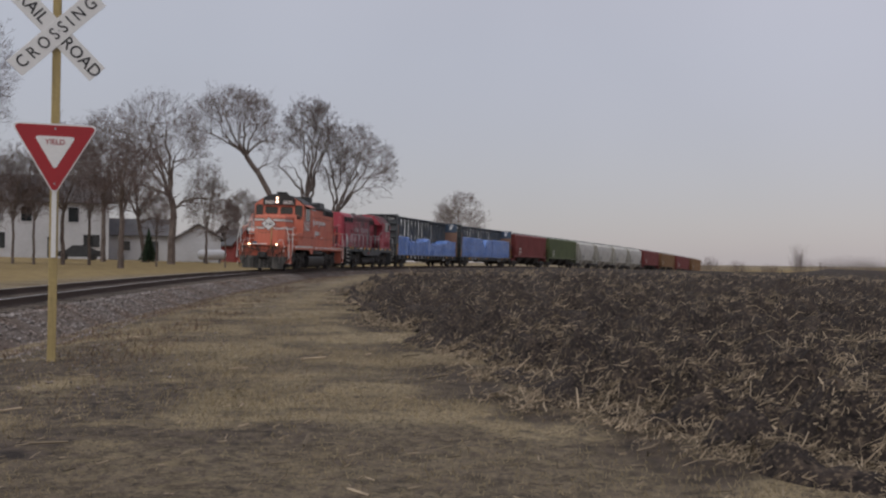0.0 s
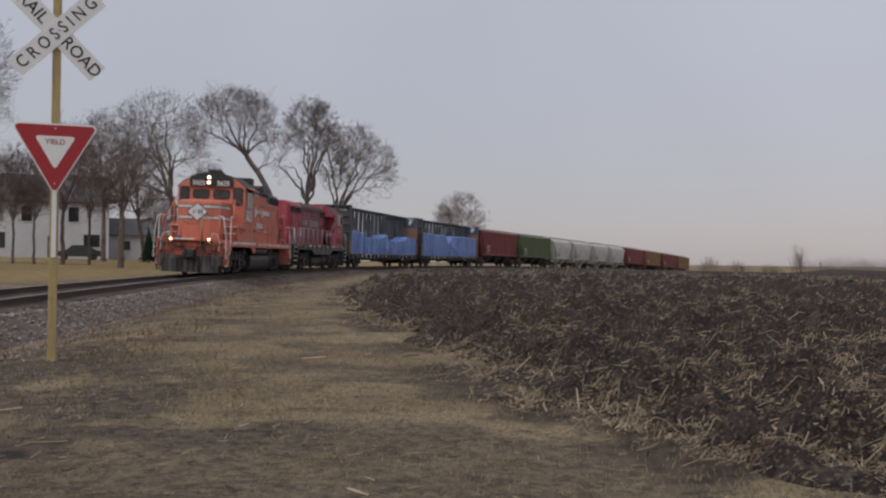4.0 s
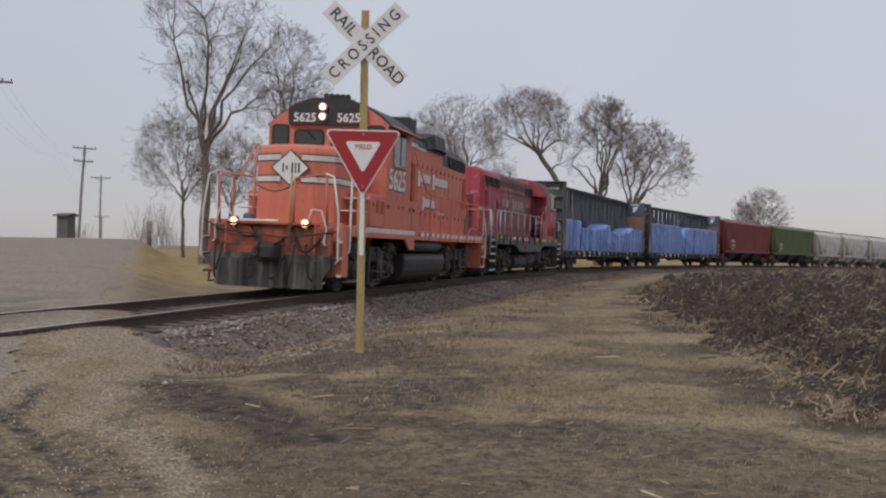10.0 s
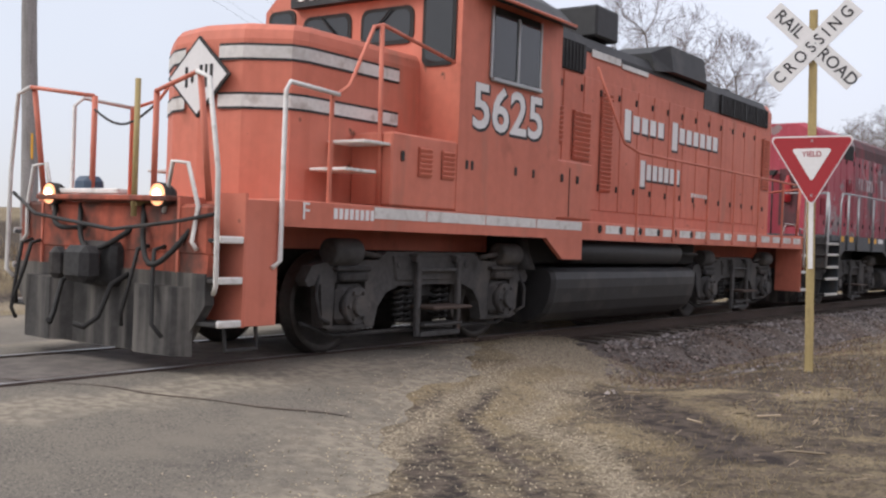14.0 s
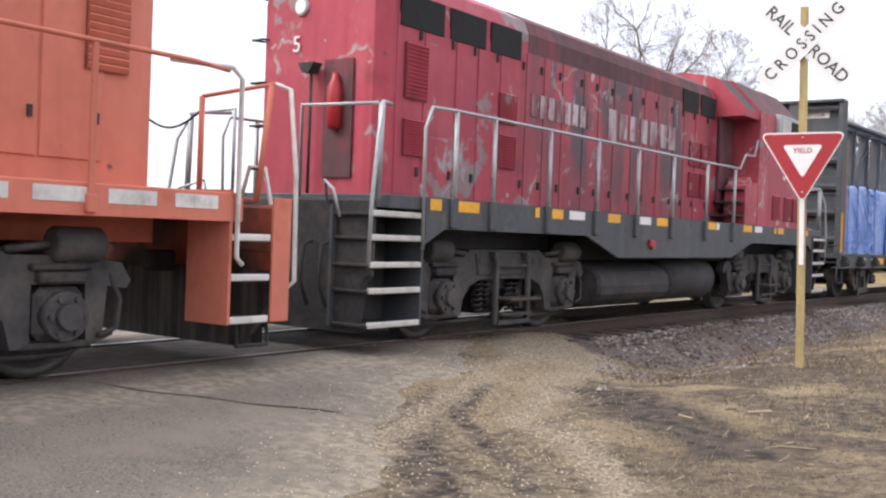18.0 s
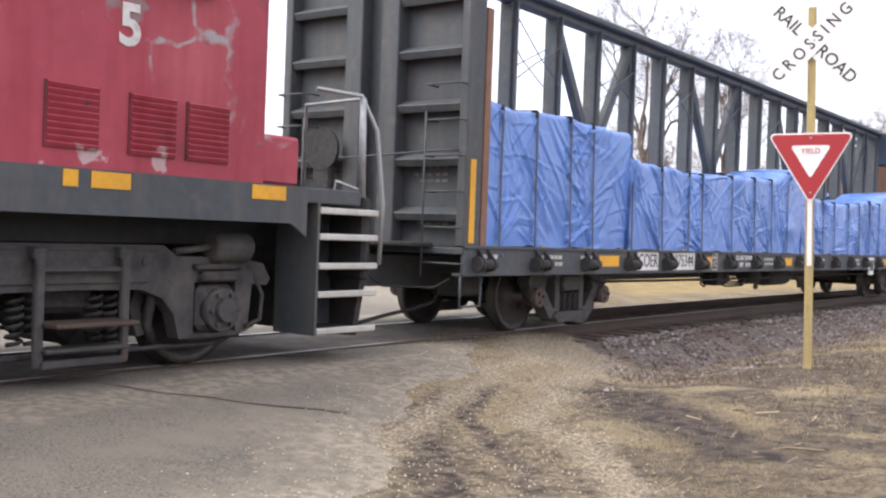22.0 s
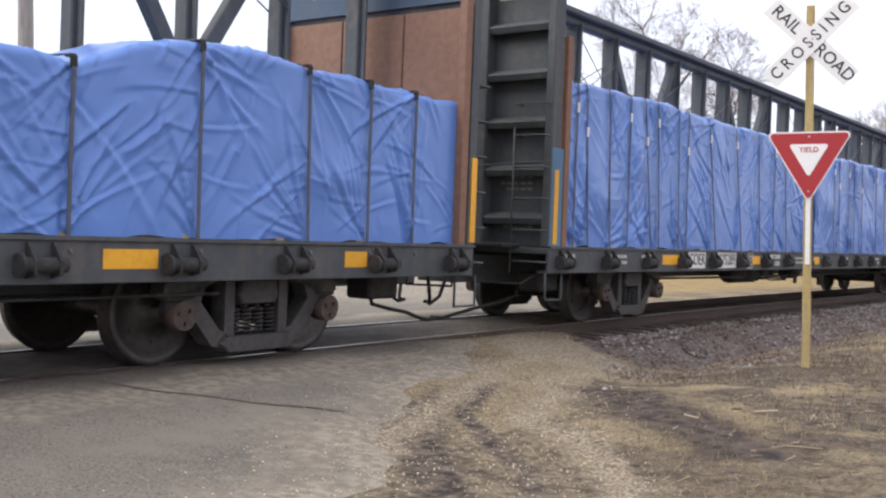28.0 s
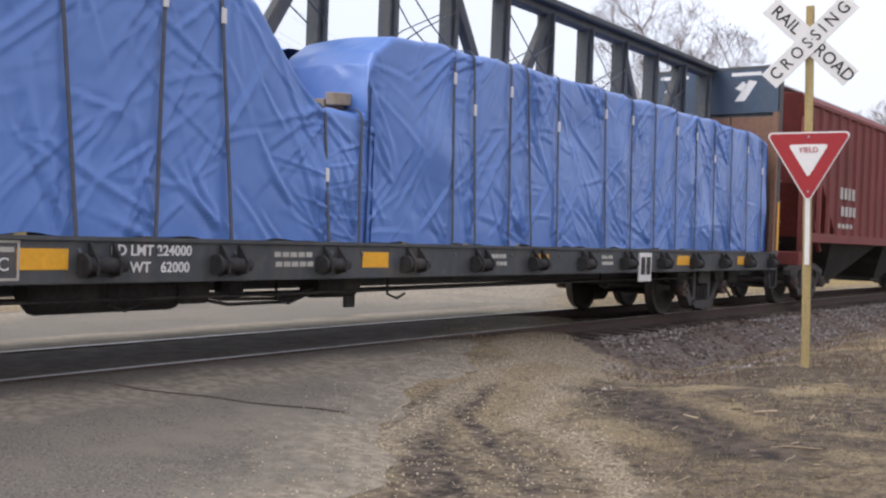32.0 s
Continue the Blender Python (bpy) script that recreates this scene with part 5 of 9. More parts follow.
def locomotive_b():
    """Red and charcoal road switcher, running with its long hood first."""
    car = thing("locomotive", "faded red diesel locomotive with charcoal frame, coupled behind the orange one", "locomotive", "train")
    Rd, F, G = M["red"], M["flat"], M["galv"]
    bm = bmesh.new()
    box(bm, (0, 0, 1.53), (15.1, 3.0, 0.14), bevel=0.01)
    part("walkway", bm, F, car, "charcoal walkway plate")
    for s in (1, -1):
        bm = bmesh.new()
        prism(bm, [(6.95, 1.6), (6.95, 1.10), (6.6, 1.27), (3.35, 1.27), (2.40, 0.98), (-2.07, 1.0), (-3.09, 1.27), (-6.6, 1.27), (-6.8, 1.15), (-6.8, 1.6)], s * 1.47, s * 1.51)
        part("side_sill", bm, F, car, "charcoal deep side sill")
    bm = bmesh.new()
    box(bm, (0, 0, 1.25), (14.6, 1.2, 0.4))
    part("underframe", bm, F, car, "charcoal centre frame")
    for s in (1, -1):
        for x, w in ((6.78, 0.2), (6.18, 0.45), (4.67, 0.1), (4.2, 0.35), (2.57, 0.38), (0.94, 0.40), (-1.06, 0.42), (-2.83, 0.44), (-4.38, 0.12), (-4.72, 0.34), (-6.32, 0.40)):
            bm = bmesh.new()
            box(bm, (x, s * 1.514, 1.525), (w, 0.006, 0.12))
            part("reflector", bm, M["yellow"], car, "yellow reflective patch")
        for x, w in ((3.65, 0.42), (1.57, 0.42), (-1.36, 0.12), (-3.42, 0.40)):
            bm = bmesh.new()
            box(bm, (x, s * 1.515, 1.525), (w, 0.006, 0.11))
            part("reflector", bm, M["cream"], car, "white reflective patch")
    bm = bmesh.new()
    hs = [(-0.95, 1.6), (-0.95, 3.85), (-0.88, 4.02), (-0.6, 4.17), (0.6, 4.17), (0.88, 4.02), (0.95, 3.85), (0.95, 1.6)]
    loft(bm, [[(7.06, y * 0.86, 1.6 + (z - 1.6) * 0.985) for y, z in hs], [(6.9, y, z) for y, z in hs], [(-2.5, y, z) for y, z in hs]])
    bmesh.ops.recalc_face_normals(bm, faces=bm.faces)
    hood = part("long_hood", bm, Rd, car, "faded red engine hood")
    bm = bmesh.new()
    hs2 = [(-0.958, 3.55), (-0.958, 3.855), (-0.888, 4.028), (-0.6, 4.178), (0.6, 4.178), (0.888, 4.028), (0.958, 3.855), (0.958, 3.55)]
    loft(bm, [[(4.1, y, z) for y, z in hs2], [(-2.3, y, z) for y, z in hs2]])
    bmesh.ops.recalc_face_normals(bm, faces=bm.faces)
    part("hood_roof", bm, M["soot"], hood, "soot-blackened hood top")
    for s in (1, -1):
        x, k = 6.85, 0
        while x > -2.05:
            w = (0.5, 0.62, 0.46)[k % 3]
            bm = bmesh.new()
            box(bm, (x - w / 2, s * 0.953, 2.62), (w - 0.025, 0.02, 1.98), bevel=0.008)
            for dz in (-0.72, 0.8):
                box(bm, (x - w + 0.08, s * 0.972, 2.62 + dz), (0.04, 0.025, 0.10), mat=1)
            part("hood_door", bm, [Rd, M["under"]], hood, "soot-streaked red engine door" if -0.8 < x < 4.0 else "faded red engine door")
            x -= w
            k += 1
        for lx, lz, lh in ((6.5, 3.0, 0.62), (6.5, 2.27, 0.40), (4.58, 2.82, 0.38), (4.58, 2.28, 0.42), (-1.5, 2.77, 0.42), (-2.02, 2.77, 0.42), (-1.5, 2.24, 0.42), (-2.02, 2.24, 0.42)):
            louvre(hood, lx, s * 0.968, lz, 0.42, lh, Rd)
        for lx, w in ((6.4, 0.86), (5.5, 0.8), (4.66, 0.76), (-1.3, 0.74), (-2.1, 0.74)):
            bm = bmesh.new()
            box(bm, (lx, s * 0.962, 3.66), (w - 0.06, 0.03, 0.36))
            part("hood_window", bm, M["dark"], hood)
        if s > 0:
            word_blocks(hood, 4.05, 2.25, 2.95, 0.30, 8, 0.972, M["ghost"], None, 1.0)
            word_blocks(hood, 1.84, -0.72, 2.95, 0.38, 7, 0.972, M["ghost"], None, 1.25)
    # hood end
    bm = bmesh.new()
    box(bm, (7.075, 0.35, 2.45), (0.03, 0.42, 1.3))
    part("end_door", bm, M["soot"], hood)
    bm = bmesh.new()
    tube(bm, [(7.14, 0.35, 2.32), (7.14, 0.35, 2.36), (7.14, 0.35, 2.78), (7.14, 0.35, 2.86), (7.14, 0.35, 2.94)], [0.05, 0.085, 0.085, 0.05, 0.03], 12)
    part("fire_bottle", bm, M["sign_red"], hood, "red fire extinguisher in its bracket")
    for z in (4.0, 3.78):
        bm = bmesh.new()
        tube(bm, [(7.0, -0.25, z - 0.05), (7.09, -0.25, z - 0.05)], 0.10, 14)
        h = part("headlight", bm, G, hood, "unlit chrome headlight")
        bm = bmesh.new()
        disc(bm, (7.095, -0.25, z - 0.05), (1, 0, 0), 0.08, 0.01, 14)
        part("lens", bm, M["cream"], h)
    letters("5", 0.26, M["cream"], hood, Matrix.Translation((7.085, -0.3, 3.30)) @ pose(0, 0, 0, 90, 0, 90), 0.004, name="end_number", label="white number")
    for k in range(5):
        bm = bmesh.new()
        tube(bm, [(6.95, -0.9, 1.9 + 0.5 * k), (7.12, -0.98, 1.9 + 0.5 * k), (7.12, -0.80, 1.9 + 0.5 * k), (7.0, -0.75, 1.9 + 0.5 * k)], 0.014, 5)
        part("grab_iron", bm, M["under"], hood)
    bm = bmesh.new()
    prism(bm, [(0.05, 2.95), (0.12, 3.06), (-0.12, 3.06), (-0.05, 2.95)], 7.1, 7.25, "yz")
    tube(bm, [(7.15, 0, 2.95), (7.15, 0, 1.6)], 0.02, 6)
    part("marker_lamp", bm, M["under"], hood)
    # cab at the trailing end
    bm = bmesh.new()
    sect = [(-1.5, 1.6), (-1.5, 3.72), (-0.95, 4.30), (-0.4, 4.42), (0.4, 4.42), (0.95, 4.30), (1.5, 3.72), (1.5, 1.6)]
    loft(bm, [[(-3.35, y, z) for y, z in sect], [(-5.9, y, z) for y, z in sect], [(-6.26, y * 0.995, 1.6 + (z - 1.6) * 0.92) for y, z in sect]])
    loft(bm, [[(-2.55, y * 0.98, 1.6 + (z - 1.6) * 0.985) for y, z in sect[1:7]] + [(-2.55, 1.47, 3.55), (-2.55, -1.47, 3.55)], [(-3.4, y * 0.98, 1.6 + (z - 1.6) * 0.985) for y, z in sect[1:7]] + [(-3.4, 1.47, 3.55), (-3.4, -1.47, 3.55)]])
    box(bm, (-2.6, 0, 2.7), (1.5, 1.9, 2.2))
    bmesh.ops.recalc_face_normals(bm, faces=bm.faces)
    for f in bm.faces:
        if f.normal.z > 0.25:
            f.material_index = 1
    cab = part("cab", bm, [Rd, M["soot"]], car, "faded red cab with peeling paint and a sooty roof")
    bm = bmesh.new()
    box(bm, (-6.50, 0, 1.82), (0.6, 2.8, 0.44), bevel=0.03)
    part("low_nose", bm, Rd, car, "low red end box")
    for s in (1, -1):
        bm = bmesh.new()
        box(bm, (-2.95, s * 1.0, 2.75), (0.7, 0.06, 1.7), bevel=0.01)
        part("cab_door", bm, M["soot"], cab, "sooty cab door in its recess")
        bm = bmesh.new()
        for k in range(3):
            box(bm, (-2.52 - 0.12 * k, s * 1.22, 1.75 + 0.24 * k), (0.34, 0.5, 0.03), bevel=0.005)
        part("cab_step", bm, M["under"], cab)
        bm = bmesh.new()
        box(bm, (-4.92, s * 1.53, 3.40), (1.42, 0.1, 0.72), bevel=0.01)
        fr = part("side_window", bm, G, cab, "boxed aluminium cab window")
        bm = bmesh.new()
        box(bm, (-5.2, s * 1.585, 3.40), (0.62, 0.02, 0.56))
        part("pane", bm, M["dark"], fr)
        bm = bmesh.new()
        box(bm, (-4.6, s * 1.585, 3.40), (0.52, 0.02, 0.56))
        part("pane", bm, M["hopper_grey"], fr, "pale drawn window blind")
        for lx in (-4.38, -5.08, -5.62):
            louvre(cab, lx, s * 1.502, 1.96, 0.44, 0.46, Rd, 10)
        if s > 0:
            side_letters("5", 0.43, M["white"], cab, -4.85, 1.506, 2.67, 1.0, 0.012, "road_number", "large white number")
    for x, s in ((-1.7, 1), (0.6, 0)):
        bm = bmesh.new()
        box(bm, (x, 0, 4.26), (0.3, 0.3, 0.16), bevel=0.02)
        part("roof_vent", bm, M["black"], hood)
    bm = bmesh.new()
    # near-black filler blocks put shade into the gaps between trucks and tank
    box(bm, (0, 0, 0.98), (13.6, 0.9, 0.5), bevel=0.03)
    box(bm, (0, 0, 1.1), (5.6, 2.2, 0.34), bevel=0.03)
    part("underbody", bm, M["dark"], car, "near-black filler blocks for the shade below the frame")
    bm = bmesh.new()
    prism(bm, [(1.36 * math.copysign(abs(math.cos(k * math.pi / 14)) ** 0.6, math.cos(k * math.pi / 14)), 0.57 + 0.37 * math.copysign(abs(math.sin(k * math.pi / 14)) ** 0.75, math.sin(k * math.pi / 14))) for k in range(28)], 0.2, 2.6, "yz", bevel=0.05)
    part("fuel_tank", bm, M["under"], car, "grimy fuel tank")
    for s in (1, -1):
        bm = bmesh.new()
        tube(bm, [(0.1, s * 1.0, 0.62), (0.0, s * 1.0, 0.62), (-1.75, s * 1.0, 0.62), (-1.87, s * 1.0, 0.62)], [0.2, 0.34, 0.34, 0.2], 18)
        part("air_reservoir", bm, M["under"], car, "large grimy air tank")
        bm = bmesh.new()
        disc(bm, (1.3, s * 1.53, 1.18), (0, 1, 0), 0.07, 0.06, 10)
        box(bm, (1.38, s * 1.54, 1.2), (0.12, 0.05, 0.1), bevel=0.01)
        part("fuel_filler", bm, M["sign_red"], car, "red fuel filler cap")
        for x in (6.47, 5.70, 4.43, 3.14, 1.88, 0.62, -0.76, -2.04):
            bm = bmesh.new()
            tube(bm, [(x, s * 1.53, 1.4), (x, s * 1.53, 2.54)], 0.028, 7)
            box(bm, (x, s * 1.53, 1.45), (0.12, 0.06, 0.34), bevel=0.015, mat=1)
            part("stanchion", bm, [G, F], car)
        bm = bmesh.new()
        tube(bm, [(7.0, s * 1.52, 1.05), (7.03, s * 1.53, 2.3), (6.92, s * 1.53, 2.54), (6.48, s * 1.53, 2.55), (-0.8, s * 1.53, 2.56), (-2.36, s * 1.5, 2.58), (-2.6, s * 1.5, 2.84), (-3.07, s * 1.5, 2.86), (-3.22, s * 1.5, 3.16)], 0.02, 7)
        part("handrail", bm, G, car, "grey steel handrail")
        bm = bmesh.new()
        prism(bm, [(-2.70, 1.60), (-2.70, 2.30), (-2.84, 2.34), (-2.88, 2.46), (-2.98, 2.46), (-3.02, 2.36), (-3.36, 2.38), (-3.36, 1.60)], s * 1.10, s * 1.49, bevel=0.012)
        part("side_box", bm, Rd, car, "red step-side box before the cab")
    for e in (1, -1):
        bm = bmesh.new()
        box(bm, (e * 7.72, 0, 1.15), (0.12, 2.9, 0.8), bevel=0.03)
        prism(bm, [(-1.4, 0.8), (1.4, 0.8), (1.3, 0.2), (-1.3, 0.2)], e * 7.70, e * 7.78, "yz")
        pil = part("pilot", bm, M["under"], car, "grimy end plate")
        for y in (-0.95, -0.7, 0.7, 0.95):
            bm = bmesh.new()
            tube(bm, [(e * 7.8, y, 1.1), (e * 7.92, y, 1.06), (e * 7.96, y, 0.7), (e * 7.92, y + 0.08, 0.45)], 0.02, 6)
            part("jumper_hose", bm, M["rubber"], pil)
        coupler(car, e * 8.48)
        for s in (1, -1):
            stairs(car, e * 6.97, e * 7.84, s, (0.28, 0.62, 0.88, 1.15, 1.39), F, M["hopper_grey"])
            bm = bmesh.new()
            tube(bm, [(e * 7.85, s * 1.5, 0.9), (e * 7.85, s * 1.52, 1.5), (e * 7.75, s * 1.5, 2.2), (e * 7.6, s * 1.42, 2.52), (e * 7.2, s * 1.2, 2.55)], 0.022, 7)
            tube(bm, [(e * 7.65, s * 1.42, 1.55), (e * 7.62, s * 1.42, 2.5)], 0.035, 7)
            part("grab_rail", bm, G, car, "worn silver grab rail")
            bm = bmesh.new()
            tube(bm, [(e * 7.8, s * 0.5, 1.55), (e * 7.8, s * 0.5, 2.5), (e * 7.65, s * 1.4, 2.5)], 0.02, 7)
            tube(bm, [(e * 7.95, s * 1.2, 1.35), (e * 8.0, s * 1.15, 1.62), (e * 7.85, s * 0.9, 1.72), (e * 7.8, s * 0.9, 1.5)], 0.018, 6)
            part("end_rail", bm, G, car)
    for x in (4.72, -4.72):
        loco_truck(car, x)
    CARS.append((car, 17.13, 4.72))


def knot_line(knots, x):
    """Height of the load along the car, between knots given from front to rear."""
    return np.interp(-x, [-k[0] for k in knots], [k[1] for k in knots])


def tarp_load(car, knots, side, seed, straps):
    """A tarpaulin over stacked lumber: tight panels pinched by straps, with fans of sharp creases running from the pinches."""
    rng = np.random.RandomState(seed)
    x0, x1 = knots[0][0], knots[-1][0]
    ln = x0 - x1
    nu, nv = (int(ln / 0.024), 104) if side > 0 else (max(30, int(ln / 0.1)), 26)
    d = np.linspace(0, ln, nu)[:, None] * np.ones((1, nv))
    v = np.ones((nu, 1)) * np.linspace(0, 1, nv)[None]
    x = x0 - d
    top = knot_line(knots, x)
    near = [x0 - q for q in straps if x1 - 0.3 < q < x0 + 0.3]
    for q in near:
        top = top - 0.010 * np.exp(-((d - q) / 0.08) ** 2)
    top = top + 0.012 * np.sin(3.1 * d + seed) + 0.010 * np.sin(7.3 * d + 2 * seed)
    base, r = 1.105, 0.075
    face, bend = v < 0.76, (v >= 0.76) & (v < 0.83)
    w, a, q = v / 0.76, (v - 0.76) / 0.07 * np.pi / 2, (v - 0.83) / 0.17
    y = np.where(face, 1.36, np.where(bend, 1.36 - r + r * np.cos(a), 1.36 - r - (1.36 - r - 0.16) * q))
    z = np.where(face, base + (top - r - base) * w, np.where(bend, top - r + r * np.sin(a), top + 0.03 * np.sin(np.pi * np.clip(q, 0, 1))))
    ny, nz = np.where(face, 1.0, np.where(bend, np.cos(a), 0.0)), np.where(face, 0.0, np.where(bend, np.sin(a), 1.0))
    arc = z + (1.36 - y)                       # way up the skin
    off = np.zeros_like(x)

    def crease(cx, cz, t, length, wd, amp):
        """One sharp fold that starts at a point, runs off at an angle and dies out."""
        lo, hi = np.searchsorted(d[:, 0], [cx - abs(length * math.cos(t)) - 4 * wd - 0.05, cx + abs(length * math.cos(t)) + 4 * wd + 0.05])
        if hi - lo < 2:
            return
        dx, dz = d[lo:hi] - cx, arc[lo:hi] - cz
        along, over = (dx * math.cos(t) + dz * math.sin(t)) / length, -dx * math.sin(t) + dz * math.cos(t)
        over = over + 0.10 * length * np.sin(2.2 * along) * math.sin(cx * 7)
        ww = wd * (0.55 + 0.9 * np.clip(along, 0, 1))
        body = np.clip((along + 0.02) / 0.08, 0, 1) * np.clip(1 - along, 0, 1) ** 0.8
        off[lo:hi] += amp * (np.exp(-np.abs(over) / ww) - 0.55 * np.exp(-np.abs(over - 2.0 * ww) / (1.3 * ww))) * body

    if side > 0:
        for q in near:
            tz = float(knot_line(knots, x0 - q))
            for cz, lo, hi in ((tz - 0.05, -2.6, -0.54), (1.16, 0.5, 2.64)):
                main = rng.uniform(lo, hi)
                for _ in range(rng.randint(8, 16)):
                    t = main + rng.normal(0, 0.35)
                    if abs(math.cos(t)) < 0.12:
                        continue
                    wd = rng.uniform(0.010, 0.024)
                    crease(q, cz + rng.normal(0, 0.06), t, rng.uniform(0.4, 1.4), wd, wd * rng.uniform(1.0, 2.1))
            for _ in range(rng.randint(6, 13)):   # short level pulls to both sides of a strap
                t = rng.choice((0.0, math.pi)) + rng.normal(0, 0.22)
                wd = rng.uniform(0.008, 0.018)
                crease(q, rng.uniform(1.3, tz - 0.15), t, rng.uniform(0.25, 0.9), wd, wd * rng.uniform(0.9, 1.8))
        for _ in range(int(ln * 15)):              # long loose folds, leaning one way over a stretch
            cx, cz = rng.uniform(0, ln), rng.uniform(1.15, 3.3)
            t = (0.9 if math.sin(1.3 * cx + seed) > -0.2 else 2.3) + rng.normal(0, 0.17) + (math.pi if rng.rand() < 0.5 else 0)
            wd = rng.uniform(0.012, 0.030)
            crease(cx, cz, t, rng.uniform(0.5, 1.6), wd, wd * rng.uniform(0.8, 1.6))
        for _ in range(int(ln * 0.5)):            # stars of small creases round a snag
            cx, cz = rng.uniform(0, ln), rng.uniform(1.3, 2.9)
            for k in range(rng.randint(5, 9)):
                wd = rng.uniform(0.008, 0.016)
                crease(cx, cz, rng.uniform(0, 6.28), rng.uniform(0.15, 0.6), wd, wd * rng.uniform(1.0, 2.0))
        for q in near:
            off -= 0.009 * np.exp(-((d - q) / 0.03) ** 2) + 0.003 * np.exp(-((d - q) / 0.2) ** 2)
        for _ in range(int(ln * 1.6)):            # slack bellies between the straps
            cx, cz, sx, sz = rng.uniform(0, ln), rng.uniform(1.2, 3.2), rng.uniform(0.2, 0.6), rng.uniform(0.15, 0.5)
            off += rng.uniform(-0.035, 0.06) * np.exp(-((d - cx) / sx) ** 2 - ((arc - cz) / sz) ** 2)
    hem = np.clip(1 - (z - base) / 0.12, 0, 1) * (v < 0.5)
    z = z + nz * off * 0.8 + hem * (0.014 * np.sin(5 * d + seed) + 0.008 * np.sin(13 * d))
    y = y + ny * (off - 0.005)
    co = np.stack([x, side * y, z], -1).reshape(-1, 3).tolist()
    i = np.arange(nu * nv).reshape(nu, nv)
    quads = np.stack([i[:-1, :-1], i[1:, :-1], i[1:, 1:], i[:-1, 1:]], -1).reshape(-1, 4)
    fa = (quads[:, ::-1] if side < 0 else quads).tolist()
    for e in (0, nu - 1):
        first = len(co)
        co += [(co[k][0], co[k][1], base) for k in i[e].tolist()]
        fa += [(int(i[e][k]), int(i[e][k + 1]), first + k + 1, first + k) for k in range(nv - 1)]
    me = bpy.data.meshes.new("tarpaulin")
    me.from_pydata(co, [], fa)
    me.materials.append(M["tarp"])
    me.polygons.foreach_set("use_smooth", [True] * len(me.polygons))
    me.update()
    ob = new("tarpaulin", me)
    ob.parent = car
    return tagged(ob, label="creased blue tarpaulin over bundled lumber")


def strap(car, x, over, side, top, clip, guard):
    """A flat strap over the load, from its winch on the sill up to the edge and across the top."""
    bm = bmesh.new()
    w = 0.015
    pts = [(x, 1.455, 0.98), (x, 1.40, 1.10), (x + (over - x) * 0.5, 1.384, (top + 1.1) / 2), (over, 1.378, top - 0.085), (over, 1.355, top - 0.025), (over, 1.29, top + 0.014), (over, 0.2, top + 0.045)]
    rings = []
    for k, (px, py, pz) in enumerate(pts):
        b = pts[min(k + 1, len(pts) - 1)]
        a = pts[max(k - 1, 0)]
        n = Vector((0, b[2] - a[2], a[1] - b[1])).normalized() * 0.009
        rings.append([bm.verts.new((px + q * w, side * (py + o * n.y), pz + o * n.z)) for q, o in ((-1, 0), (1, 0), (1, 1), (-1, 1))])
    for u, v in zip(rings, rings[1:]):
        for k in range(4):
            bm.faces.new((u[k], u[(k + 1) % 4], v[(k + 1) % 4], v[k]))
    bm.faces.new(rings[0])
    bm.faces.new(rings[-1])
    bmesh.ops.recalc_face_normals(bm, faces=bm.faces)
    st = part("strap", bm, M["strap"], car, "tight dark tie-down strap")
    if clip:
        bm = bmesh.new()
        u = (clip - 1.1) / (top - 1.1)
        box(bm, (x + (over - x) * u, side * 1.394, clip), (0.055, 0.014, 0.13), bevel=0.004)
        part("buckle", bm, M["cream"], st, "pale metal buckle")
    if guard:
        bm = bmesh.new()
        box(bm, (over, side * 1.372, top - 0.04), (0.06, 0.025, 0.09), bevel=0.008)
        box(bm, (over, side * 1.335, top + 0.006), (0.06, 0.08, 0.025), bevel=0.008)
        part("edge_guard", bm, M["rubber"], st, "black corner guard under the strap")
    return st


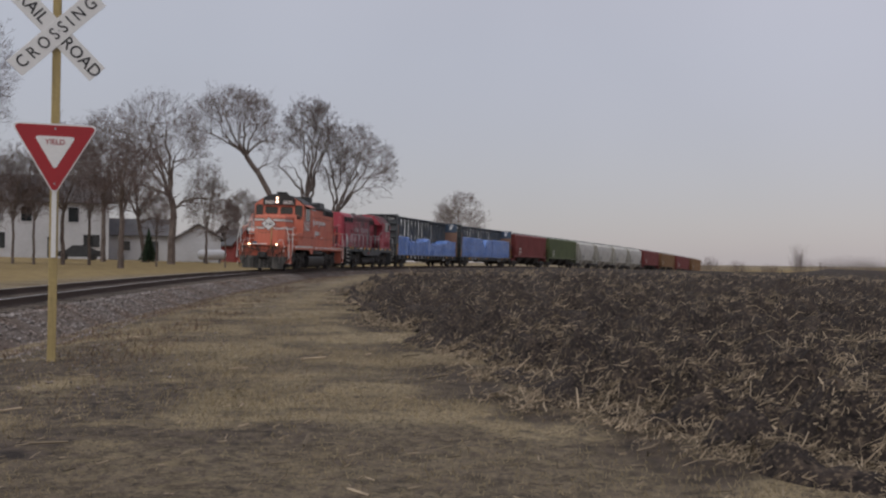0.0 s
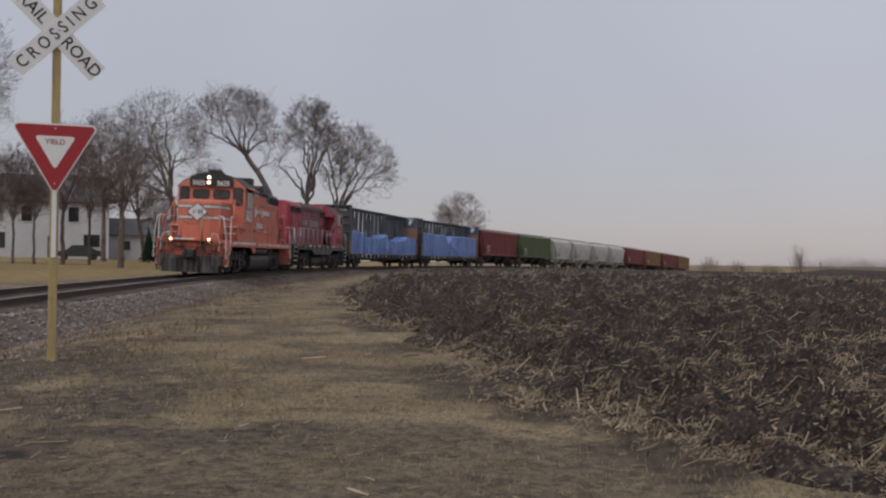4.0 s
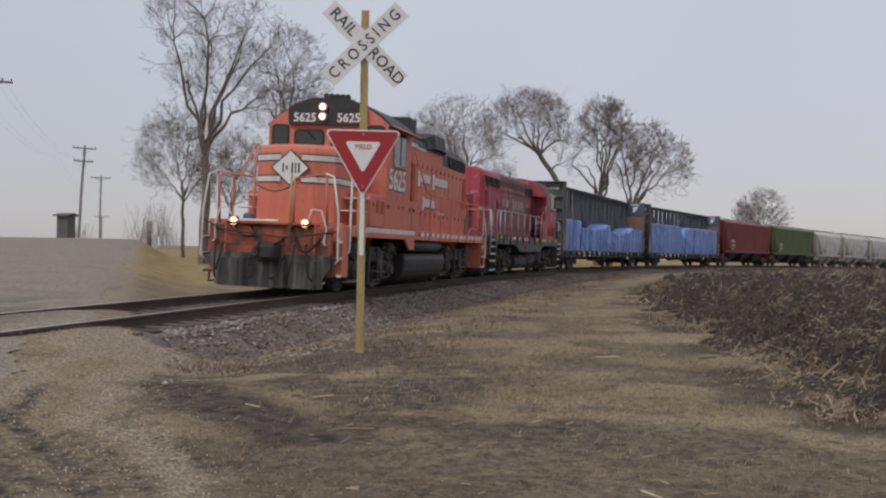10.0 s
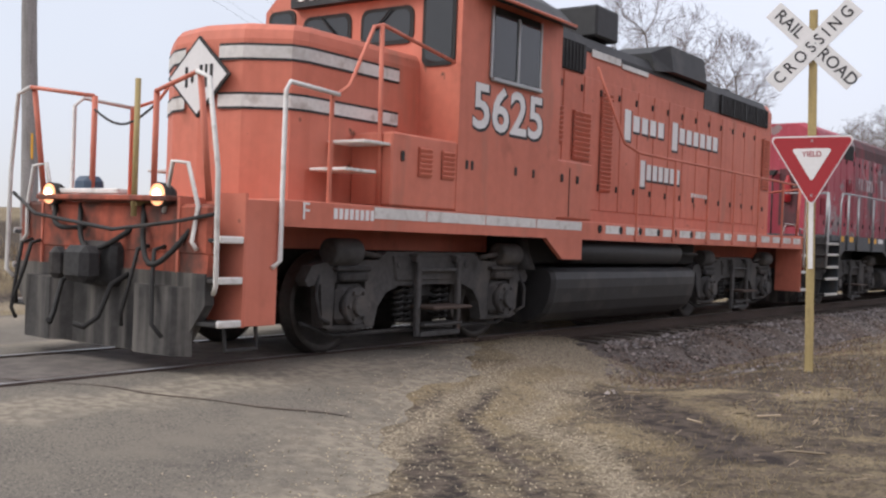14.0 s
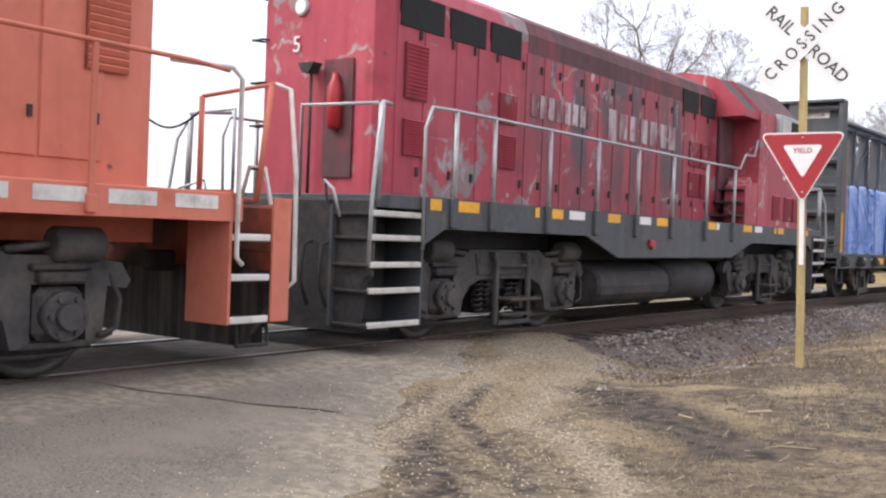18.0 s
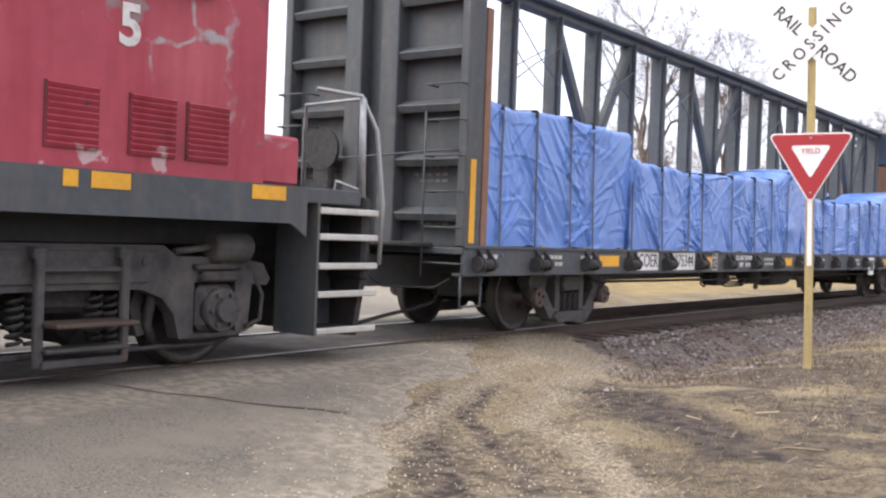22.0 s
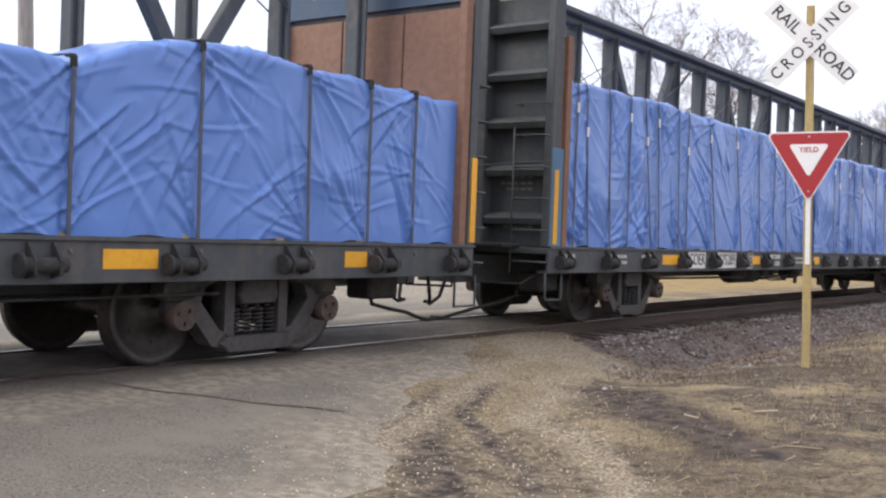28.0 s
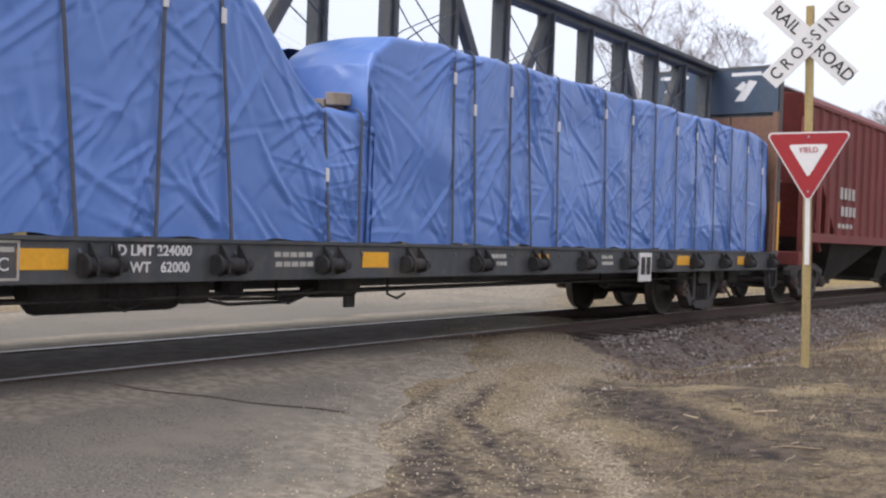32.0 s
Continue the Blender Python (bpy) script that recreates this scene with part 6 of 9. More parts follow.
def flat_car(label, loads, straps, number, seed, blue_post):
    """Centre-beam flat car with end bulkheads, trussed centre wall and wrapped lumber on both sides."""
    car = thing("lumber_car", label, "rail car", "train")
    F = M["flat"]
    bm = bmesh.new()
    box(bm, (0, 0, 1.04), (23.36, 2.86, 0.08), bevel=0.01)
    deck = part("deck", bm, F, car, "slate-grey deck")
    for s in (1, -1):
        bm = bmesh.new()
        box(bm, (0, s * 1.42, 0.92), (23.32, 0.05, 0.32), bevel=0.008)
        box(bm, (0, s * 1.36, 0.775), (23.32, 0.16, 0.03))
        box(bm, (0, s * 1.40, 1.09), (23.32, 0.14, 0.03))
        part("side_sill", bm, F, deck, "channel-shaped side sill")
    bm = bmesh.new()
    box(bm, (0, 0, 0.78), (24.2, 0.62, 0.38), bevel=0.02)
    part("centre_sill", bm, F, deck)
    for k in range(19):
        x = 11.3 - k * 1.256
        for y in (-1.42, 1.42):
            bm = bmesh.new()
            s = 1 if y > 0 else -1
            tube(bm, [(x - 0.17, y + s * 0.085, 0.90), (x + 0.17, y + s * 0.085, 0.90)], 0.058, 10)
            disc(bm, (x + 0.19, y + s * 0.085, 0.90), (1, 0, 0), 0.085, 0.03, 12)
            for dx in (-0.10, 0.10):
                prism(bm, [(y + s * 0.02, 1.06), (y + s * 0.05, 1.06), (y + s * 0.15, 0.93), (y + s * 0.14, 0.83), (y + s * 0.02, 0.80)], x + dx - 0.012, x + dx + 0.012, "yz")
            part("strap_winch", bm, M["under"], deck, "dark ratchet strap winch")
    # end bulkheads: ribbed outer face, board lining inside
    for e in (1, -1):
        bm = bmesh.new()
        xx = e * (11.46 if e > 0 else 11.58)
        box(bm, (xx, 0, 2.90), (0.06, 2.84, 3.62))
        bh = part("bulkhead", bm, F, car, "ribbed slate-grey end bulkhead")
        for y in (-1.38, -0.28, 0.28, 1.38):
            bm = bmesh.new()
            deep = 0.22 if e > 0 or abs(y) < 1 else 0.08
            box(bm, (xx + e * deep / 2, y, 2.90), (deep, 0.12 if abs(y) > 1 else 0.26, 3.62), bevel=0.012)
            part("rib", bm, F, bh)
        for k in range(6):
            for y in (-0.83, 0.83):
                bm = bmesh.new()
                box(bm, (xx + e * 0.10, y, 1.45 + k * 0.62), (0.19, 1.0, 0.10), pose(0, 0, 0, 0, 24 * e), bevel=0.01)
                part("stiffener", bm, F, bh)
        bm = bmesh.new()
        box(bm, (xx + e * 0.1, 0, 4.70), (0.34, 2.86, 0.07), bevel=0.012)
        part("cap_plate", bm, F, bh)
        for y0, y1 in ((-1.40, -0.48), (-0.46, 0.46), (0.48, 1.40)):
            bm = bmesh.new()
            box(bm, (xx - e * 0.07, (y0 + y1) / 2, 2.42), (0.05, y1 - y0, 2.62), bevel=0.006)
            part("lining_board", bm, M["rust"], bh, "brown board lining")
        bm = bmesh.new()
        box(bm, (xx - e * 0.06, 0, 4.24), (0.04, 2.80, 0.86))
        pl = part("top_panel", bm, M["teal"], bh, "navy painted panel")
        for y in (-0.75, 0.75):
            bm = bmesh.new()
            prism(bm, [(y - 0.22, 4.05), (y - 0.02, 4.05), (y + 0.22, 4.42), (y + 0.06, 4.46)], xx - e * 0.085, xx - e * 0.08, "yz")
            prism(bm, [(y - 0.22, 4.30), (y - 0.08, 4.24), (y + 0.04, 4.34), (y - 0.06, 4.44)], xx - e * 0.085, xx - e * 0.08, "yz")
            part("emblem", bm, M["cream"], pl, "white slanted emblem")
            bm = bmesh.new()
            box(bm, (xx - e * 0.083, y, 4.58), (0.006, 0.6, 0.07))
            part("name_block", bm, M["cream"], pl, "white lettering bar")
        for s in (1, -1):
            bm = bmesh.new()
            box(bm, (xx + e * (0.07 if e > 0 else 0.0), s * 1.435, 2.9 if not (blue_post and e > 0) else 1.72), (0.28 if e > 0 else 0.14, 0.03, 3.62 if not (blue_post and e > 0) else 1.26), bevel=0.006)
            part("corner_post", bm, M["blue_paint"] if blue_post and e > 0 else F, bh)
            bm = bmesh.new()
            box(bm, (xx + e * (0.10 if e > 0 else 0.02), s * 1.455, 1.60), (0.10, 0.012, 0.94))
            part("reflector", bm, M["yellow"], bh, "yellow reflective strip")
            bm = bmesh.new()
            box(bm, (xx - e * 0.16, s * 1.40, 2.45), (0.12, 0.1, 2.7), bevel=0.006)
            part("edge_board", bm, M["rust"], bh, "brown edge board")
            # ladder
            for k in range(6):
                bm = bmesh.new()
                tube(bm, [(xx + e * 0.10, s * 0.93, 0.9 + 0.4 * k), (xx + e * 0.33, s * 0.95, 0.9 + 0.4 * k), (xx + e * 0.34, s * 1.40, 0.9 + 0.4 * k), (xx + e * 0.10, s * 1.42, 0.9 + 0.4 * k)], 0.012, 5)
                part("rung", bm, F, bh, "round ladder rung")
            bm = bmesh.new()
            tube(bm, [(xx + e * 0.34, s * 0.95, 0.75), (xx + e * 0.34, s * 0.95, 2.6)], 0.012, 5)
            part("ladder_rail", bm, F, bh, "upright ladder rail")
            bm = bmesh.new()
            tube(bm, [(xx - e * 0.2, s * 1.40, 0.76), (xx - e * 0.2, s * 1.40, 0.42), (xx + e * 0.2, s * 1.40, 0.42), (xx + e * 0.2, s * 1.40, 0.76)], 0.016, 6)
            part("stirrup", bm, F, bh, "bent stirrup step")
            bm = bmesh.new()
            for r in range(4):
                for k in range(5 - r % 2):
                    box(bm, (xx + e * 0.035, -s * e * 0.80 + 0.22 - 0.105 * k, 2.06 - 0.075 * r), (0.006, 0.075, 0.035))
                    if r < 2:
                        box(bm, (xx + e * 0.035, -s * e * 0.80 + 0.24 - 0.12 * k, 1.42 - 0.075 * r), (0.006, 0.085, 0.035))
            part("stencil", bm, M["faint_stencil"], bh, "faint grey stencil lines")
        bm = bmesh.new()
        box(bm, (xx + e * 0.036, 0.75, 4.52), (0.006, 0.6, 0.12))
        box(bm, (xx + e * 0.036, 0.75, 4.38), (0.006, 0.6, 0.12))
        part("number_panel", bm, M["cream"], bh, "white stencil panel")
        letters(number, 0.13, M["black"], bh, Matrix.Translation((xx + e * 0.042, 0.75, 4.38)) @ pose(0, 0, 0, 90, 0, 90 * e), 0.002, name="car_number")
        bm = bmesh.new()
        box(bm, (e * 11.86, 0.25, 1.10), (0.42, 1.5, 0.05), bevel=0.01)
        disc(bm, (e * 11.80, -0.62, 2.2), (1, 0, 0), 0.26, 0.05, 20)
        box(bm, (e * 11.76, -0.62, 1.75), (0.12, 0.3, 0.5), bevel=0.03)
        part("brake_platform", bm, M["under"], car, "end platform with hand brake wheel")
        coupler(car, e * 12.46)
        bm = bmesh.new()
        tube(bm, [(e * 10.9, 0.55, 0.62), (e * 11.0, 0.55, 0.40), (e * 11.35, 0.52, 0.33), (e * 11.75, 0.46, 0.27), (e * 12.15, 0.34, 0.18), (e * 12.35, 0.32, 0.14), (e * 12.55, 0.30, 0.16)], 0.024, 7)
        part("air_hose", bm, M["rubber"], car, "slack black brake air hose")
        bm = bmesh.new()
        tube(bm, [(e * 11.6, 1.2, 0.72), (e * 11.75, 1.1, 0.62), (e * 11.8, 0.4, 0.60), (e * 12.1, 0.2, 0.86)], 0.014, 5)
        part("uncoupling_lever", bm, M["under"], car, "thin uncoupling lever")
        bm = bmesh.new()
        box(bm, (e * 10.75, 0.75, 0.62), (0.5, 0.34, 0.26), bevel=0.03)
        part("valve_box", bm, M["under"], car, "grimy valve box under the deck end")
        bm = bmesh.new()
        tube(bm, [(e * 11.72, -0.75, 2.02), (e * 11.78, -0.6, 2.08), (e * 11.78, 1.2, 2.16), (e * 11.70, 1.35, 2.16)], 0.013, 5)
        part("handhold", bm, F, bh, "thin cross handhold")
    # centre beam
    bm = bmesh.new()
    box(bm, (0, 0, 4.70), (22.9, 0.42, 0.10), bevel=0.02)
    box(bm, (0, 0, 4.60), (22.9, 0.20, 0.14), bevel=0.02)
    beam = part("centre_beam", bm, F, car, "slate-grey top chord of the centre wall")
    bm = bmesh.new()
    box(bm, (0, 0, 1.25), (22.8, 0.3, 0.3), bevel=0.02)
    part("bottom_chord", bm, F, beam)
    for k in range(19):
        x = 11.2 - 1.244 * k
        bm = bmesh.new()
        box(bm, (x, 0, 2.92), (0.13, 0.16, 3.3), bevel=0.012)
        box(bm, (x, 0, 2.92), (0.03, 0.30, 3.3))
        part("post", bm, F, beam)
    for k in (1, 3, 5, 7, 9, 11, 13, 15, 17):
        for j in (0, 1):
            x = 11.2 - 1.244 * k
            if (k // 2) % 2 == j:
                continue
            q = 1 if j else -1
            bm = bmesh.new()
            a, b = Vector((x, 0, 4.5)), Vector((x + q * 1.244, 0, 2.55))
            d = b - a
            box(bm, (a + b) / 2, (0.13, 0.16, d.length), d.to_track_quat("Z", "Y").to_matrix().to_4x4(), bevel=0.012)
            part("brace", bm, F, beam)
    for k in range(0, 18, 2):
        bm = bmesh.new()
        x = 11.2 - 1.244 * k
        for s in (1, -1):
            tube(bm, [(x, s * 0.12, 4.35), (x - 0.6, s * 0.16, 3.85), (x - 1.25, s * 0.14, 3.5)], 0.009, 4)
            tube(bm, [(x - 1.25, s * 0.12, 4.1), (x - 0.5, s * 0.16, 3.75), (x, s * 0.14, 3.45)], 0.009, 4)
        part("loose_cable", bm, M["strap"], beam, "slack steel tie cable")
    # sill markings
    for s in (1, -1):
        for x, w in ((8.2 if seed == 3 else 8.0, 0.58), (4.64, 0.2) if seed == 3 else (4.24, 0.4), (0.6, 0.4), (-2.6, 0.4), (-7.05, 0.5), (-9.65, 0.32)):
            bm = bmesh.new()
            box(bm, (x, s * 1.448, 0.94), (w, 0.006, 0.15))
            part("reflector", bm, M["yellow"], deck, "yellow reflective patch")
        for x0, x1 in ((7.32, 6.62), (6.1, 5.25)):
            bm = bmesh.new()
            box(bm, ((x0 + x1) / 2, s * 1.448, 0.94), (abs(x1 - x0), 0.006, 0.27))
            part("number_panel", bm, M["cream"], deck, "white stencil panel")
        bm = bmesh.new()
        for r in range(2):
            for x, w in ((11.2, 0.42), (9.75, 0.5), (8.8, 0.42), (1.75, 0.5), (-1.6, 0.4), (-4.4, 0.34)):
                for k in range(5):
                    box(bm, (x + w * (0.4 - 0.2 * k) - 0.02 * r, s * 1.448, 0.985 - 0.085 * r), (w * 0.16, 0.006, 0.045))
        part("stencil", bm, M["hopper_grey"], deck)
        if s > 0:
            side_letters("COER", 0.27, M["sign_black"], deck, 6.97, 1.452, 0.94, 0.92, 0.0, "reporting_mark", "black reporting mark")
            side_letters(number, 0.27, M["sign_black"], deck, 5.67, 1.452, 0.94, 0.90, 0.0, "car_number", "black car number")
            side_letters("LD LMT 224100" if seed == 3 else "LD LMT 224000", 0.115, M["cream"], deck, 3.05 if seed == 3 else 3.3, 1.452, 1.005, 1.0, 0.002, "weight_stencil", "white load limit stencil")
            side_letters("LT WT   61900" if seed == 3 else "LT WT   62000", 0.115, M["cream"], deck, 3.05 if seed == 3 else 3.3, 1.452, 0.875, 1.0, 0.002, "weight_stencil", "white light weight stencil")
            side_letters("C", 0.13, M["cream"], deck, 4.4 if seed == 3 else 4.54, 1.452, 0.90, 1.0, 0.0, "plate_letter", "white plate letter")
        bm = bmesh.new()
        for dx, dz, w, h in ((-0.14, 0, 0.018, 0.27), (0.14, 0, 0.018, 0.27), (0, -0.13, 0.24, 0.018), (0, 0.13, 0.24, 0.018), (0, 0.075, 0.16, 0.035)):
            box(bm, ((4.4 if seed == 3 else 4.54) + dx * 0.8, s * 1.449, 0.93 + dz), (w, 0.006, h))
        part("stencil_frame", bm, M["hopper_grey"], deck, "white stencilled frame")
        bm = bmesh.new()
        box(bm, (-5.6, s * 1.46, 0.84), (0.42, 0.03, 0.42), bevel=0.006)
        for dx in (-0.09, 0.09):
            box(bm, (-5.6 + dx, s * 1.478, 0.86), (0.13, 0.006, 0.26), mat=1)
        part("placard_board", bm, [M["cream"], M["under"]], deck, "white framed placard board")
    # brake gear below
    r0, v0, c0, lift = (-0.35, 2.5, 1.2, 0.03) if seed == 3 else (3.25, 1.9, 0.6, 0.08)
    bm = bmesh.new()
    tube(bm, [(r0 + q, 0.8, 0.60 + lift) for q in (0.75, 0.65, -0.65, -0.75)], [0.1, 0.2, 0.2, 0.1], 14)
    part("brake_reservoir", bm, M["under"], car, "grimy brake reservoir")
    bm = bmesh.new()
    box(bm, (v0 + 0.6, 0.9, 0.58 + lift), (0.34, 0.3, 0.24), bevel=0.04)
    part("brake_valve", bm, M["under"], car, "square brake valve")
    bm = bmesh.new()
    box(bm, (v0 + 0.1, 0.9, 0.62 + lift), (0.26, 0.2, 0.26), bevel=0.05)
    part("brake_valve", bm, M["under"], car, "round-edged brake valve")
    bm = bmesh.new()
    tube(bm, [(c0 + 0.35, 0.9, 0.60 + lift), (c0 - 0.25, 0.9, 0.60 + lift), (c0 - 0.35, 0.9, 0.60 + lift)], [0.14, 0.15, 0.08], 14)
    part("brake_cylinder", bm, M["under"], car, "short brake cylinder")
    bm = bmesh.new()
    box(bm, (c0 - 0.2, 0.95, 0.45 + lift), (0.16, 0.04, 0.2), bevel=0.01)
    part("brake_lever", bm, M["under"], car, "flat brake lever")
    for k in range(3):
        bm = bmesh.new()
        tube(bm, [(v0 + 0.9, 0.95, 0.66 - 0.05 * k + lift), (v0 + 0.4 - 0.1 * k, 1.0, 0.54 - 0.05 * k + lift), (v0 - 0.6, 1.0, 0.50 - 0.03 * k + lift), (c0 + 0.1, 0.95, 0.60 + lift)], 0.017, 5)
        part("brake_pipe", bm, M["under"], car, "bent air pipe")
    for x in (v0 + 1.5, v0 - 0.35, c0 - 0.7, -5.0):
        bm = bmesh.new()
        tube(bm, [(x, 1.05, 0.78), (x, 1.05, 0.52 + lift / 2), (x - 0.16, 1.05, 0.47 + lift / 2), (x - 0.3, 1.05, 0.52 + lift / 2)], 0.015, 5)
        part("pipe_hanger", bm, M["under"], car)
    for y, z in ((1.15, 0.63), (0.55, 0.6)):
        bm = bmesh.new()
        tube(bm, [(8.2, y, z + 0.06), (7.9, y, z), (4.0, y, z - 0.02), (0.8, y, z - 0.02), (-4.0, y, z), (-8.2, y, z)], 0.014, 5)
        part("brake_rod", bm, M["under"], car, "long brake rod")
    # load
    for i, knots in enumerate(loads):
        for s in (1, -1):
            tarp_load(car, knots, s, seed + i * 7 + (3 if s < 0 else 0), [(a + b) / 2 for a, b in straps])
        for k, (a, b) in enumerate(straps):
            if knots[-1][0] < b < knots[0][0]:
                top = float(knot_line(knots, b))
                strap(car, a, b, 1, top, (top - 0.35 - 0.3 * (k % 3 == 1) if blue_post and k % 4 != 2 else 0), not blue_post)
                if k % 3 == 0:
                    strap(car, a, b, -1, top, 0, False)
    if seed == 11:
        bm = bmesh.new()
        box(bm, (0.86, 1.12, 2.50), (0.36, 0.09, 0.12), pose(0, 0, 0, 0, 6, 12), bevel=0.008)
        box(bm, (0.80, 0.95, 2.45), (0.5, 0.2, 0.1), pose(0, 0, 0, 0, 3, 8), bevel=0.008)
        part("timber_end", bm, M["stubble"], car, "bare timber showing between two tarpaulins")
    for i in range(21):
        bm = bmesh.new()
        x = 10.9 - 1.09 * i
        box(bm, (x, 0, 1.105), (0.10, 2.70, 0.05))
        part("bearing_timber", bm, M["post"], car, "pale timber bearer under the load")
    for x in (8.69, -8.69):
        freight_truck(car, x)
    CARS.append((car, 25.1, 8.69))
    return car




def hopper_car(label, mat, length, ribs, rounded=False, detail=True):
    """Covered hopper: ribbed or rounded sides over sloped bays, open ends with ladders."""
    car = thing("hopper_car", label, "rail car", "train")
    P = M[mat]
    hl = length / 2 - (1.1 if rounded else 0.75)
    bl = hl - 1.2
    bm = bmesh.new()
    if rounded:
        sect = [(-1.5, 1.5), (-1.58, 2.2), (-1.58, 3.2), (-1.42, 4.0), (-0.9, 4.45), (0.9, 4.45), (1.42, 4.0), (1.58, 3.2), (1.58, 2.2), (1.5, 1.5)]
    else:
        sect = [(-1.50, 1.45), (-1.50, 2.6), (-1.50, 4.22), (-1.30, 4.42), (-0.4, 4.52), (0.4, 4.52), (1.30, 4.42), (1.50, 4.22), (1.50, 2.6), (1.50, 1.45)]
    loft(bm, [[(q * (hl - 0.95 * max(3.6 - z, 0)), y, z) for y, z in sect] for q in (1, -1)])
    bmesh.ops.recalc_face_normals(bm, faces=bm.faces)
    body = part("body", bm, P, car)
    for s in (1, -1):
        bm = bmesh.new()
        box(bm, (0, s * 1.50, 1.42), (2 * hl - 0.3, 0.10, 0.2), bevel=0.015)
        if not rounded:
            box(bm, (0, s * 1.50, 4.20), (2 * hl, 0.10, 0.1), bevel=0.015)
        part("side_sill", bm, P, body)
        if ribs:
            n = int((2 * hl - 1.2) / ribs)
            for k in range(n + 1):
                bm = bmesh.new()
                x = -hl + 0.7 + k * (2 * hl - 1.4) / n
                prism(bm, [(x - 0.09, s * 1.5), (x - 0.04, s * 1.56), (x + 0.04, s * 1.56), (x + 0.09, s * 1.5)], 1.5, 4.16, "xy")
                part("rib", bm, P, body)
        bm = bmesh.new()
        for x0, w, z, h in ((hl - 2.6, 1.1, 2.45, 0.26), (hl - 2.7, 1.2, 2.05, 0.22), (hl - 2.5, 0.9, 1.72, 0.10)):
            for k in range(4):
                box(bm, (x0 + 0.3 * k - 0.45, s * 1.565, z), (0.2, 0.006, h))
        part("stencil", bm, M["hopper_grey"] if mat != "hopper_grey" else M["flat"], body)
    nb = 3 if length > 16 else 2
    for k in range(nb):
        x = (k - (nb - 1) / 2) * (2 * bl - 1.5) / nb
        w = (2 * bl - 1.8) / nb / 2
        bm = bmesh.new()
        loft(bm, [[(x - w, -1.45, 1.5), (x + w, -1.45, 1.5), (x + w, 1.45, 1.5), (x - w, 1.45, 1.5)], [(x - 0.35, -0.7, 0.45), (x + 0.35, -0.7, 0.45), (x + 0.35, 0.7, 0.45), (x - 0.35, 0.7, 0.45)]])
        bmesh.ops.recalc_face_normals(bm, faces=bm.faces)
        box(bm, (x, 0, 0.42), (0.8, 1.3, 0.14), bevel=0.02)
        part("hopper_bay", bm, P if mat == "hopper_grey" else M["under"], body, "sloped discharge bay")
    bm = bmesh.new()
    box(bm, (0, 0, 0.95), (2 * hl + 0.2, 0.5, 0.3), bevel=0.02)
    for e in (1, -1):
        box(bm, (e * (hl + 0.05), 0, 0.98), (0.3, 2.9, 0.28), bevel=0.02)
        for y in (-1.3, 1.3):
            box(bm, (e * (hl - 0.25), y, 2.5), (0.10, 0.10, 2.9), bevel=0.01)
            box(bm, (e * (hl - 0.9), y, 1.9), (0.08, 0.08, 2.0), pose(0, 0, 0, 0, 40 * e), bevel=0.01)
    part("end_frame", bm, P, car, "open end frame")
    for e in (1, -1):
        for s in (1, -1):
            bm = bmesh.new()
            for k in range(9):
                tube(bm, [(e * (hl - 0.05), s * 1.48, 0.8 + 0.4 * k), (e * (hl - 0.5), s * 1.48, 0.8 + 0.4 * k)], 0.012, 4)
            for dx in (0.05, 0.5):
                tube(bm, [(e * (hl - dx), s * 1.48, 0.6), (e * (hl - dx), s * 1.48, 4.2)], 0.014, 4)
            part("ladder", bm, P, car)
        coupler(car, e * (length / 2 - 0.06))
    bm = bmesh.new()
    for s in (1, -1):
        box(bm, (0, s * 0.62, 4.62), (2 * hl, 0.5, 0.04))
    for k in range(5):
        box(bm, (-hl + (k + 0.5) * 2 * hl / 5, 0, 4.56), (1.2, 0.6, 0.12), bevel=0.03)
    part("roof_walk", bm, M["galv"], car, "grated roof walk and hatches")
    for x in (hl - 1.35, -hl + 1.35):
        freight_truck(car, x)
    CARS.append((car, length, hl - 1.35))
    return car


locomotive_a()
locomotive_b()
flat_car("slate-grey centre-beam flat car with stepped lumber bundles under blue tarpaulins",
         [[(11.18, 2.74), (9.3, 2.80), (7.52, 2.75)],
          [(7.56, 2.41), (6.2, 2.37), (4.85, 2.36), (3.5, 2.42), (2.3, 2.47), (1.2, 2.50), (0.7, 2.66), (0.25, 2.76), (-0.2, 2.72), (-0.45, 2.52)],
          [(-0.36, 2.36), (-1.4, 2.28), (-3.0, 2.24), (-4.5, 2.30), (-5.6, 2.42), (-6.6, 2.40), (-7.2, 2.60), (-7.6, 2.70), (-8.4, 2.75), (-9.0, 2.70), (-11.4, 2.66)]],
         [(x, x + 0.03 * math.sin(9 * x)) for x in (10.9, 10.1, 9.23, 8.62, 7.44, 6.4, 5.42, 4.86, 3.54, 2.42, 1.5, 0.59, -0.96, -1.8, -2.66, -3.73, -4.7, -5.6, -6.53, -7.73, -9.02, -9.86, -10.58)],
         "875344", 3, False)
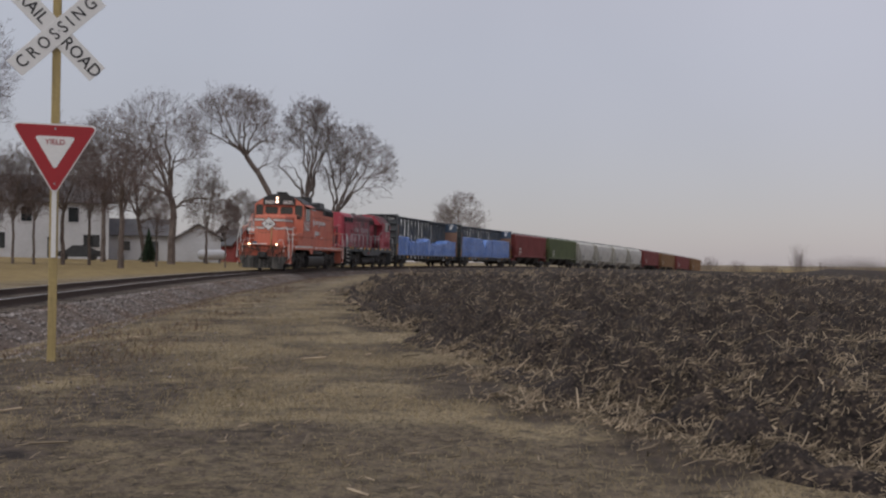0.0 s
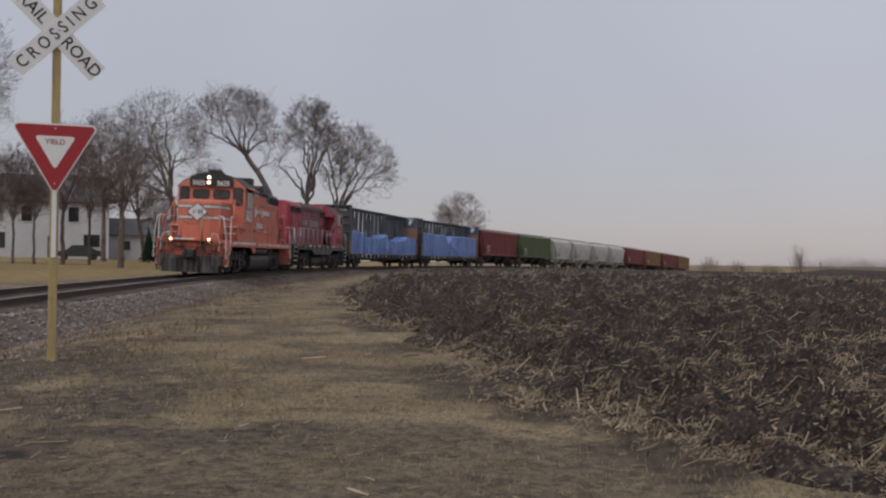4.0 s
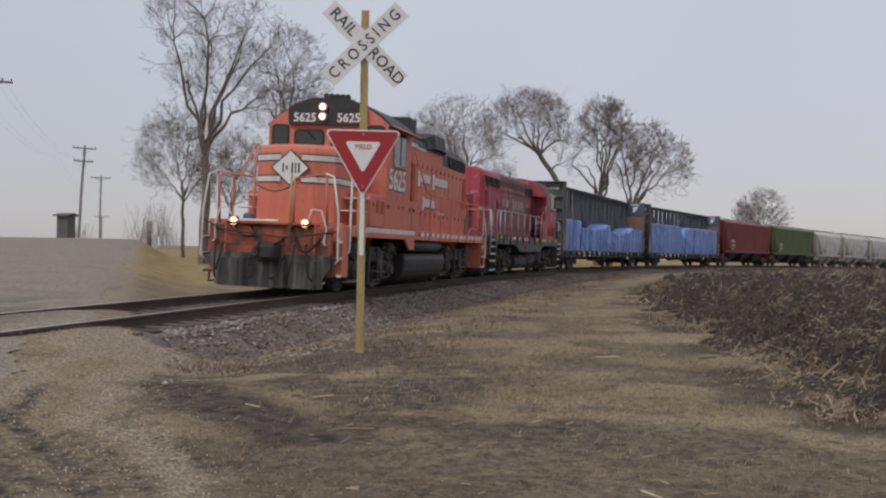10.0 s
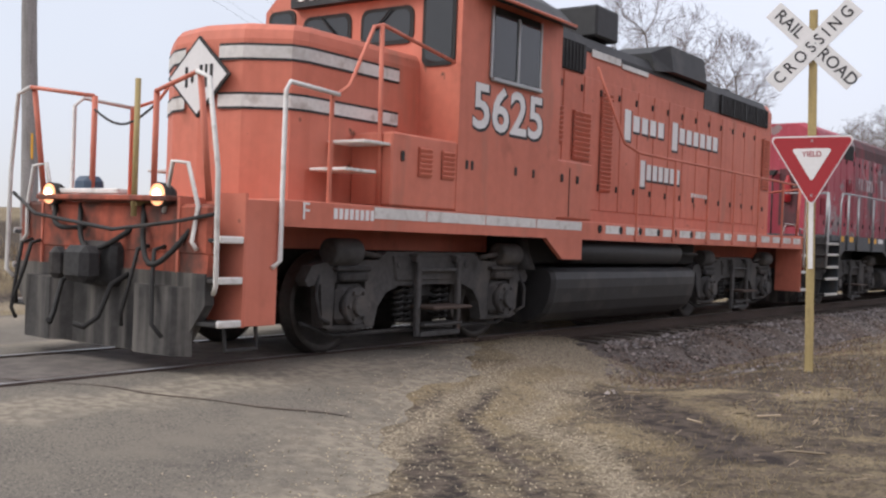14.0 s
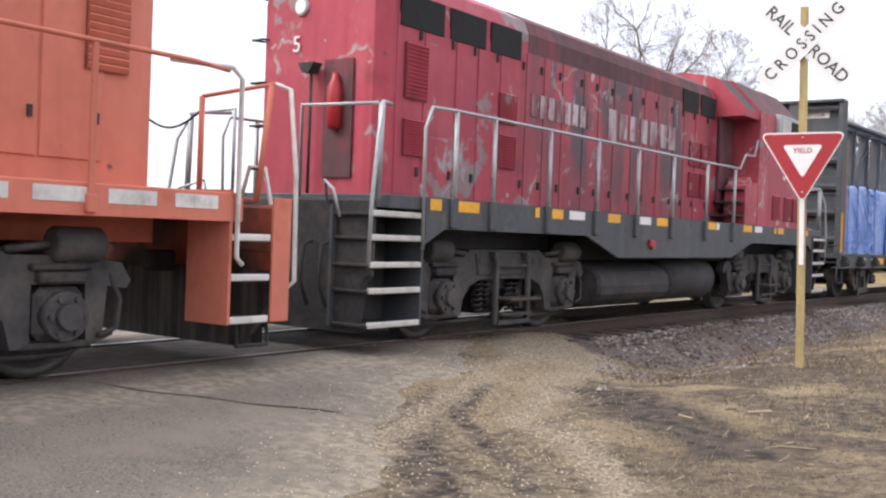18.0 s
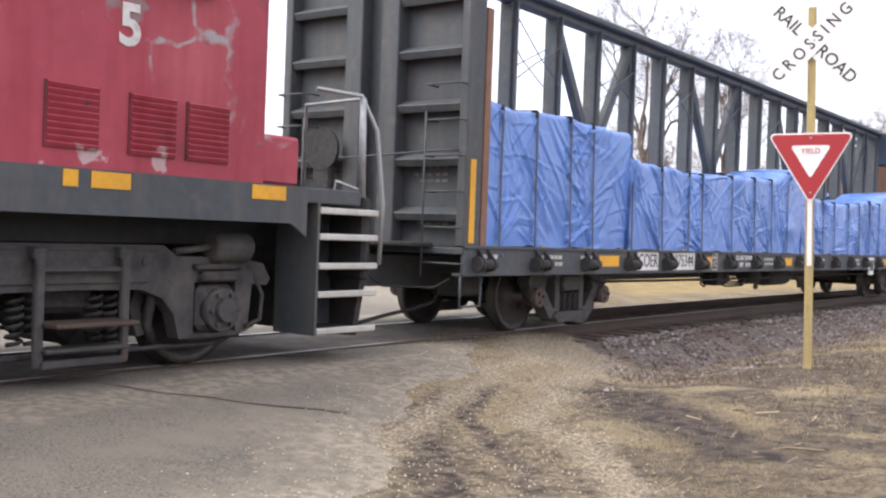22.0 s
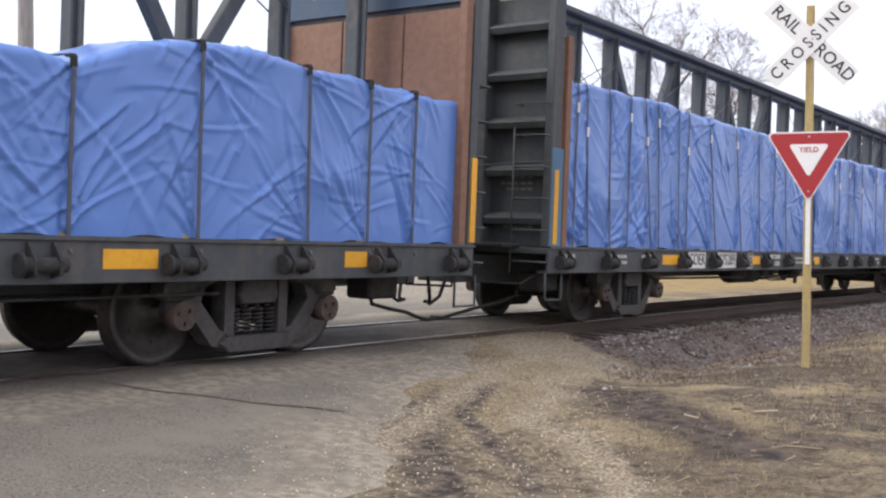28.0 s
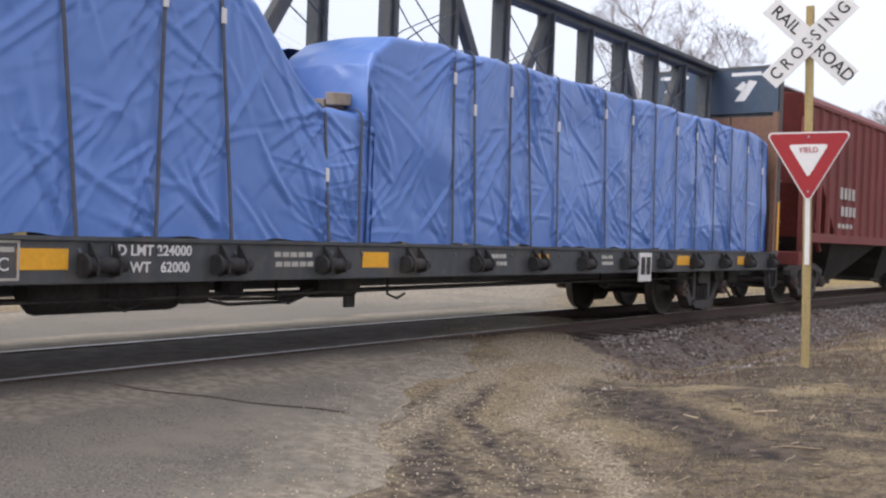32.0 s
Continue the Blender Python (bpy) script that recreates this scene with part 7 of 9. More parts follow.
flat_car("slate-grey centre-beam flat car with tall lumber loads under blue tarpaulins",
         [[(11.2, 3.28), (8.5, 3.35), (6.4, 3.30), (4.0, 3.32), (2.7, 3.32), (2.2, 3.16), (1.98, 2.92), (1.68, 2.62), (1.36, 2.38), (1.0, 2.36), (0.60, 2.40)],
          [(0.68, 2.86), (0.58, 3.02), (0.32, 3.18), (-0.55, 3.26), (-3.1, 3.28), (-6.5, 3.31), (-10.6, 3.29), (-11.1, 3.20)]],
         [(11.0, 10.94), (10.59, 10.71), (9.96, 10.04), (9.42, 9.39), (8.63, 8.92), (8.35, 8.48), (7.62, 7.72), (7.34, 7.33), (6.09, 6.49), (4.89, 5.29), (3.95, 4.15), (3.24, 3.20), (2.45, 2.64), (1.24, 1.33), (0.81, 0.80)]
         + [(-0.76, -0.71), (-1.2, -1.09), (-1.91, -1.87), (-2.43, -2.25), (-3.06, -3.01), (-4.4, -4.3)] + [(-5.2 - 0.8 * k, -5.15 - 0.8 * k) for k in range(8)],
         "875289", 11, True)
hopper_car("oxide-red ribbed covered hopper car behind the lumber cars", "hopper_red", 18.8, 0.62)
hopper_car("olive-green ribbed covered hopper car", "hopper_green", 18.65, 0.8)
for n in (12.8, 13.4, 12.85, 13.5):
    hopper_car("pale grey rounded covered hopper car", "hopper_grey", n, 0, True)
hopper_car("dull red covered hopper car far down the train", "hopper_red", 17.85, 1.2)
hopper_car("tan covered hopper car far down the train", "hopper_tan", 17.9, 1.2)
hopper_car("dark red covered hopper car near the end of the train", "hopper_red", 18.35, 1.2)
hopper_car("tan covered hopper car at the end of the train", "hopper_tan", 15.5, 1.2)

# ---- the land in detail
def lattice(ix, iy, seed):
    h = (ix * 374761393 + iy * 668265263 + seed * 974634777) & 0xFFFFFFFF
    h = ((h ^ (h >> 13)) * 1274126177) & 0xFFFFFFFF
    return ((h ^ (h >> 16)) & 0xFFFF) / 65535.0


def noise2(x, y, seed=1):
    """Value noise between 0 and 1 for arrays."""
    ix, iy = np.floor(x).astype(np.int64), np.floor(y).astype(np.int64)
    fx, fy = x - ix, y - iy
    fx, fy = fx * fx * (3 - 2 * fx), fy * fy * (3 - 2 * fy)
    a, b = lattice(ix, iy, seed), lattice(ix + 1, iy, seed)
    c, d = lattice(ix, iy + 1, seed), lattice(ix + 1, iy + 1, seed)
    return (a + (b - a) * fx) * (1 - fy) + (c + (d - c) * fx) * fy


EDGE_Y = [-40, 0, 4.5, 6.1, 8.4, 11.2, 14.6, 18, 25, 39, 71, 90, 120, 176, 250, 700]
EDGE_X = [4.0, 3.4, 2.6, 2.05, 1.0, 0.4, -0.2, -0.9, -2.2, -3.1, -2.3, 0.5, 9.0, 29, 60, 260]


def field_edge(y):
    return np.interp(y, EDGE_Y, EDGE_X)


def strip(a, b, line, width, wob):
    """A band along a line drawn in road coordinates, with frayed sides."""
    ys = np.interp(a, [p[0] for p in line], [p[1] for p in line])
    ends = smooth_step(a, line[0][0] - 0.6, line[0][0] + 0.3) * (1 - smooth_step(a, line[-1][0] - 0.3, line[-1][0] + 0.6))
    return np.exp(-((b - ys + 0.22 * wob) / width) ** 2) * ends


def ground_masks(x, y):
    """Where gravel, mud, bare soil and pale mown grass lie."""
    a, b = road_coords(x, y)
    s, lat = line_coords(x, y)
    n1, n2, n3 = noise2(x * 1.1, y * 1.1, 11), noise2(x * 2.7, y * 2.7, 12), noise2(x * 7, y * 7, 13)
    wob = (n1 - 0.5) * 1.6 + (n2 - 0.5) * 1.0
    gravel = strip(a, b, ((-16, 3.5), (-8.4, 3.40), (-5.4, 3.66), (-2.9, 3.95), (0.2, 4.3), (1.5, 5.2)), 0.27, wob)
    gravel = np.maximum(gravel, strip(a, b, ((-16, 6.2), (-8.1, 5.1), (-7.4, 4.83), (-5.8, 4.44), (-2.4, 4.72), (0.5, 4.8)), 0.25, wob))
    pile = np.exp(-(((a + 0.7) / 2.3) ** 2 + ((b - 4.5) / 0.85) ** 2))
    gravel = np.maximum(0.72 * gravel, 1.2 * smooth_step(pile + wob * 0.22, 0.25, 0.6))
    gravel = np.maximum(gravel, 0.30 * smooth_step(b, 3.2, 3.5) * (1 - smooth_step(b, 4.6, 5.4)) * smooth_step(-a, -1, 1))
    beyond = np.exp(-((np.abs(b) - 4.1) / 0.5) ** 2) * smooth_step(a, 2, 6) * 0.8
    gravel = np.maximum(gravel, beyond * (b > 0))
    gravel = np.maximum(gravel, 0.7 * np.exp(-((-b - 6.1 + 0.4 * wob) / 0.5) ** 2))
    mud = strip(a, b, ((-16, 4.6), (-8.3, 4.0), (-6.3, 3.56), (-5.2, 3.6)), 0.27, wob)
    mud = np.maximum(mud, strip(a, b, ((-16, 5.9), (-8.1, 4.5), (-5.9, 3.85), (-4.6, 3.9)), 0.11, 0.3 * wob))
    mud = np.maximum(mud, 1.0 * strip(a, b, ((-7.2, 5.85), (-5.9, 5.38), (-3.8, 4.95)), 0.44, wob))
    verge = lat > 4
    mud = np.maximum(mud, 0.55 * smooth_step(n1 + 0.35 * n2 + 0.45 * (1 - smooth_step(np.hypot(x, y), 6.0, 8.5)), 0.72, 1.0) * verge)
    mud = np.maximum(mud, 0.55 * smooth_step(0.6 * n2 + 0.5 * n3 + 0.30 * (1 - smooth_step(np.hypot(x, y), 6.6, 9.0)), 0.70, 0.86) * verge)
    bare = smooth_step(b, 4.9, 5.6) * (1 - smooth_step(b, 7.6, 9.6)) * smooth_step(a, -9.5, -7.0) * (1 - smooth_step(a, -0.5, 2.5))
    mud = np.maximum(mud, 0.70 * bare * smooth_step(n1 + 0.5 * n2 + 0.25 * n3, 0.30, 0.85))
    foot = smooth_step(lat, 2.2, 3.2) * (1 - smooth_step(lat, 5.4, 7.0)) * (b > 4.8)
    mud = np.maximum(mud, 0.6 * foot * smooth_step(n1 + n2, 0.5, 1.1))
    far_edge = np.exp(-((-b - 7.0) / 0.45) ** 2) * smooth_step(a, -12, -8) * (1 - smooth_step(a, 14, 30))
    mud = np.maximum(mud, 0.9 * far_edge)
    soil = smooth_step(-b + 3 * (n1 - 0.5), 9.2, 10.4) * (1 - smooth_step(-b + 6 * (n1 - 0.5), 20, 27)) * (lat < -6) * smooth_step(a, -25, -20) * (1 - smooth_step(a, 36, 50))
    rim = np.exp(-((x - field_edge(y) + 0.45) / 0.5) ** 2) * (y > 3)
    soil = np.maximum(soil, 0.8 * rim * smooth_step(n1 + 0.6 * n2, 0.45, 0.9))
    pale = smooth_step(-lat, 5, 8) * (1 - smooth_step(-lat, 50, 58)) * (b > 4)
    return np.clip(gravel, 0, 1), np.clip(mud, 0, 1), soil, pale


def ground_material():
    m = M["grass"]
    n, l = m.node_tree.nodes, m.node_tree.links
    b = n["Principled BSDF"]
    src = b.inputs["Base Color"].links[0].from_socket
    src = overlays(n, l, src, (("pale", (0.30, 0.225, 0.105), (0.22, 0.16, 0.08), 1.5, 3.0, 0.3), ("soil", (0.040, 0.031, 0.026), (0.105, 0.080, 0.055), 9.0, 12.0, 0.7),
                               ("mud", (0.105, 0.082, 0.066), (0.038, 0.031, 0.028), 6.0, 13.0, 0.6), ("gravel", (0.40, 0.335, 0.24), (0.135, 0.108, 0.08), 40.0, 14.0, 0.9)))
    l.new(src, b.inputs["Base Color"])
    src = M["asphalt"].node_tree.nodes["Principled BSDF"].inputs["Base Color"].links[0].from_socket
    n, l = M["asphalt"].node_tree.nodes, M["asphalt"].node_tree.links
    src = overlays(n, l, src, (("oil", (0.115, 0.10, 0.09), (0.16, 0.14, 0.123), 5.0, 9.0, 0.5), ("dirt", (0.285, 0.248, 0.192), (0.185, 0.158, 0.125), 12.0, 5.0, 0.75)))
    l.new(src, n["Principled BSDF"].inputs["Base Color"])


def overlays(n, l, src, layers):
    """Lays mottled materials over a base where their attribute says, with edges frayed by noise."""
    tc = n.new("ShaderNodeTexCoord")
    for key, c0, c1, scale, fray, amount in layers:
        at, tex, mix, over, brk = n.new("ShaderNodeAttribute"), n.new("ShaderNodeTexNoise"), n.new("ShaderNodeMix"), n.new("ShaderNodeMix"), n.new("ShaderNodeTexNoise")
        at.attribute_name = key
        for t, sc, dt in ((tex, scale, 3.0), (brk, fray, 5.0)):
            t.inputs["Scale"].default_value, t.inputs["Detail"].default_value = sc, dt
            l.new(tc.outputs["Object"], t.inputs["Vector"])
        ramp = n.new("ShaderNodeMapRange")
        ramp.inputs[1].default_value, ramp.inputs[2].default_value = 0.40, 0.60
        l.new(tex.outputs["Fac"], ramp.inputs[0])
        mix.data_type = over.data_type = "RGBA"
        mix.inputs["A"].default_value, mix.inputs["B"].default_value = (*c0, 1), (*c1, 1)
        l.new(ramp.outputs[0], mix.inputs["Factor"])
        # cover = attribute * (1 + amount) - amount * noise, between 0 and 1
        up, down, sub_, cl = n.new("ShaderNodeMath"), n.new("ShaderNodeMapRange"), n.new("ShaderNodeMath"), n.new("ShaderNodeMapRange")
        up.operation, sub_.operation = "MULTIPLY", "SUBTRACT"
        up.inputs[1].default_value = 1 + amount
        down.inputs[1].default_value, down.inputs[2].default_value, down.inputs[4].default_value = 0.3, 0.7, amount
        l.new(at.outputs["Fac"], up.inputs[0])
        l.new(brk.outputs["Fac"], down.inputs[0])
        l.new(up.outputs[0], sub_.inputs[0])
        l.new(down.outputs[0], sub_.inputs[1])
        cl.inputs[1].default_value, cl.inputs[2].default_value = 0.0, 1.0
        l.new(sub_.outputs[0], cl.inputs[0])
        l.new(cl.outputs[0], over.inputs["Factor"])
        l.new(src, over.inputs["A"])
        l.new(mix.outputs["Result"], over.inputs["B"])
        src = over.outputs["Result"]
    return src


ground_material()


def paint_ground(ob):
    co = np.zeros(len(ob.data.vertices) * 3)
    ob.data.vertices.foreach_get("co", co)
    co = co.reshape(-1, 3)
    for key, v in zip(("gravel", "mud", "soil", "pale"), ground_masks(co[:, 0], co[:, 1])):
        at = ob.data.attributes.new(key, "FLOAT", "POINT")
        at.data.foreach_set("value", np.clip(v, 0, 1).astype(np.float32))


paint_ground(GROUND)


def field_relief(x, y):
    """Furrows, ridged clods and lumps of turned soil."""
    furrow = 0.08 * np.sin((x - field_edge(y)) * 2 * math.pi / 0.76 + 2.5 * noise2(x * 0.5, y * 0.5, 5))
    ridge = 1 - np.abs(2 * noise2(x * 1.7, y * 1.7, 21) - 1)
    ridge2 = 1 - np.abs(2 * noise2(x * 4.1, y * 4.1, 22) - 1)
    fine = noise2(x * 9.5, y * 9.5, 23)
    lump = np.maximum(noise2(x * 3.1, y * 3.1, 24) - 0.6, 0) / 0.4
    crumb = noise2(x * 17, y * 17, 25)
    return furrow + 0.20 * ridge + 0.19 * ridge2 + 0.11 * fine + 0.05 * crumb + 0.30 * lump - 0.25


def build_field():
    az = np.radians(np.concatenate([np.arange(-115, -27, 0.8), np.arange(-27, 9, 0.085)]))
    r = np.concatenate([3.0 * 1.0085 ** np.arange(0, 330), 48.0 * 1.03 ** np.arange(0, 95)])
    rr, aa = np.meshgrid(r, az, indexing="ij")
    x, y = -rr * np.sin(aa), rr * np.cos(aa)
    inside = x - field_edge(y) + 0.7 * (noise2(x * 0.9, y * 0.9, 31) - 0.5) + 0.5 * (noise2(x * 3, y * 3, 32) - 0.5)
    z = land(x, y) + (field_relief(x, y)) * smooth_step(inside, -0.1, 0.5) * np.exp(-rr / 220) + 0.03 + 0.0012 * np.maximum(rr - 40, 0) - 0.15 * (1 - smooth_step(inside, -0.2, 0.05))
    return tagged(sheet("plowed_field", x, y, z, M["soil"], keep=inside > -0.15), "dark plowed field with clods and corn stubble", "field", kind="structure")


build_field()


def pieces(name, items, mat, label, category, sides=3):
    """Many small bars joined in one mesh: (start, end, radius at both ends)."""
    co, fa = [], []
    ring = [(math.cos(k * 2 * math.pi / sides), math.sin(k * 2 * math.pi / sides)) for k in range(sides)]
    for p, q, r0, r1 in items:
        d = (q[0] - p[0], q[1] - p[1], q[2] - p[2])
        ln = math.sqrt(d[0] ** 2 + d[1] ** 2 + d[2] ** 2) or 1e-6
        d = (d[0] / ln, d[1] / ln, d[2] / ln)
        a = (-d[1], d[0], 0.0) if abs(d[2]) < 0.9 else (0.0, -d[2], d[1])
        la = math.sqrt(a[0] ** 2 + a[1] ** 2 + a[2] ** 2)
        a = (a[0] / la, a[1] / la, a[2] / la)
        b = (d[1] * a[2] - d[2] * a[1], d[2] * a[0] - d[0] * a[2], d[0] * a[1] - d[1] * a[0])
        base = len(co)
        for c, s in ring:
            co.append((p[0] + (a[0] * c + b[0] * s) * r0, p[1] + (a[1] * c + b[1] * s) * r0, p[2] + (a[2] * c + b[2] * s) * r0))
        for c, s in ring:
            co.append((q[0] + (a[0] * c + b[0] * s) * r1, q[1] + (a[1] * c + b[1] * s) * r1, q[2] + (a[2] * c + b[2] * s) * r1))
        for k in range(sides):
            fa.append((base + k, base + (k + 1) % sides, base + sides + (k + 1) % sides, base + sides + k))
    me = bpy.data.meshes.new(name)
    me.from_pydata(co, [], fa)
    me.materials.append(mat)
    me.update()
    ob = new(name, me)
    return tagged(ob, label, category, kind="stuff") if label else ob


def build_stubble():
    """Matted clumps of stalks and husks, with single stalks between them."""
    rng = np.random.RandomState(8)
    items = []
    n = 17000
    r = 4.8 * (80 / 4.8) ** rng.uniform(0, 1, n)
    a = np.radians(rng.uniform(-30, 9, n))
    cx, cy = -r * np.sin(a), r * np.cos(a)
    ins = cx - field_edge(cy)
    row = 0.5 + 0.5 * np.sin(ins * 2 * math.pi / 1.52 + 2.0 * noise2(cx * 0.4, cy * 0.4, 44))
    patch = 0.5 * noise2(cx * 0.8, cy * 0.8, 41) + 0.22 * noise2(cx * 2.6, cy * 2.6, 42) + 0.28 * row
    xs, ys, owner = [], [], []
    for i in range(n):
        edge = math.exp(-((ins[i] - 0.3) / 0.8) ** 2)
        if ins[i] < -0.5 or rng.rand() > 0.08 + 1.9 * max(patch[i] - 0.47, 0) + 0.10 * edge:
            continue
        m = rng.randint(1, 4) if rng.rand() < 0.4 else rng.randint(10, 28)
        sp = rng.uniform(0.05, 0.17) * (1 + r[i] / 40)
        xs += list(cx[i] + rng.normal(0, sp, m))
        ys += list(cy[i] + rng.normal(0, sp * 0.6, m))
        owner += [(i, rng.uniform(-1.57, 1.57))] * m
    xs, ys = np.array(xs), np.array(ys)
    rr = np.hypot(xs, ys)
    z = land(xs, ys) + field_relief(xs, ys) * np.exp(-rr / 220) * smooth_step(xs - field_edge(ys), -0.1, 0.5) + 0.04
    for k in range(len(xs)):
        i, lie = owner[k]
        ln, t = (rng.uniform(0.05, 0.17) if rng.rand() < 0.11 else rng.uniform(0.018, 0.06)) * (1 + rr[k] / 34), lie + rng.normal(0, 0.7)
        tilt = rng.uniform(-0.1, 0.6) if rng.rand() < 0.8 else rng.uniform(0.6, 1.3)
        rad = min(rng.uniform(0.0015, 0.0055), ln * 0.14) * (1 + rr[k] / 22)
        p = (xs[k], ys[k], z[k])
        q = (xs[k] + ln * math.cos(t) * math.cos(tilt), ys[k] + ln * math.sin(t) * math.cos(tilt), z[k] + ln * math.sin(tilt))
        items.append((p, q, rad, rad * 0.7))
        if rng.rand() < 0.3:
            w = t + rng.uniform(-0.9, 0.9)
            items.append((q, (q[0] + 0.5 * ln * math.cos(w), q[1] + 0.5 * ln * math.sin(w), q[2] - 0.02 - 0.2 * ln * rng.rand()), rad * 0.7, rad * 0.3))
    pieces("corn_stubble", items, M["stubble"], "pale broken corn stalks strewn over the soil", "stubble")


build_stubble()


def build_straw():
    """Loose stalks and twigs on the verge."""
    rng = np.random.RandomState(18)
    items = []
    for i in range(900):
        r, a = rng.uniform(5, 16), radians(rng.uniform(-22, 44))
        x, y = -r * math.sin(a), r * math.cos(a)
        if x > float(field_edge(y)) or road_coords(x, y)[1] < 4.6:
            continue
        big = rng.rand() < 0.07
        ln, t = (rng.uniform(0.14, 0.3) if big else rng.uniform(0.03, 0.11)), rng.uniform(-1.6, 1.6)
        rad = rng.uniform(0.006, 0.010) if big else rng.uniform(0.002, 0.004)
        z = land_at(x, y) + 0.035
        items.append(((x, y, z), (x + ln * math.cos(t), y + ln * math.sin(t), z + rng.uniform(0.0, 0.03)), rad, rad))
    pieces("straw_litter", items, M["stubble"], "pale stalks lying on the grass verge", "litter", 4)


build_straw()


def build_grass():
    rng = np.random.RandomState(9)
    items = []
    n = 95000
    r = 5.2 * (34 / 5.2) ** rng.uniform(0, 1, n)
    a = np.radians(rng.uniform(-24, 46, n))
    x, y = -r * np.sin(a), r * np.cos(a)
    s, lat = line_coords(x, y)
    ra, rb = road_coords(x, y)
    gv, md, so, pa = ground_masks(x, y)
    dens = noise2(x * 0.7, y * 0.7, 51) * 0.9 + noise2(x * 3.3, y * 3.3, 52) * 0.5
    lush = np.exp(-((x - field_edge(y) + 3.0) / 2.6) ** 2) * smooth_step(r, 6.8, 8.8)
    keep = (x < field_edge(y) - 0.1) & (lat > 3.6) & (rb > 4.9) & (gv < 0.35) & (rng.rand(n) < (0.25 + 0.5 * lush + 0.55 * np.maximum(dens - 0.65, 0)) * (1 - 0.8 * md))
    z = land(x, y)
    for i in np.nonzero(keep)[0]:
        h = rng.uniform(0.010, 0.034) * (1 + 0.7 * lush[i])
        t, ln = rng.uniform(0, 6.28), rng.uniform(0.2, 1.2)
        w = 0.0017 * (1 + r[i] / 12)
        items.append(((x[i], y[i], z[i] - 0.005), (x[i] + h * ln * math.cos(t), y[i] + h * ln * math.sin(t), z[i] + h), w, w * 0.3))
    pieces("dead_grass", items, M["blade"], "short dead grass blades on the verge", "grass")


build_grass()


def stones(name, xs, ys, zs, size, mat, label, category, seed):
    """Many angular stones in one mesh."""
    rng = np.random.RandomState(seed)
    n = len(xs)
    base = np.array([(1, 0, 0), (-1, 0, 0), (0, 1, 0), (0, -1, 0), (0, 0, 1), (0, 0, -1)], float)
    v = base[None] * (size[:, None, None] * rng.uniform(0.55, 1.1, (n, 6, 1))) + rng.uniform(-0.25, 0.25, (n, 6, 3)) * size[:, None, None]
    t = rng.uniform(0, 6.28, n)
    c, s = np.cos(t)[:, None], np.sin(t)[:, None]
    v = np.stack([v[..., 0] * c - v[..., 1] * s, v[..., 0] * s + v[..., 1] * c, v[..., 2] * 0.75], -1)
    v += np.stack([xs, ys, zs], -1)[:, None]
    f = np.array([(0, 2, 4), (2, 1, 4), (1, 3, 4), (3, 0, 4), (2, 0, 5), (1, 2, 5), (3, 1, 5), (0, 3, 5)])
    fa = (f[None] + np.arange(n)[:, None, None] * 6).reshape(-1, 3)
    me = bpy.data.meshes.new(name)
    me.from_pydata(v.reshape(-1, 3).tolist(), [], fa.tolist())
    me.materials.append(mat)
    me.update()
    return tagged(new(name, me), label, category, kind="stuff")


def build_stones():
    rng = np.random.RandomState(10)
    n = 26000
    s = -26 - 75 * rng.uniform(0, 1, n) ** 1.4
    lat = np.where(rng.rand(n) < 0.8, rng.uniform(0.95, 3.5, n), rng.uniform(-2.6, -0.9, n))
    x, y, z, h, c = (np.interp(-s, -LINE[0], q) for q in LINE[1:])
    px, py = x - np.sin(h) * lat, y + np.cos(h) * lat
    a, b = road_coords(px, py)
    pz = np.maximum(z - lat * np.sin(c) - 0.19 - 0.42 * np.maximum(np.abs(lat) - 1.6, 0), land(px, py) - 0.01)
    thin = rng.rand(n) < 1.15 - 0.33 * np.maximum(lat - 1.2, 0)
    ok = (b > ROAD_HALF + 1.2) & thin
    stones("ballast_stones", px[ok], py[ok], pz[ok], rng.uniform(0.022, 0.05, n)[ok], M["ballast"], "loose grey ballast stones beside the rails", "ballast", 3)
    n = 5200
    s2, l2 = rng.uniform(-75, -27, n), 3.2 + 3.0 * rng.uniform(0, 1, n) ** 1.6
    x, y, z, h, c = (np.interp(-s2, -LINE[0], q) for q in LINE[1:])
    px, py = x - np.sin(h) * l2, y + np.cos(h) * l2
    ok = (road_coords(px, py)[1] > 5.0) & (rng.rand(n) < 0.9 * noise2(px * 0.9, py * 0.9, 66))
    stones("scattered_stones", px[ok], py[ok], land(px, py)[ok] + 0.006, rng.uniform(0.010, 0.028, n)[ok], M["ballast"], "grey stones strewn in the dirt below the ballast", "stones", 5)
    n = 34000
    a2, b2 = rng.uniform(-11, 2, n), 1.9 + 4.2 * rng.uniform(0, 1, n)
    px = ROAD_AT[0] + ROAD_DIR[0] * a2 + ROAD_SIDE[0] * b2
    py = ROAD_AT[1] + ROAD_DIR[1] * a2 + ROAD_SIDE[1] * b2
    gv = ground_masks(px, py)[0]
    on_road = smooth_step(b2, 1.9, 3.5) * (b2 < 3.6)
    ok = rng.rand(n) < np.maximum(gv * 1.1 * (b2 > 3.2), 0.28 * on_road ** 2)
    stones("shoulder_gravel", px[ok], py[ok], (land(px, py) + np.where(b2 < 3.45, 0.054, 0.018))[ok], rng.uniform(0.004, 0.010, n)[ok], M["gravel_stone"], "pale limestone gravel on the road shoulder", "gravel", 4)


build_stones()


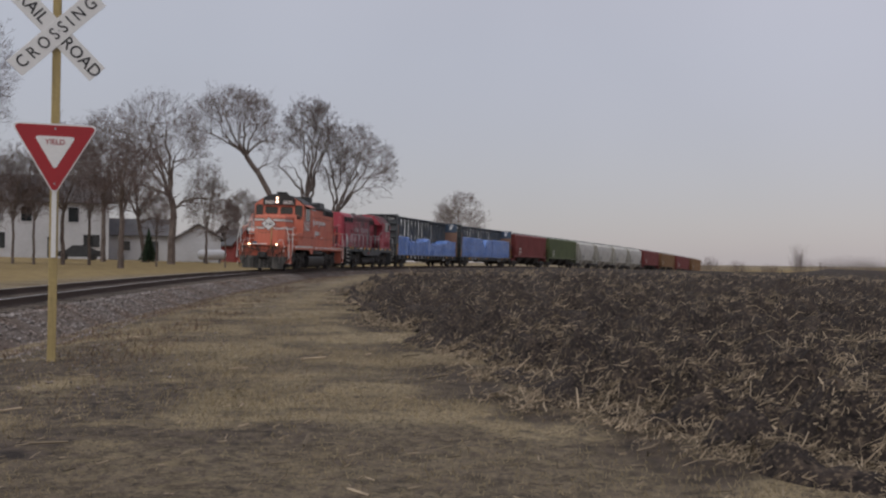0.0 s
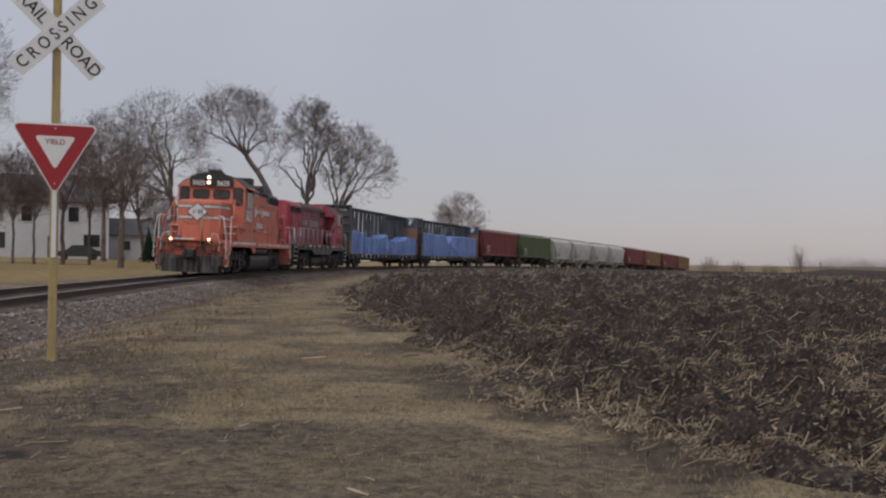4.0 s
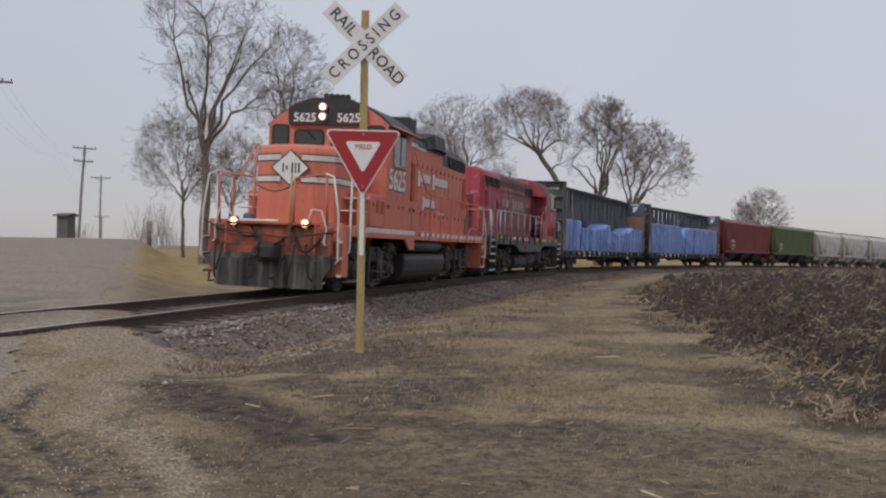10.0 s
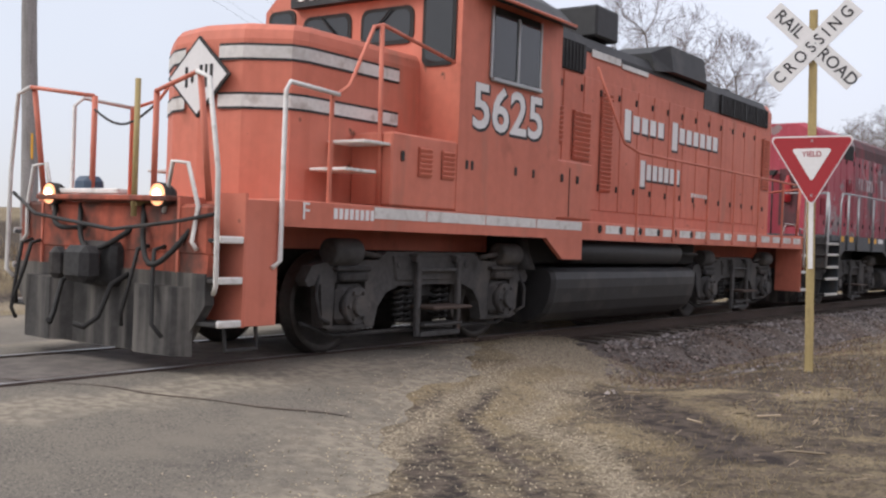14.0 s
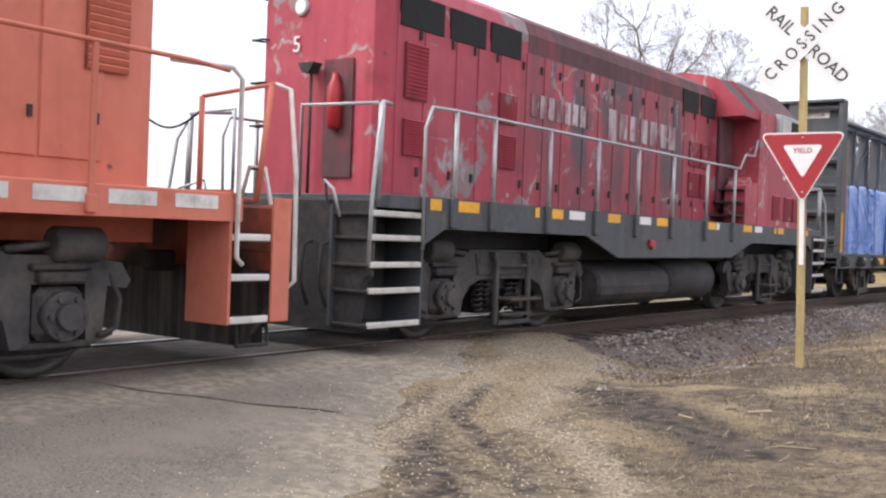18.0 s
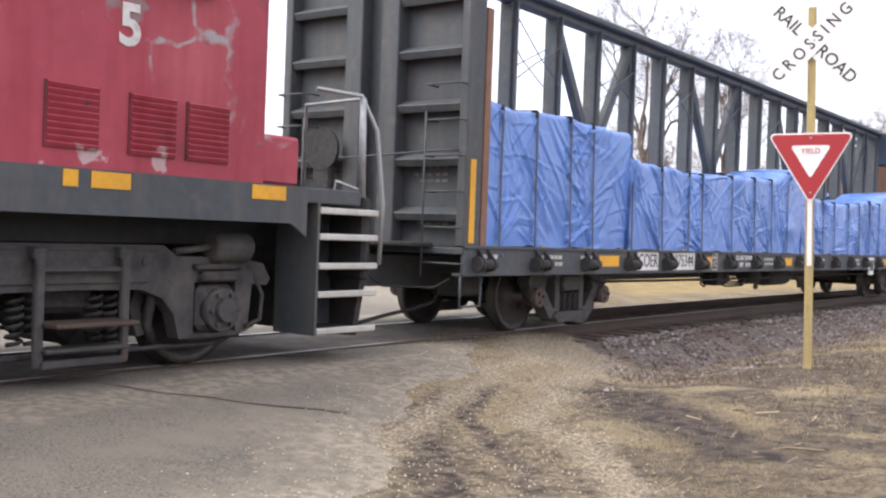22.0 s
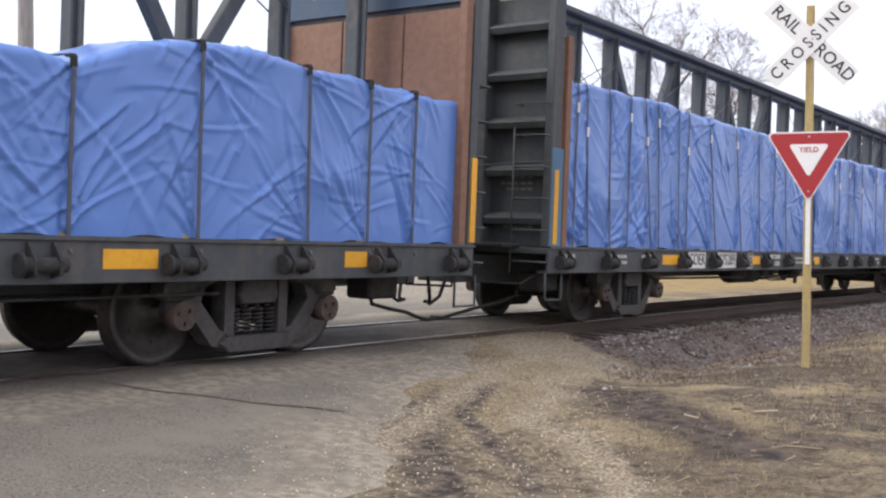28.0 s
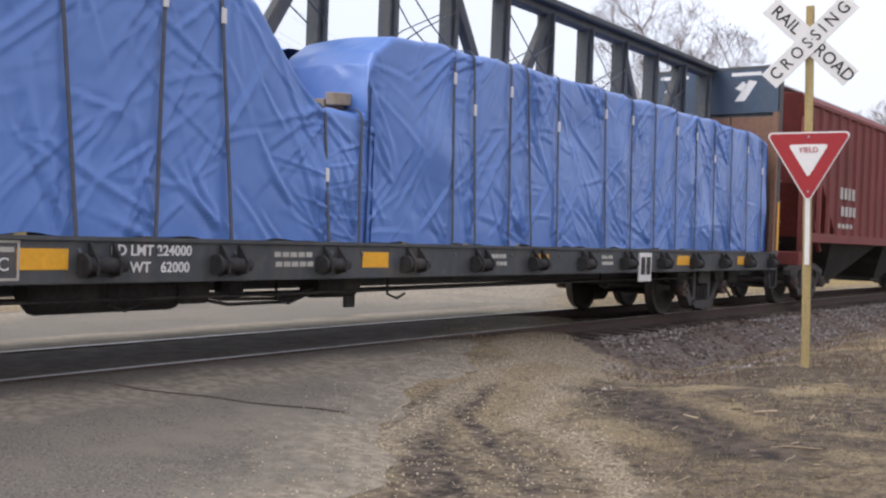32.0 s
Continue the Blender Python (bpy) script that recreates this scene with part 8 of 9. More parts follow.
def build_weeds():
    """Tall dead weeds: by the far verge, round the near pole and along the fence line."""
    rng = np.random.RandomState(12)
    items = []

    def clump(x, y, n, h, spread):
        z = land_at(x, y)
        for _ in range(n):
            dx, dy, t = rng.normal(0, spread), rng.normal(0, spread), rng.uniform(0, 6.28)
            hh = h * rng.uniform(0.5, 1.15)
            w = 0.005 + 0.00012 * math.hypot(x, y)
            q = (x + dx + 0.25 * hh * math.cos(t), y + dy + 0.25 * hh * math.sin(t), z + hh)
            items.append(((x + dx, y + dy, z - 0.03), q, w, w * 0.5))
            items.append((q, (q[0] + 0.12 * hh * math.cos(t), q[1] + 0.12 * hh * math.sin(t), q[2] - 0.02), w * 1.6, w * 0.4))
    for k in range(190):
        a, b = (rng.uniform(-10, 13) if k < 150 else rng.uniform(13, 30)), -rng.uniform(7.6, 10.2)
        x, y = ROAD_AT[0] + ROAD_DIR[0] * a + ROAD_SIDE[0] * b, ROAD_AT[1] + ROAD_DIR[1] * a + ROAD_SIDE[1] * b
        clump(x, y, 11, 0.24 if k >= 40 else 0.42, 0.5)
    for _ in range(60):
        a, b = rng.uniform(38, 60), -rng.uniform(6.8, 10.5)
        x, y = ROAD_AT[0] + ROAD_DIR[0] * a + ROAD_SIDE[0] * b, ROAD_AT[1] + ROAD_DIR[1] * a + ROAD_SIDE[1] * b
        clump(x, y, 22, 0.8, 0.7)
    pieces("dead_weeds", items, M["weeds"], "tall straw-coloured dead weeds along the road bank", "weeds")
    n = 9000
    s, lat = rng.uniform(-75, -27, n), rng.uniform(2.6, 5.6, n)
    it = []
    for k in range(n):
        p = rail_at(s[k], lat[k])
        if road_coords(p.x, p.y)[1] < 5.0 or noise2(np.array([p.x * 0.8]), np.array([p.y * 0.8]), 61)[0] < 0.42:
            continue
        z = land_at(p.x, p.y)
        h, t = rng.uniform(0.03, 0.10), rng.uniform(0, 6.28)
        it.append(((p.x, p.y, z), (p.x + 0.5 * h * math.cos(t), p.y + 0.5 * h * math.sin(t), z + h), 0.005, 0.002))
    pieces("ditch_weeds", it, M["weed_red"], "low reddish-brown dead weeds at the ballast foot", "weeds")


build_weeds()


def build_ties():
    bm = bmesh.new()
    box(bm, (0, 0, 0), (0.22, 2.55, 0.16), bevel=0.012)
    base = None
    holder = tagged(new("railway_ties"), "weathered timber ties under the rails", "ties", kind="structure")
    for k in range(236):
        s = -30.5 - 0.53 * k
        h, c = rail_frame(s)
        if base is None:
            base = part("tie", bm, M["tie"], holder)
            ob = base
        else:
            ob = new("tie", base.data)
            ob.parent = holder
        ob.matrix_basis = Matrix.Translation(rail_at(s, 0, -0.235)) @ Matrix.Rotation(h + 0.02 * math.sin(k * 7.1), 4, "Z") @ Matrix.Rotation(-c, 4, "X")

# ---- signs, poles, trees and the farm
def crossing_sign():
    at = (-4.33, 11.46)
    z0 = land_at(*at)
    turn = math.degrees(math.atan2(-at[0], at[1]))
    car = thing("railroad_crossing_sign", "white crossbuck and red yield sign on a pale treated wooden post", "road sign", m=Matrix.Translation((at[0], at[1], z0)) @ Matrix.Rotation(radians(turn), 4, "Z") @ pose(0, 0, 0, 0, 0.35))
    up = 0.185 - z0
    bm = bmesh.new()
    box(bm, (0, 0, 1.97 + up / 2), (0.092, 0.092, 4.25 + up), bevel=0.008)
    part("post", bm, M["post"], car, "square treated pine post")
    bm = bmesh.new()
    box(bm, (0.0, -0.052, 1.72 + up), (0.052, 0.006, 1.05), bevel=0.001)
    part("reflector_strip", bm, M["cream"], car, "white reflective strip")
    zx = 3.685 + up
    for k, (ang, dy) in enumerate(((-45, -0.062), (45, -0.072))):
        q = Matrix.Translation((0, dy, zx)) @ Matrix.Rotation(radians(-ang), 4, "Y")
        bm = bmesh.new()
        box(bm, (0, 0, 0), (1.22, 0.006, 0.228), bevel=0.002)
        bm.transform(q)
        bl = part("blade", bm, M["cream"], car, "white reflective crossbuck blade")
        m0 = q @ Matrix.Translation((0, -0.004, 0)) @ pose(0, 0, 0, 90)
        if k == 0:
            for text, x in (("RAIL", -0.36), ("ROAD", 0.36)):
                letters(text, 0.19, M["sign_black"], bl, m0 @ Matrix.Translation((x, 0, 0)), 0.001, 0.98, "lettering", "black sign lettering", 0.002)
        else:
            letters("C R O S S I N G", 0.19, M["sign_black"], bl, m0, 0.001, 0.86, "lettering", "black sign lettering", 0.002)
        for x in (-0.03, 0.03):
            bm = bmesh.new()
            disc(bm, (0, 0, 0), (0, 1, 0), 0.012, 0.01, 8)
            bm.transform(q @ Matrix.Translation((x, -0.004, 0)))
            part("bolt", bm, M["galv"], bl)
    zy = 2.67 + up
    def tri(half, rad, cz):
        h = half * math.sqrt(3)
        out = []
        for cx, cy, a0 in ((half - rad * 1.732, cz - rad, -30), (-half + rad * 1.732, cz - rad, 90), (0, cz - h + 2 * rad, 210)):
            for j in range(5):
                a = radians(a0 + 30 * j)
                out.append((cx + rad * math.cos(a), cy + rad * math.sin(a)))
        return out
    for name, half, rad, top, dy, mat, label in (("yield_panel", 0.462, 0.045, zy + 0.005, -0.060, "cream", "white-edged yield panel"), ("red_field", 0.437, 0.035, zy - 0.012, -0.064, "sign_red", "red yield triangle"), ("white_centre", 0.215, 0.022, zy - 0.135, -0.068, "cream", "white centre triangle")):
        bm = bmesh.new()
        prism(bm, tri(half, rad, top), dy - 0.003, dy + 0.003)
        pan = part(name, bm, M[mat], car, label)
    letters("YIELD", 0.084, M["sign_red"], pan, Matrix.Translation((0, -0.0725, zy - 0.20)) @ pose(0, 0, 0, 90), 0.001, 0.95, "lettering", "red sign lettering", 0.001)
    bm = bmesh.new()
    disc(bm, (0, -0.070, zy - 0.05), (0, 1, 0), 0.012, 0.008, 8)
    disc(bm, (0, -0.070, zy - 0.66), (0, 1, 0), 0.012, 0.008, 8)
    part("bolt", bm, M["galv"], car)


crossing_sign()


def pole(x, y, h, r, lean, arms, label, mark=False, turn=32.0):
    z = land_at(x, y)
    ob = thing("utility_pole", label, "pole", "pole line", m=Matrix.Translation((x, y, z - 0.15)) @ Matrix.Rotation(radians(turn), 4, "Z") @ pose(0, 0, 0, 0, lean))
    bm = bmesh.new()
    tube(bm, [(0.02 * math.sin(k), 0.02 * math.cos(2 * k), h * k / 8) for k in range(9)], [r * (1 - 0.035 * k) for k in range(9)], 14)
    part("shaft", bm, M["pole"], ob, "weathered wooden shaft")
    for za, w in arms:
        bm = bmesh.new()
        box(bm, (0, -r - 0.03, h - za), (w, 0.1, 0.12), bevel=0.012)
        for q in (1, -1):
            tube(bm, [(0, -r - 0.03, h - za - 0.6), (q * w * 0.3, -r - 0.03, h - za)], 0.02, 5)
        arm = part("crossarm", bm, M["pole"], ob, "wooden crossarm")
        for u in (-0.47, -0.28, 0.28, 0.47):
            bm = bmesh.new()
            tube(bm, [(u * w, -r - 0.03, h - za + 0.05), (u * w, -r - 0.03, h - za + 0.12), (u * w, -r - 0.03, h - za + 0.2)], [0.03, 0.05, 0.04], 8)
            part("insulator", bm, M["shingle"], arm)
    if mark:
        bm = bmesh.new()
        box(bm, (r * 0.75, -r * 0.75, 3.3), (0.05, 0.03, 0.55), bevel=0.01)
        part("guy_marker", bm, M["yellow"], ob, "faded yellow marker strip")
    return ob


POLES = [(-21.2, 11.3, 10.2), (-40.1, 47.3, 9.4), (-62.0, 84.5, 9.2), (-84.0, 122.0, 9.0)]
pole(-21.3, 11.3, 10.2, 0.195, -0.9, [(0.5, 2.4)], "tall weathered wooden utility pole by the road bank", True)
pole(-40.1, 47.3, 9.6, 0.15, 2.2, [(0.55, 2.45)], "weathered utility pole with one crossarm beyond the crest", False)
pole(-62.0, 86.5, 10.4, 0.16, 3.0, [(0.35, 2.2), (1.6, 1.8)], "distant leaning utility pole with two crossarms")
pole(-84.0, 122.0, 11.5, 0.15, 0.5, [(0.3, 2.6)], "distant utility pole beyond the road crest")
pole(-120.0, 175.0, 10.0, 0.15, 0.0, [(0.3, 2.6)], "faint far utility pole beyond the road crest")


def wires():
    for u in (-1.1, -0.65, 0.65, 1.1):
        pts = []
        for (x0, y0, h0), (x1, y1, h1) in zip([(3.0, -27.0, 10.2)] + POLES, POLES):
            za, zb = land_at(x0, y0) + h0 - 0.4, land_at(x1, y1) + h1 - 0.4
            for k in range(12):
                t = k / 12
                sag = -0.9 * 4 * t * (1 - t)
                pts.append((x0 + (x1 - x0) * t + u * 0.848, y0 + (y1 - y0) * t + u * 0.53, za + (zb - za) * t + sag))
        bm = bmesh.new()
        tube(bm, pts, 0.0036, 4)
        tagged(part("power_line", bm, M["strap"], None), "thin power line strung between the poles", "wire", "power lines")


wires()


def stick_post(x, y, h, r, label):
    bm = bmesh.new()
    tube(bm, [(0, 0, -0.2), (0.02, 0, h * 0.5), (0, 0.01, h)], [r, r * 0.95, r * 0.85], 8)
    ob = part("fence_post", bm, M["pole"], None)
    ob.matrix_basis = pose(x, y, land_at(x, y))
    tagged(ob, label, "post")


stick_post(-40.6, 46.1, 1.5, 0.09, "short weathered post beside the utility pole")
stick_post(-78.0, 50.0, 1.6, 0.05, "thin marker post on the hill field")


def tree(az, d, label, trunk, path, crowns, tips, seed, droop=0.0):
    """A bare winter tree: a tapered trunk along a path, limbs that part towards points of the crowns, and a haze of fine twigs."""
    rng = np.random.RandomState(seed)
    x, y = polar(az, d)
    ob = thing("tree", label, "tree", m=Matrix.Translation((x, y, land_at(x, y) - 0.1)) @ Matrix.Rotation(radians(az), 4, "Z"))
    limbs, fine = [], []

    def curve(p, d0, q, r0, r1, n, out, wob):
        """A limb from p, leaving along d0, to q; returns its nodes with their directions."""
        ln = np.linalg.norm(q - p)
        c = p + d0 * ln * 0.45
        last, nodes = p, []
        for k in range(1, n + 1):
            t = k / n
            pt = (1 - t) ** 2 * p + 2 * t * (1 - t) * c + t * t * q + (rng.normal(0, wob * ln, 3) if k < n else 0)
            ra, rb = r0 + (r1 - r0) * (k - 1) / n, r0 + (r1 - r0) * t
            out.append((tuple(last), tuple(pt), ra, rb))
            dv = (pt - last) / (np.linalg.norm(pt - last) + 1e-9)
            nodes.append((pt, dv, rb))
            last = pt
        return nodes

    def cloud(n, lo, hi):
        """Points in the shells of the crowns, spread by picking the farthest of a few."""
        share = np.array([c[2] * c[3] for c in crowns])
        cr = np.array(crowns)[rng.choice(len(crowns), size=(n, 5), p=share / share.sum())]
        v = rng.normal(0, 1, (n, 5, 3))
        v = v / np.linalg.norm(v, axis=-1, keepdims=True) * rng.uniform(lo, hi, (n, 5, 1))
        v[..., 2] = np.where(v[..., 2] < -0.55, -0.6 * v[..., 2], v[..., 2])
        q = np.stack([cr[..., 0] + v[..., 0] * cr[..., 2], v[..., 1] * cr[..., 2] * 0.9, cr[..., 1] + v[..., 2] * cr[..., 3]], -1)
        pts = np.zeros((n, 3))
        pts[0] = q[0, 0]
        for k in range(1, n):
            near = pts[max(0, k - 60):k]
            pts[k] = q[k, int(np.argmax(((q[k][:, None] - near[None]) ** 2).sum(-1).min(1)))]
        return pts
    trunk = 0.72 * trunk
    nodes = []
    p = np.zeros(3)
    dv = np.array((0, 0, 1.0))
    for i, q in enumerate(path):
        q = np.array((q[0], 0.0, q[1]))
        r0, r1 = trunk * (1 - 0.28 * i / len(path)), trunk * (1 - 0.28 * (i + 1) / len(path))
        nn = curve(p, dv, q, r0, r1, 4, limbs, 0.015)
        p, dv = nn[-1][0], nn[-1][1]
        nodes += nn[1:] if i else nn[3:]
    level = [nodes]
    for n, lo, hi, cap, seg, wob, out in ((9, 0.25, 0.62, 0.38 * trunk, 6, 0.022, limbs), (26, 0.4, 0.82, 0.15 * trunk, 5, 0.022, limbs)):
        fresh = []
        pool = [e for g in level[-2:] for e in g]
        P = np.array([e[0] for e in pool])
        for q in cloud(n, lo, hi):
            w = ((P - q) ** 2).sum(1) + 4.0 * np.maximum(P[:, 2] - q[2] + 0.3, 0) ** 2
            k = int(np.argmin(w))
            pp, pd, pr = pool[k]
            up = q - pp
            d0 = 0.5 * pd + 0.75 * up / (np.linalg.norm(up) + 1e-9)
            d0 = d0 / np.linalg.norm(d0)
            fresh += curve(pp, d0, q, min(pr * 0.8, cap), min(pr * 0.8, cap) * 0.42, seg, out, wob)
        level.append(fresh)
    size = max(c[2] for c in crowns)
    shells = [(c[0], c[1], c[2], c[3]) for c in crowns]

    def fork(p, dv, ln, r, depth):
        """A branch that parts in two, and again, ever finer, within the crown."""
        v = dv + rng.normal(0, 0.12, 3) + np.array((0, 0, 0.10 - 0.5 * droop))
        v = v / np.linalg.norm(v)
        m = p + v * ln * 0.55
        w = v + rng.normal(0, 0.16, 3)
        q = m + w / np.linalg.norm(w) * ln * 0.45
        fine.append((tuple(p), tuple(m), r, r * 0.85))
        fine.append((tuple(m), tuple(q), r * 0.85, r * 0.68))
        if depth <= 0:
            return
        reach = min(((q[0] - a) / c) ** 2 + (q[1] / (0.9 * c)) ** 2 + ((q[2] - b) / e) ** 2 for a, b, c, e in shells)
        if reach > 1.15 and rng.rand() < 0.75:
            return
        side = np.cross(v, rng.normal(0, 1, 3))
        side = side / (np.linalg.norm(side) + 1e-9)
        for sg in (1, -1):
            a = rng.uniform(0.28, 0.62) * sg
            fork(q if sg > 0 or rng.rand() < 0.5 else m, v * math.cos(a) + side * math.sin(a), ln * rng.uniform(0.64, 0.90), r * 0.66, depth - 1)
    depth = 6 if tips > 300 else 5
    for pt, dv, r in level[-1][1:]:
        if rng.rand() < 0.92:
            kick = dv + rng.normal(0, 0.42, 3)
            fork(pt, kick / np.linalg.norm(kick), 0.30 * size * rng.uniform(0.7, 1.25), min(max(0.6 * r, 0.012), 0.04), depth)
    for part_name, items, mat, sides, lab in (("trunk", limbs, "bark", 7, "grey-brown trunk and limbs"), ("crown", fine, "twig", 3, "bare brown twigs")):
        c = pieces(part_name, [(a, b, max(r0, 0.0100 * d / 100), max(r1, 0.0078 * d / 100)) for a, b, r0, r1 in items], M[mat], "", "", sides)
        c.parent = ob
        tagged(c, label=lab)
    return ob


def polar(az, d):
    return -d * math.sin(radians(az)), d * math.cos(radians(az))


def plain_tree(az, d, h, wide, seed, trunk, label, tips=420, lean=0.0):
    """An upright tree with one oval crown."""
    tree(az, d, label, trunk, [(lean * 0.15 * h, 0.14 * h), (lean * 0.4 * h, 0.36 * h)], [(lean * 0.6 * h, 0.63 * h, wide, 0.38 * h)], tips, seed)


tree(14.73, 96, "large bare upright tree in front of the farmhouse", 0.52, [(0.1, 3.0), (0.0, 6.0)], [(-0.9, 10.6, 3.9, 4.6), (2.9, 6.0, 2.1, 3.3), (-2.6, 7.2, 1.9, 3.0)], 620, 9)
tree(16.13, 104, "bare tree with a low brown crown beside the farmhouse", 0.34, [(-0.2, 2.2), (-0.6, 4.4)], [(-1.2, 7.1, 2.4, 4.6), (1.2, 5.6, 1.5, 3.0)], 420, 10)
tree(9.13, 102, "big bare tree leaning over the farmyard", 0.46, [(-0.1, 4.4), (-1.2, 8.0), (-3.0, 10.8)], [(-4.1, 13.5, 4.3, 3.5), (-0.9, 11.2, 1.7, 3.2)], 560, 13)
tree(7.69, 106, "wide bare tree with several heavy limbs", 0.50, [(0.0, 3.4), (0.3, 6.6)], [(0.8, 13.0, 3.0, 4.0), (-1.6, 10.5, 1.6, 3.0)], 520, 15)
tree(6.98, 109, "broad bare tree leaning out at the end of the group", 0.44, [(0.4, 2.6), (1.6, 5.0)], [(4.2, 10.2, 3.9, 4.4), (1.6, 11.5, 2.4, 3.6)], 600, 17)
tree(29.2, 60, "tall bare twin-stemmed tree beyond the crossing", 0.42, [(0.1, 3.4), (0.0, 6.2)], [(-0.8, 12.2, 2.6, 5.6), (2.2, 11.4, 2.3, 4.6)], 420, 5)
tree(25.2, 66, "tall bare tree at the farmyard edge", 0.34, [(0.0, 3.4), (0.2, 6.0)], [(0.3, 10.6, 2.7, 4.6)], 340, 6)
plain_tree(17.3, 74, 11.0, 2.9, 30, 0.32, "tall bare tree in the farmyard", 420)
plain_tree(18.2, 100, 13.2, 3.0, 31, 0.34, "tall bare tree behind the farmhouse", 420)
for az, d, h, wide, seed, tr, label in ((30.3, 76, 11.0, 3.2, 7, 0.2, "dense reddish-brown bushy tree behind the tall one"), (27.8, 78, 9.6, 3.0, 8, 0.18, "dense brown bushy tree at the farmyard edge"),
                                        (23.4, 84, 7.5, 2.6, 33, 0.16, "dense brown bushy tree at the farmyard edge"), (12.9, 104, 9.5, 2.0, 11, 0.2, "slim bare tree beside the garage"),
                                        (20.2, 82, 10.8, 2.5, 19, 0.24, "bare yard tree before the white farmhouse"), (21.6, 80, 8.8, 1.8, 20, 0.15, "young bare yard tree"),
                                        (22.6, 80, 8.6, 1.8, 21, 0.15, "young bare yard tree"), (18.9, 84, 9.8, 2.0, 22, 0.18, "slim bare yard tree"), (15.5, 84, 6.8, 1.4, 23, 0.11, "small bare yard tree"),
                                        (11.9, 86, 6.0, 1.2, 24, 0.09, "small bare yard sapling"), (11.0, 130, 8.5, 2.4, 25, 0.2, "bare tree behind the red shed"), (-0.95, 190, 13.2, 4.4, 26, 0.34, "lone bare tree behind the train")):
    plain_tree(az, d, h, wide, seed, tr, label, 620 if "dense" in label else 260)


def far_scrub():
    """Bare far trees and brush along the horizon."""
    rng = random.Random(31)
    for az, d, h, w, label in ((-19.0, 480, 15, 5, "slender far bare tree on the horizon"), (-14.5, 430, 7.5, 8, "far bare brush on the horizon"), (-15.9, 450, 6.0, 9, "far bare brush on the horizon"), (-17.6, 470, 5.0, 9, "far bare brush on the horizon"),
                               (-21.5, 700, 11, 55, "hazy far tree line on the horizon"), (-23.4, 600, 7.5, 9, "far bare brush on the horizon"), (31.8, 220, 11.5, 10, "far bare trees beyond the road crest"), (35.6, 240, 9.5, 6, "far bare trees beyond the road crest")):
        x, y = polar(az, d)
        z = land_at(x, y) - 0.3
        ob = thing("far_trees", label, "trees", m=pose(x, y, z))
        its, tops = [], []
        n = int(90 + 14 * w)
        for k in range(n):
            bx, by = rng.gauss(0, w * 0.34), rng.gauss(0, w * 0.2)
            if w > 30:
                bx = rng.uniform(-w, w) * 0.5
            hh = h * rng.uniform(0.35, 1.0) * max(0.25, 1 - (bx / (w * 0.9)) ** 2)
            z0 = rng.uniform(0, hh * 0.6)
            t = rng.uniform(0, 6.28)
            its.append(((bx, by, z0), (bx + 0.2 * hh * math.cos(t), by + 0.2 * hh * math.sin(t), hh), 0.035, 0.015))
        for k in range(max(2, int(w / 3))):
            bx = rng.uniform(-0.35, 0.35) * w
            tops.append(((bx, 0, 0), (bx + rng.uniform(-0.5, 0.5), 0, h * 0.6), 0.2, 0.08))
        c = pieces("crown", its, M["twig"], "", "", 3)
        c.parent = ob
        t = pieces("trunk", tops, M["bark"], "", "", 6)
        t.parent = ob


far_scrub()


def building(az, d, w, depth, wall_h, roof_h, turn, wall, roof, name, label, category, windows=(), door=None, across=False):
    """A gabled house or shed with walls, pitched roof with eaves, framed windows and a door."""
    x, y = polar(az, d)
    ob = thing(name, label, category, m=Matrix.Translation((x, y, land_at(x, y) - 0.2)) @ Matrix.Rotation(radians(turn), 4, "Z"))
    bm = bmesh.new()
    if across:
        prism(bm, [(-w / 2, 0), (w / 2, 0), (w / 2, wall_h), (0, wall_h + roof_h), (-w / 2, wall_h)], -depth / 2, depth / 2, "xz")
    else:
        prism(bm, [(-depth / 2, 0), (depth / 2, 0), (depth / 2, wall_h), (0, wall_h + roof_h), (-depth / 2, wall_h)], -w / 2, w / 2, "yz")
    bmesh.ops.recalc_face_normals(bm, faces=bm.faces)
    part("wall", bm, M[wall], ob)
    run = (w if across else depth) / 2 + 0.4
    rise = roof_h * run / ((w if across else depth) / 2)
    for s in (1, -1):
        bm = bmesh.new()
        o = [(0, wall_h + roof_h + 0.02), (s * run, wall_h + roof_h - rise + 0.02), (s * run, wall_h + roof_h - rise + 0.17), (0, wall_h + roof_h + 0.17)]
        prism(bm, o, -(depth if across else w) / 2 - 0.35, (depth if across else w) / 2 + 0.35, "xz" if across else "yz")
        bmesh.ops.recalc_face_normals(bm, faces=bm.faces)
        part("roof", bm, M[roof], ob, "shingled roof slope")
    for wx, wz, ww, wh in windows:
        bm = bmesh.new()
        box(bm, (wx, -depth / 2 - 0.03, wz), (ww + 0.2, 0.06, wh + 0.2), bevel=0.01)
        fr = part("window", bm, M["house"], ob, "white window frame")
        bm = bmesh.new()
        box(bm, (wx, -depth / 2 - 0.065, wz), (ww, 0.02, wh))
        part("pane", bm, M["glass"], fr)
    if door:
        bm = bmesh.new()
        box(bm, (door[0], -depth / 2 - 0.04, door[2] / 2 + 0.2), (door[1], 0.06, door[2]), bevel=0.01)
        part("door", bm, M[door[3]], ob)
    return ob


